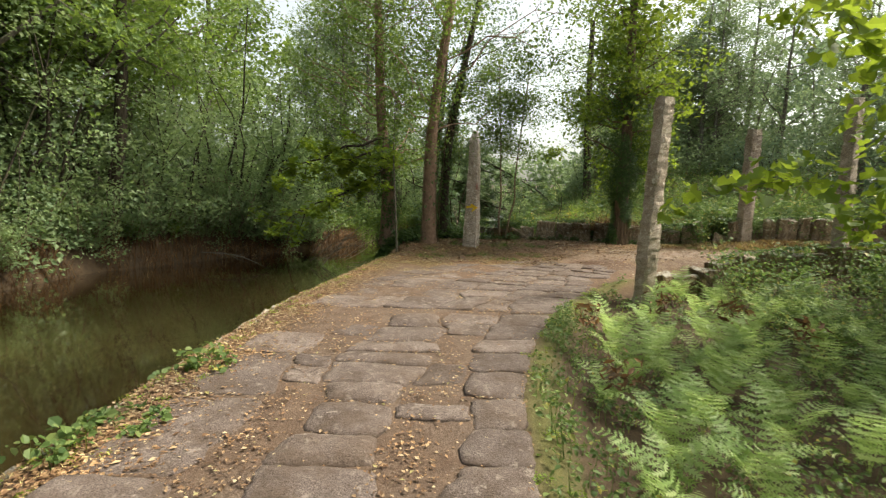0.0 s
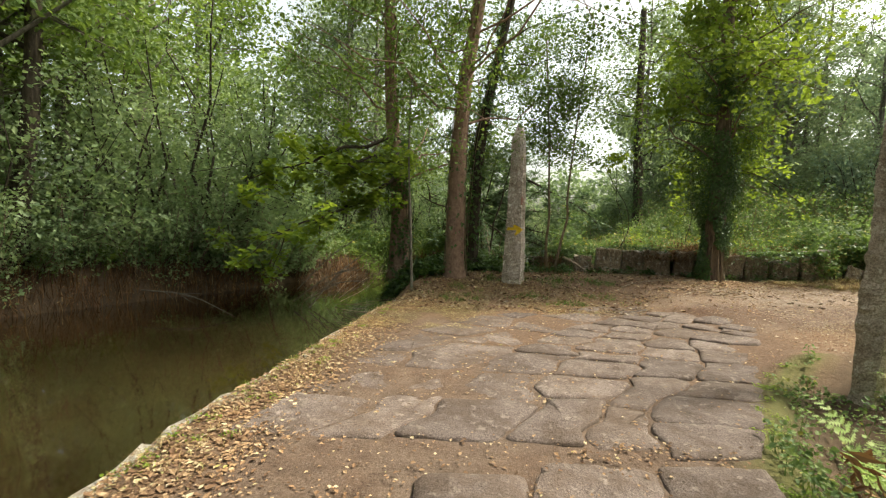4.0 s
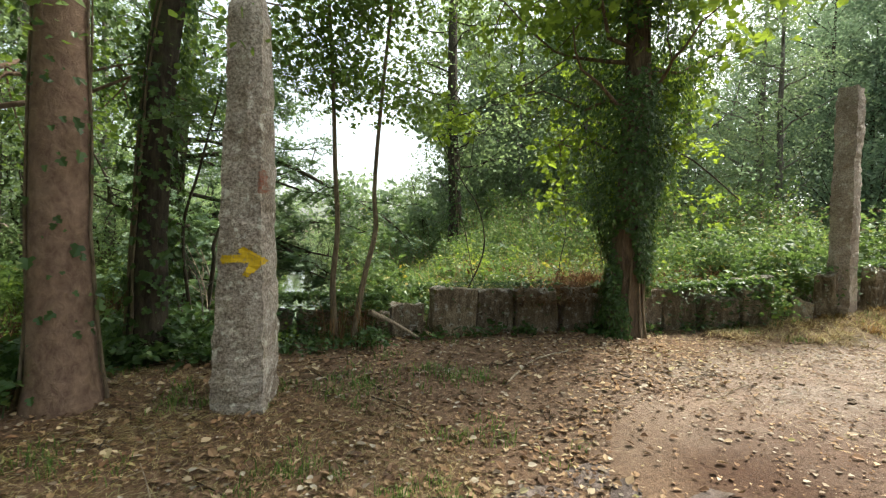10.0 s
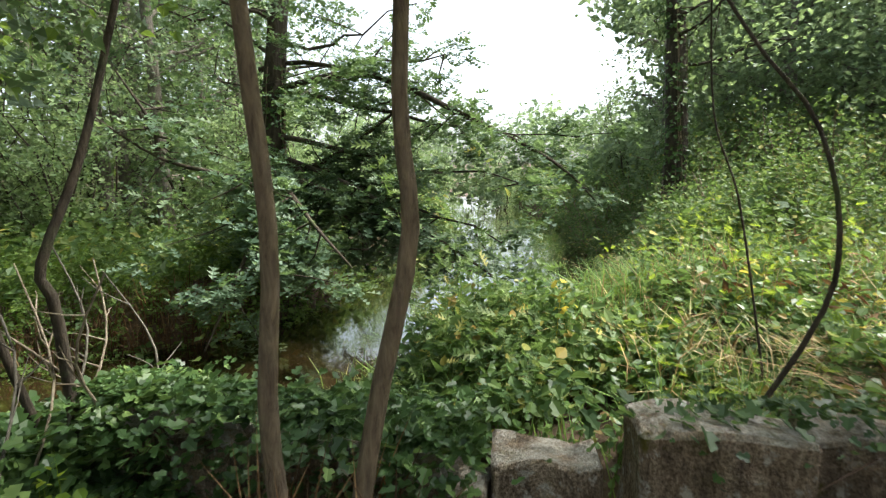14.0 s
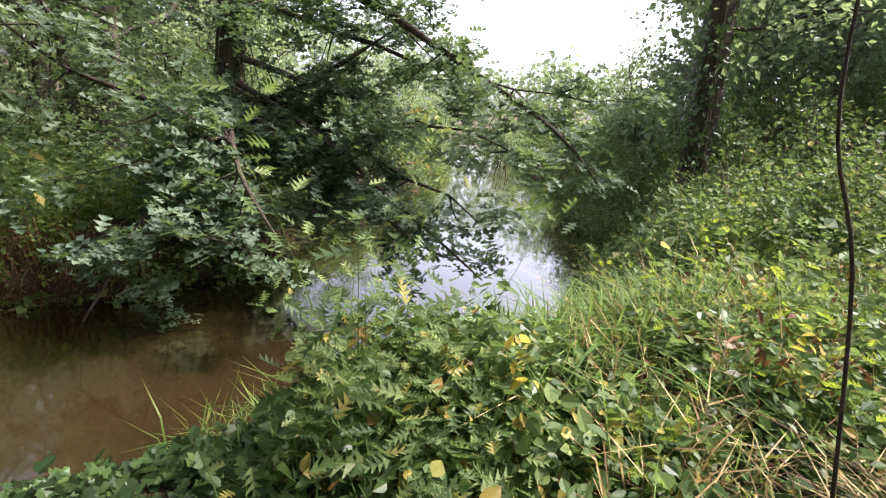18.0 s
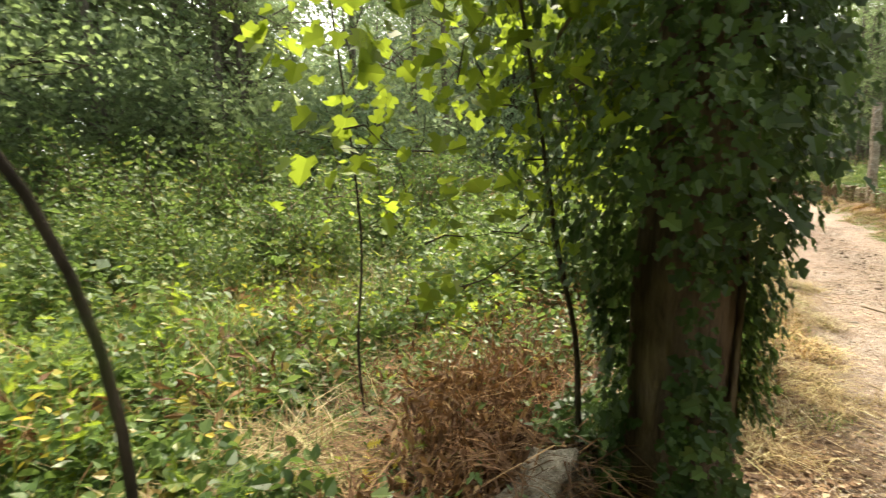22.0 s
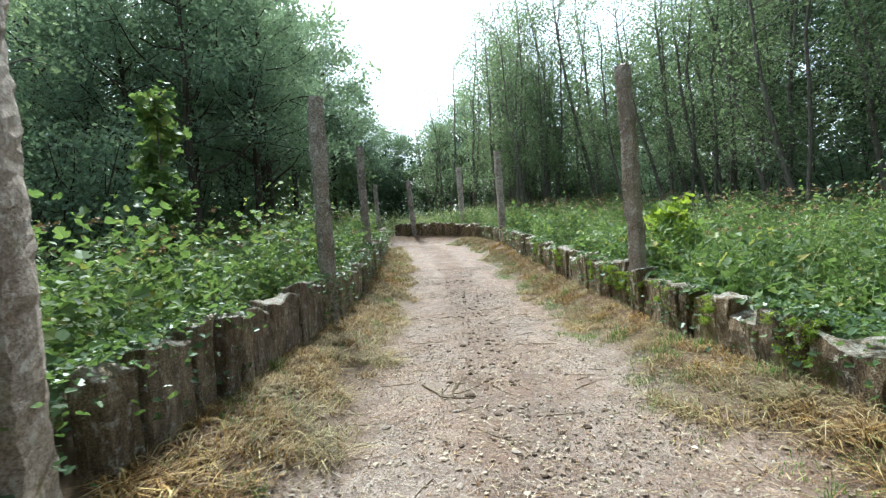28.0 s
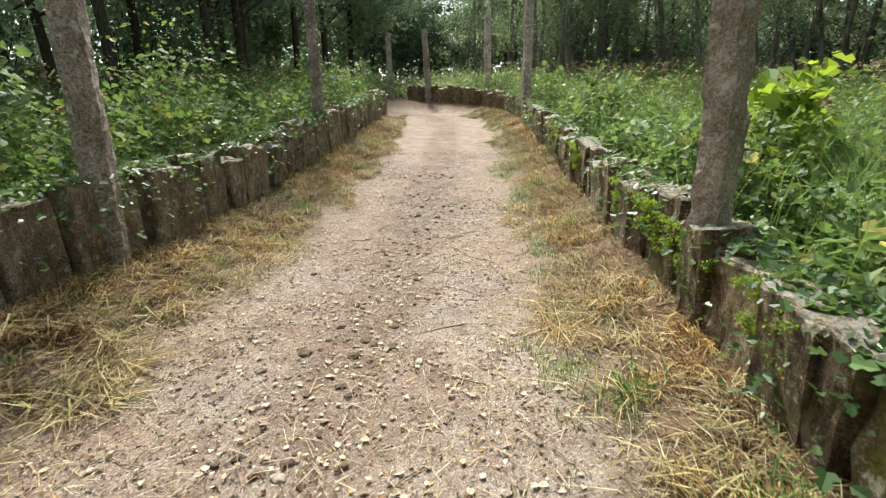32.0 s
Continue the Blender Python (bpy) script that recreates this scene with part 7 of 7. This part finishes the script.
CLOD, _n, _l, _b = material("dark_clod", 0.95)
_l.new(ramp(_n, _l, noise_node(_n, _l, 40, 6, 0.7, world_pos(_n)), [(0.35, (0.045, 0.03, 0.02)), (0.65, (0.13, 0.09, 0.06))]), _b.inputs["Base Color"])
PEBBLE, _n, _l, _b = material("pale_pebble", 0.9)
_l.new(ramp(_n, _l, noise_node(_n, _l, 30, 6, 0.7, world_pos(_n)), [(0.35, (0.18, 0.14, 0.11)), (0.65, (0.38, 0.33, 0.28))]), _b.inputs["Base Color"])


def pebble_mesh(seed, mat):
    bm = bmesh.new()
    bmesh.ops.create_icosphere(bm, subdivisions=2, radius=0.5)
    for v in bm.verts:
        p = v.co * 1.7 + Vector((seed * 7.1, 0, 0))
        v.co *= 1 + 0.5 * noise.noise(p) + 0.2 * noise.noise(p * 3)
        v.co.z *= 0.6
    me = bpy.data.meshes.new("clod")
    bm.to_mesh(me)
    bm.free()
    return with_material(me, mat)


clods = [pebble_mesh(k, CLOD) for k in range(5)]
pale = [pebble_mesh(k + 9, PEBBLE) for k in range(5)]
spots = [(6.74, 8.76), (6.4, 8.78), (5.73, 9.06), (7.66, 8.62), (8.62, 8.96), (13.36, 8.12), (11.29, 8.13), (11.34, 8.44), (11.38, 7.92), (9.98, 7.83), (9.91, 8.48), (9.55, 8.71), (6.5, 8.6), (6.9, 8.85), (7.5, 8.75), (7.2, 8.5)]
for k in range(230):
    x = 4.5 + 13 * gs.random()
    spots.append((x, np.interp(x, [4, 9, 14, 18], [9.3, 8.5, 7.85, 7.4]) + 0.24 * gs.normal()))
for k, (x, y) in enumerate(spots):
    s = 0.035 + 0.05 * gs.random() if k < 16 else 0.02 + 0.035 * gs.random()
    ob = thing("clod", "dark clod of earth and dung on the track", "clod", (x, y, gz(x, y) + s * 0.12), clods[k % 5], "clods along the middle of the track", rz=360 * gs.random())
    ob.scale = (s * 1.3, s, s)
for k in range(90):
    x = 4.2 + 12 * gs.random()
    lo, hi = right_wall_y(x) + 0.7, left_wall_y(x) - 0.7
    y, s = lo + (hi - lo) * gs.random(), 0.02 + 0.03 * gs.random()
    ob = thing("pebble", "small pale stone half sunk in the track", "stone", (x, y, gz(x, y) + s * 0.1), pale[k % 5], "pale stones on the track", rz=360 * gs.random())
    ob.scale = (s * 1.4, s, s)


def gravel():
    """Fine grit on the track: small three-sided chips."""
    gen = np.random.default_rng(4)
    p = scatter(90000, 3.0, 19, 5.4, 11.2, gen, lambda x, y: (to_line(x, y, ROAD)[0] < 2.0) & (gen.random(len(x)) < 0.3 + 0.7 * smooth01(x, 5, 8)))
    n = len(p)
    s = (0.0045 + 0.018 * gen.random(n) ** 4) * (0.55 + 0.45 * smooth01(p[:, 0], 4.5, 7))
    a = gen.random(n) * 6.28
    v = np.stack([p + np.c_[np.cos(a + o) * s, np.sin(a + o) * s, -0.003 * np.ones(n)] for o in (0, 2.1, 4.2)] + [p + np.c_[0.3 * s * gen.normal(size=n), 0.3 * s * gen.normal(size=n), s * 0.45]], 1)
    f = np.array([(0, 1, 3), (1, 2, 3), (2, 0, 3)])[None] + (np.arange(n) * 4)[:, None, None]
    return stuff("gravel", "fine grit and chips of stone on the track", "gravel", (v.reshape(-1, 3), f.reshape(-1, 3)), GRIT)


gravel()

# ---- the paved causeway ----
def slab(poly, gen, dome, tip):
    """A worn paving stone: its outline in rings, rounded down at the edges, hollowed and uneven on top."""
    c = poly.mean(0)
    n = len(poly)
    rings = [(1.01, -0.14), (1.0, -0.03), (0.988, -0.006), (0.955, 0.004), (0.86, 0.009 + dome * 0.35), (0.68, 0.012 + dome * 0.7), (0.42, 0.014 + dome * 0.94), (0.2, 0.015 + dome)]
    v, s = [], gen.random() * 90
    for k, z in rings:
        for q in poly:
            p = c + (q - c) * k
            v.append((p[0] - c[0], p[1] - c[1], z + tip * (p[1] - c[1]) + 0.020 * noise.noise((p[0] * 2.7, p[1] * 2.7, s)) + 0.010 * noise.noise((p[0] * 9, p[1] * 9, s)) + 0.004 * noise.noise((p[0] * 27, p[1] * 27, s))))
    v.append((0, 0, 0.015 + dome))
    f4 = [(r * n + i, r * n + (i + 1) % n, (r + 1) * n + (i + 1) % n, (r + 1) * n + i) for r in range(len(rings) - 1) for i in range(n)]
    top = (len(rings) - 1) * n
    f3 = [(top + i, top + (i + 1) % n, len(v) - 1) for i in range(n)]
    return mesh_from("slab", np.array(v), [np.array(f4), np.array(f3)], PAVING, True), c


def build_paving():
    gen = np.random.default_rng(12)
    root = tagged(new("pavement"), "worn uneven paving of large grey-brown granite slabs", "pavement", kind="structure")

    def at(s, t):
        """Plan position: s along, t from the edge over the water (0) to the inner edge (1)."""
        a1, b1 = np.array([kerb_x(s) + 0.3, s]), np.array([right_edge(s), s])
        k = max(0.0, (s - 4) / 7.2)
        a2 = np.array([np.interp(k, [0, 0.4, 0.65, 0.88, 1], [-2.63, -1.75, -0.6, 1.3, 2.2]), np.interp(k, [0, 0.4, 0.65, 0.88, 1], [4.0, 6.9, 8.35, 9.25, 9.5])])
        b2 = np.array([np.interp(k, [0, 0.35, 1], [0.95, 2.1, 3.3]), np.interp(k, [0, 0.35, 1], [4.0, 5.85, 8.0])])
        m = float(smooth01(s, 3.4, 4.6))
        a, b = a1 + (a2 - a1) * m, b1 + (b2 - b1) * m
        return a + (b - a) * t

    def joint(k, s, lanes):
        """A joint line between two lanes of stones, wandering along the way."""
        return lanes[k] + (0.0 if k in (0, len(lanes) - 1) else 0.07 * noise.noise((s * 0.7, k * 7.3, 1.0)) + 0.035 * noise.noise((s * 2.3, k * 3.1, 4.0)))

    # along the water: broad sunken slabs, a worn rut of earth, a line of humped stones, earth, then cross slabs
    straight = [0.03, 0.30, 0.425, 0.66, 0.80, 1.0]
    bend = [0.0, 0.17, 0.34, 0.51, 0.67, 0.83, 1.0]
    for lanes, first, last in ((straight, -6.0, 3.9), (bend, 3.95, 11.3)):
        for k in range(len(lanes) - 1):
            on_bend = lanes is bend
            s = first + 0.3 * gen.random()
            while s < last - 0.15:
                if on_bend:
                    n, dome, share = 0.45 + 0.6 * gen.random(), 0.002 + 0.008 * gen.random(), 1.0
                elif k == 0:
                    n, dome, share = 0.6 + 0.6 * gen.random(), 0.004 + 0.008 * gen.random(), 0.92
                elif k == 2:
                    n, dome, share = 0.32 + 0.4 * gen.random(), 0.012 + 0.045 * gen.random() ** 2, 0.94
                elif k == 4:
                    n, dome, share = 0.34 + 0.34 * gen.random(), 0.003 + 0.01 * gen.random(), 1.0
                else:
                    n, dome, share = 0.25 + 0.35 * gen.random(), 0.004, (0.4, 0.6)[k == 3]
                n = min(n, last - s)
                if gen.random() < share:
                    gap = 0.004 + 0.010 * gen.random() ** 2
                    wide = np.linalg.norm(at(s + n / 2, 1) - at(s + n / 2, 0))
                    sk = gen.normal(size=4).clip(-1.6, 1.6) * 0.05
                    e = gap / wide
                    poly = []
                    m = 9
                    for side in range(4):              # round the stone, its corners eased
                        for q in range(m):
                            u = (q + 0.5) / m
                            ease = 0.03 * max(0.0, 1 - min(u, 1 - u) / 0.16) ** 2
                            if side == 0:
                                ss, tt = s + gap + ease + sk[0] * (u - 0.5), (1 - u) * (joint(k, s, lanes) + e) + u * (joint(k + 1, s, lanes) - e)
                            elif side == 1:
                                ss = s + gap + sk[0] * 0.5 * (1 - u) + sk[1] * 0.5 * u + (n - 2 * gap) * u
                                tt = joint(k + 1, ss, lanes) - e - ease / wide
                            elif side == 2:
                                ss, tt = s + n - gap - ease + sk[1] * (0.5 - u), u * (joint(k, s + n, lanes) + e) + (1 - u) * (joint(k + 1, s + n, lanes) - e)
                            else:
                                ss = s + n - gap - sk[1] * 0.5 * (1 - u) - sk[0] * 0.5 * u - (n - 2 * gap) * u
                                tt = joint(k, ss, lanes) + e + ease / wide
                            poly.append(at(ss, tt) + gen.normal(size=2) * 0.006)
                    poly = np.array(poly)
                    area = 0.5 * (poly[:, 0] @ np.roll(poly[:, 1], -1) - poly[:, 1] @ np.roll(poly[:, 0], -1))
                    if abs(area) > (0.1 if on_bend else 0.03):
                        if area < 0:
                            poly = poly[::-1]
                        me, c = slab(poly, gen, dome, gen.normal() * 0.022)
                        ob = child("slab", me, root)
                        low = (-0.018 if k < 2 else 0.0) if on_bend else (-0.008 if k < 2 else 0.0)
                        ob.matrix_world = pose(c[0], c[1], gz(c[0], c[1]) + (0.006 if on_bend else 0.011) + low + 0.005 * gen.normal(), gen.normal() * 0.45, gen.normal() * 0.45, 0)
                s += n
    return root


build_paving()


def build_kerb():
    """Long stones that hold the causeway over the water."""
    gen = np.random.default_rng(14)
    root = tagged(new("kerb"), "row of old stones edging the causeway over the water", "kerb", kind="structure")
    y = -8.0
    while y < 9.6:
        n = 0.6 + 0.6 * gen.random()
        x = kerb_x(y + n / 2) + 0.13
        ang = math.degrees(math.atan2(n, kerb_x(y + n) - kerb_x(y)))
        ob = child("stone", with_material(rough_block(n - 0.02, 0.34, 1.0, gen, 2, 0.03), WALL_STONE_MOSSY), root)
        ob.matrix_world = pose(x, y + n / 2, -1.06 + 0.012 * gen.normal(), gen.normal(), gen.normal(), ang)
        y += n
    return root


build_kerb()
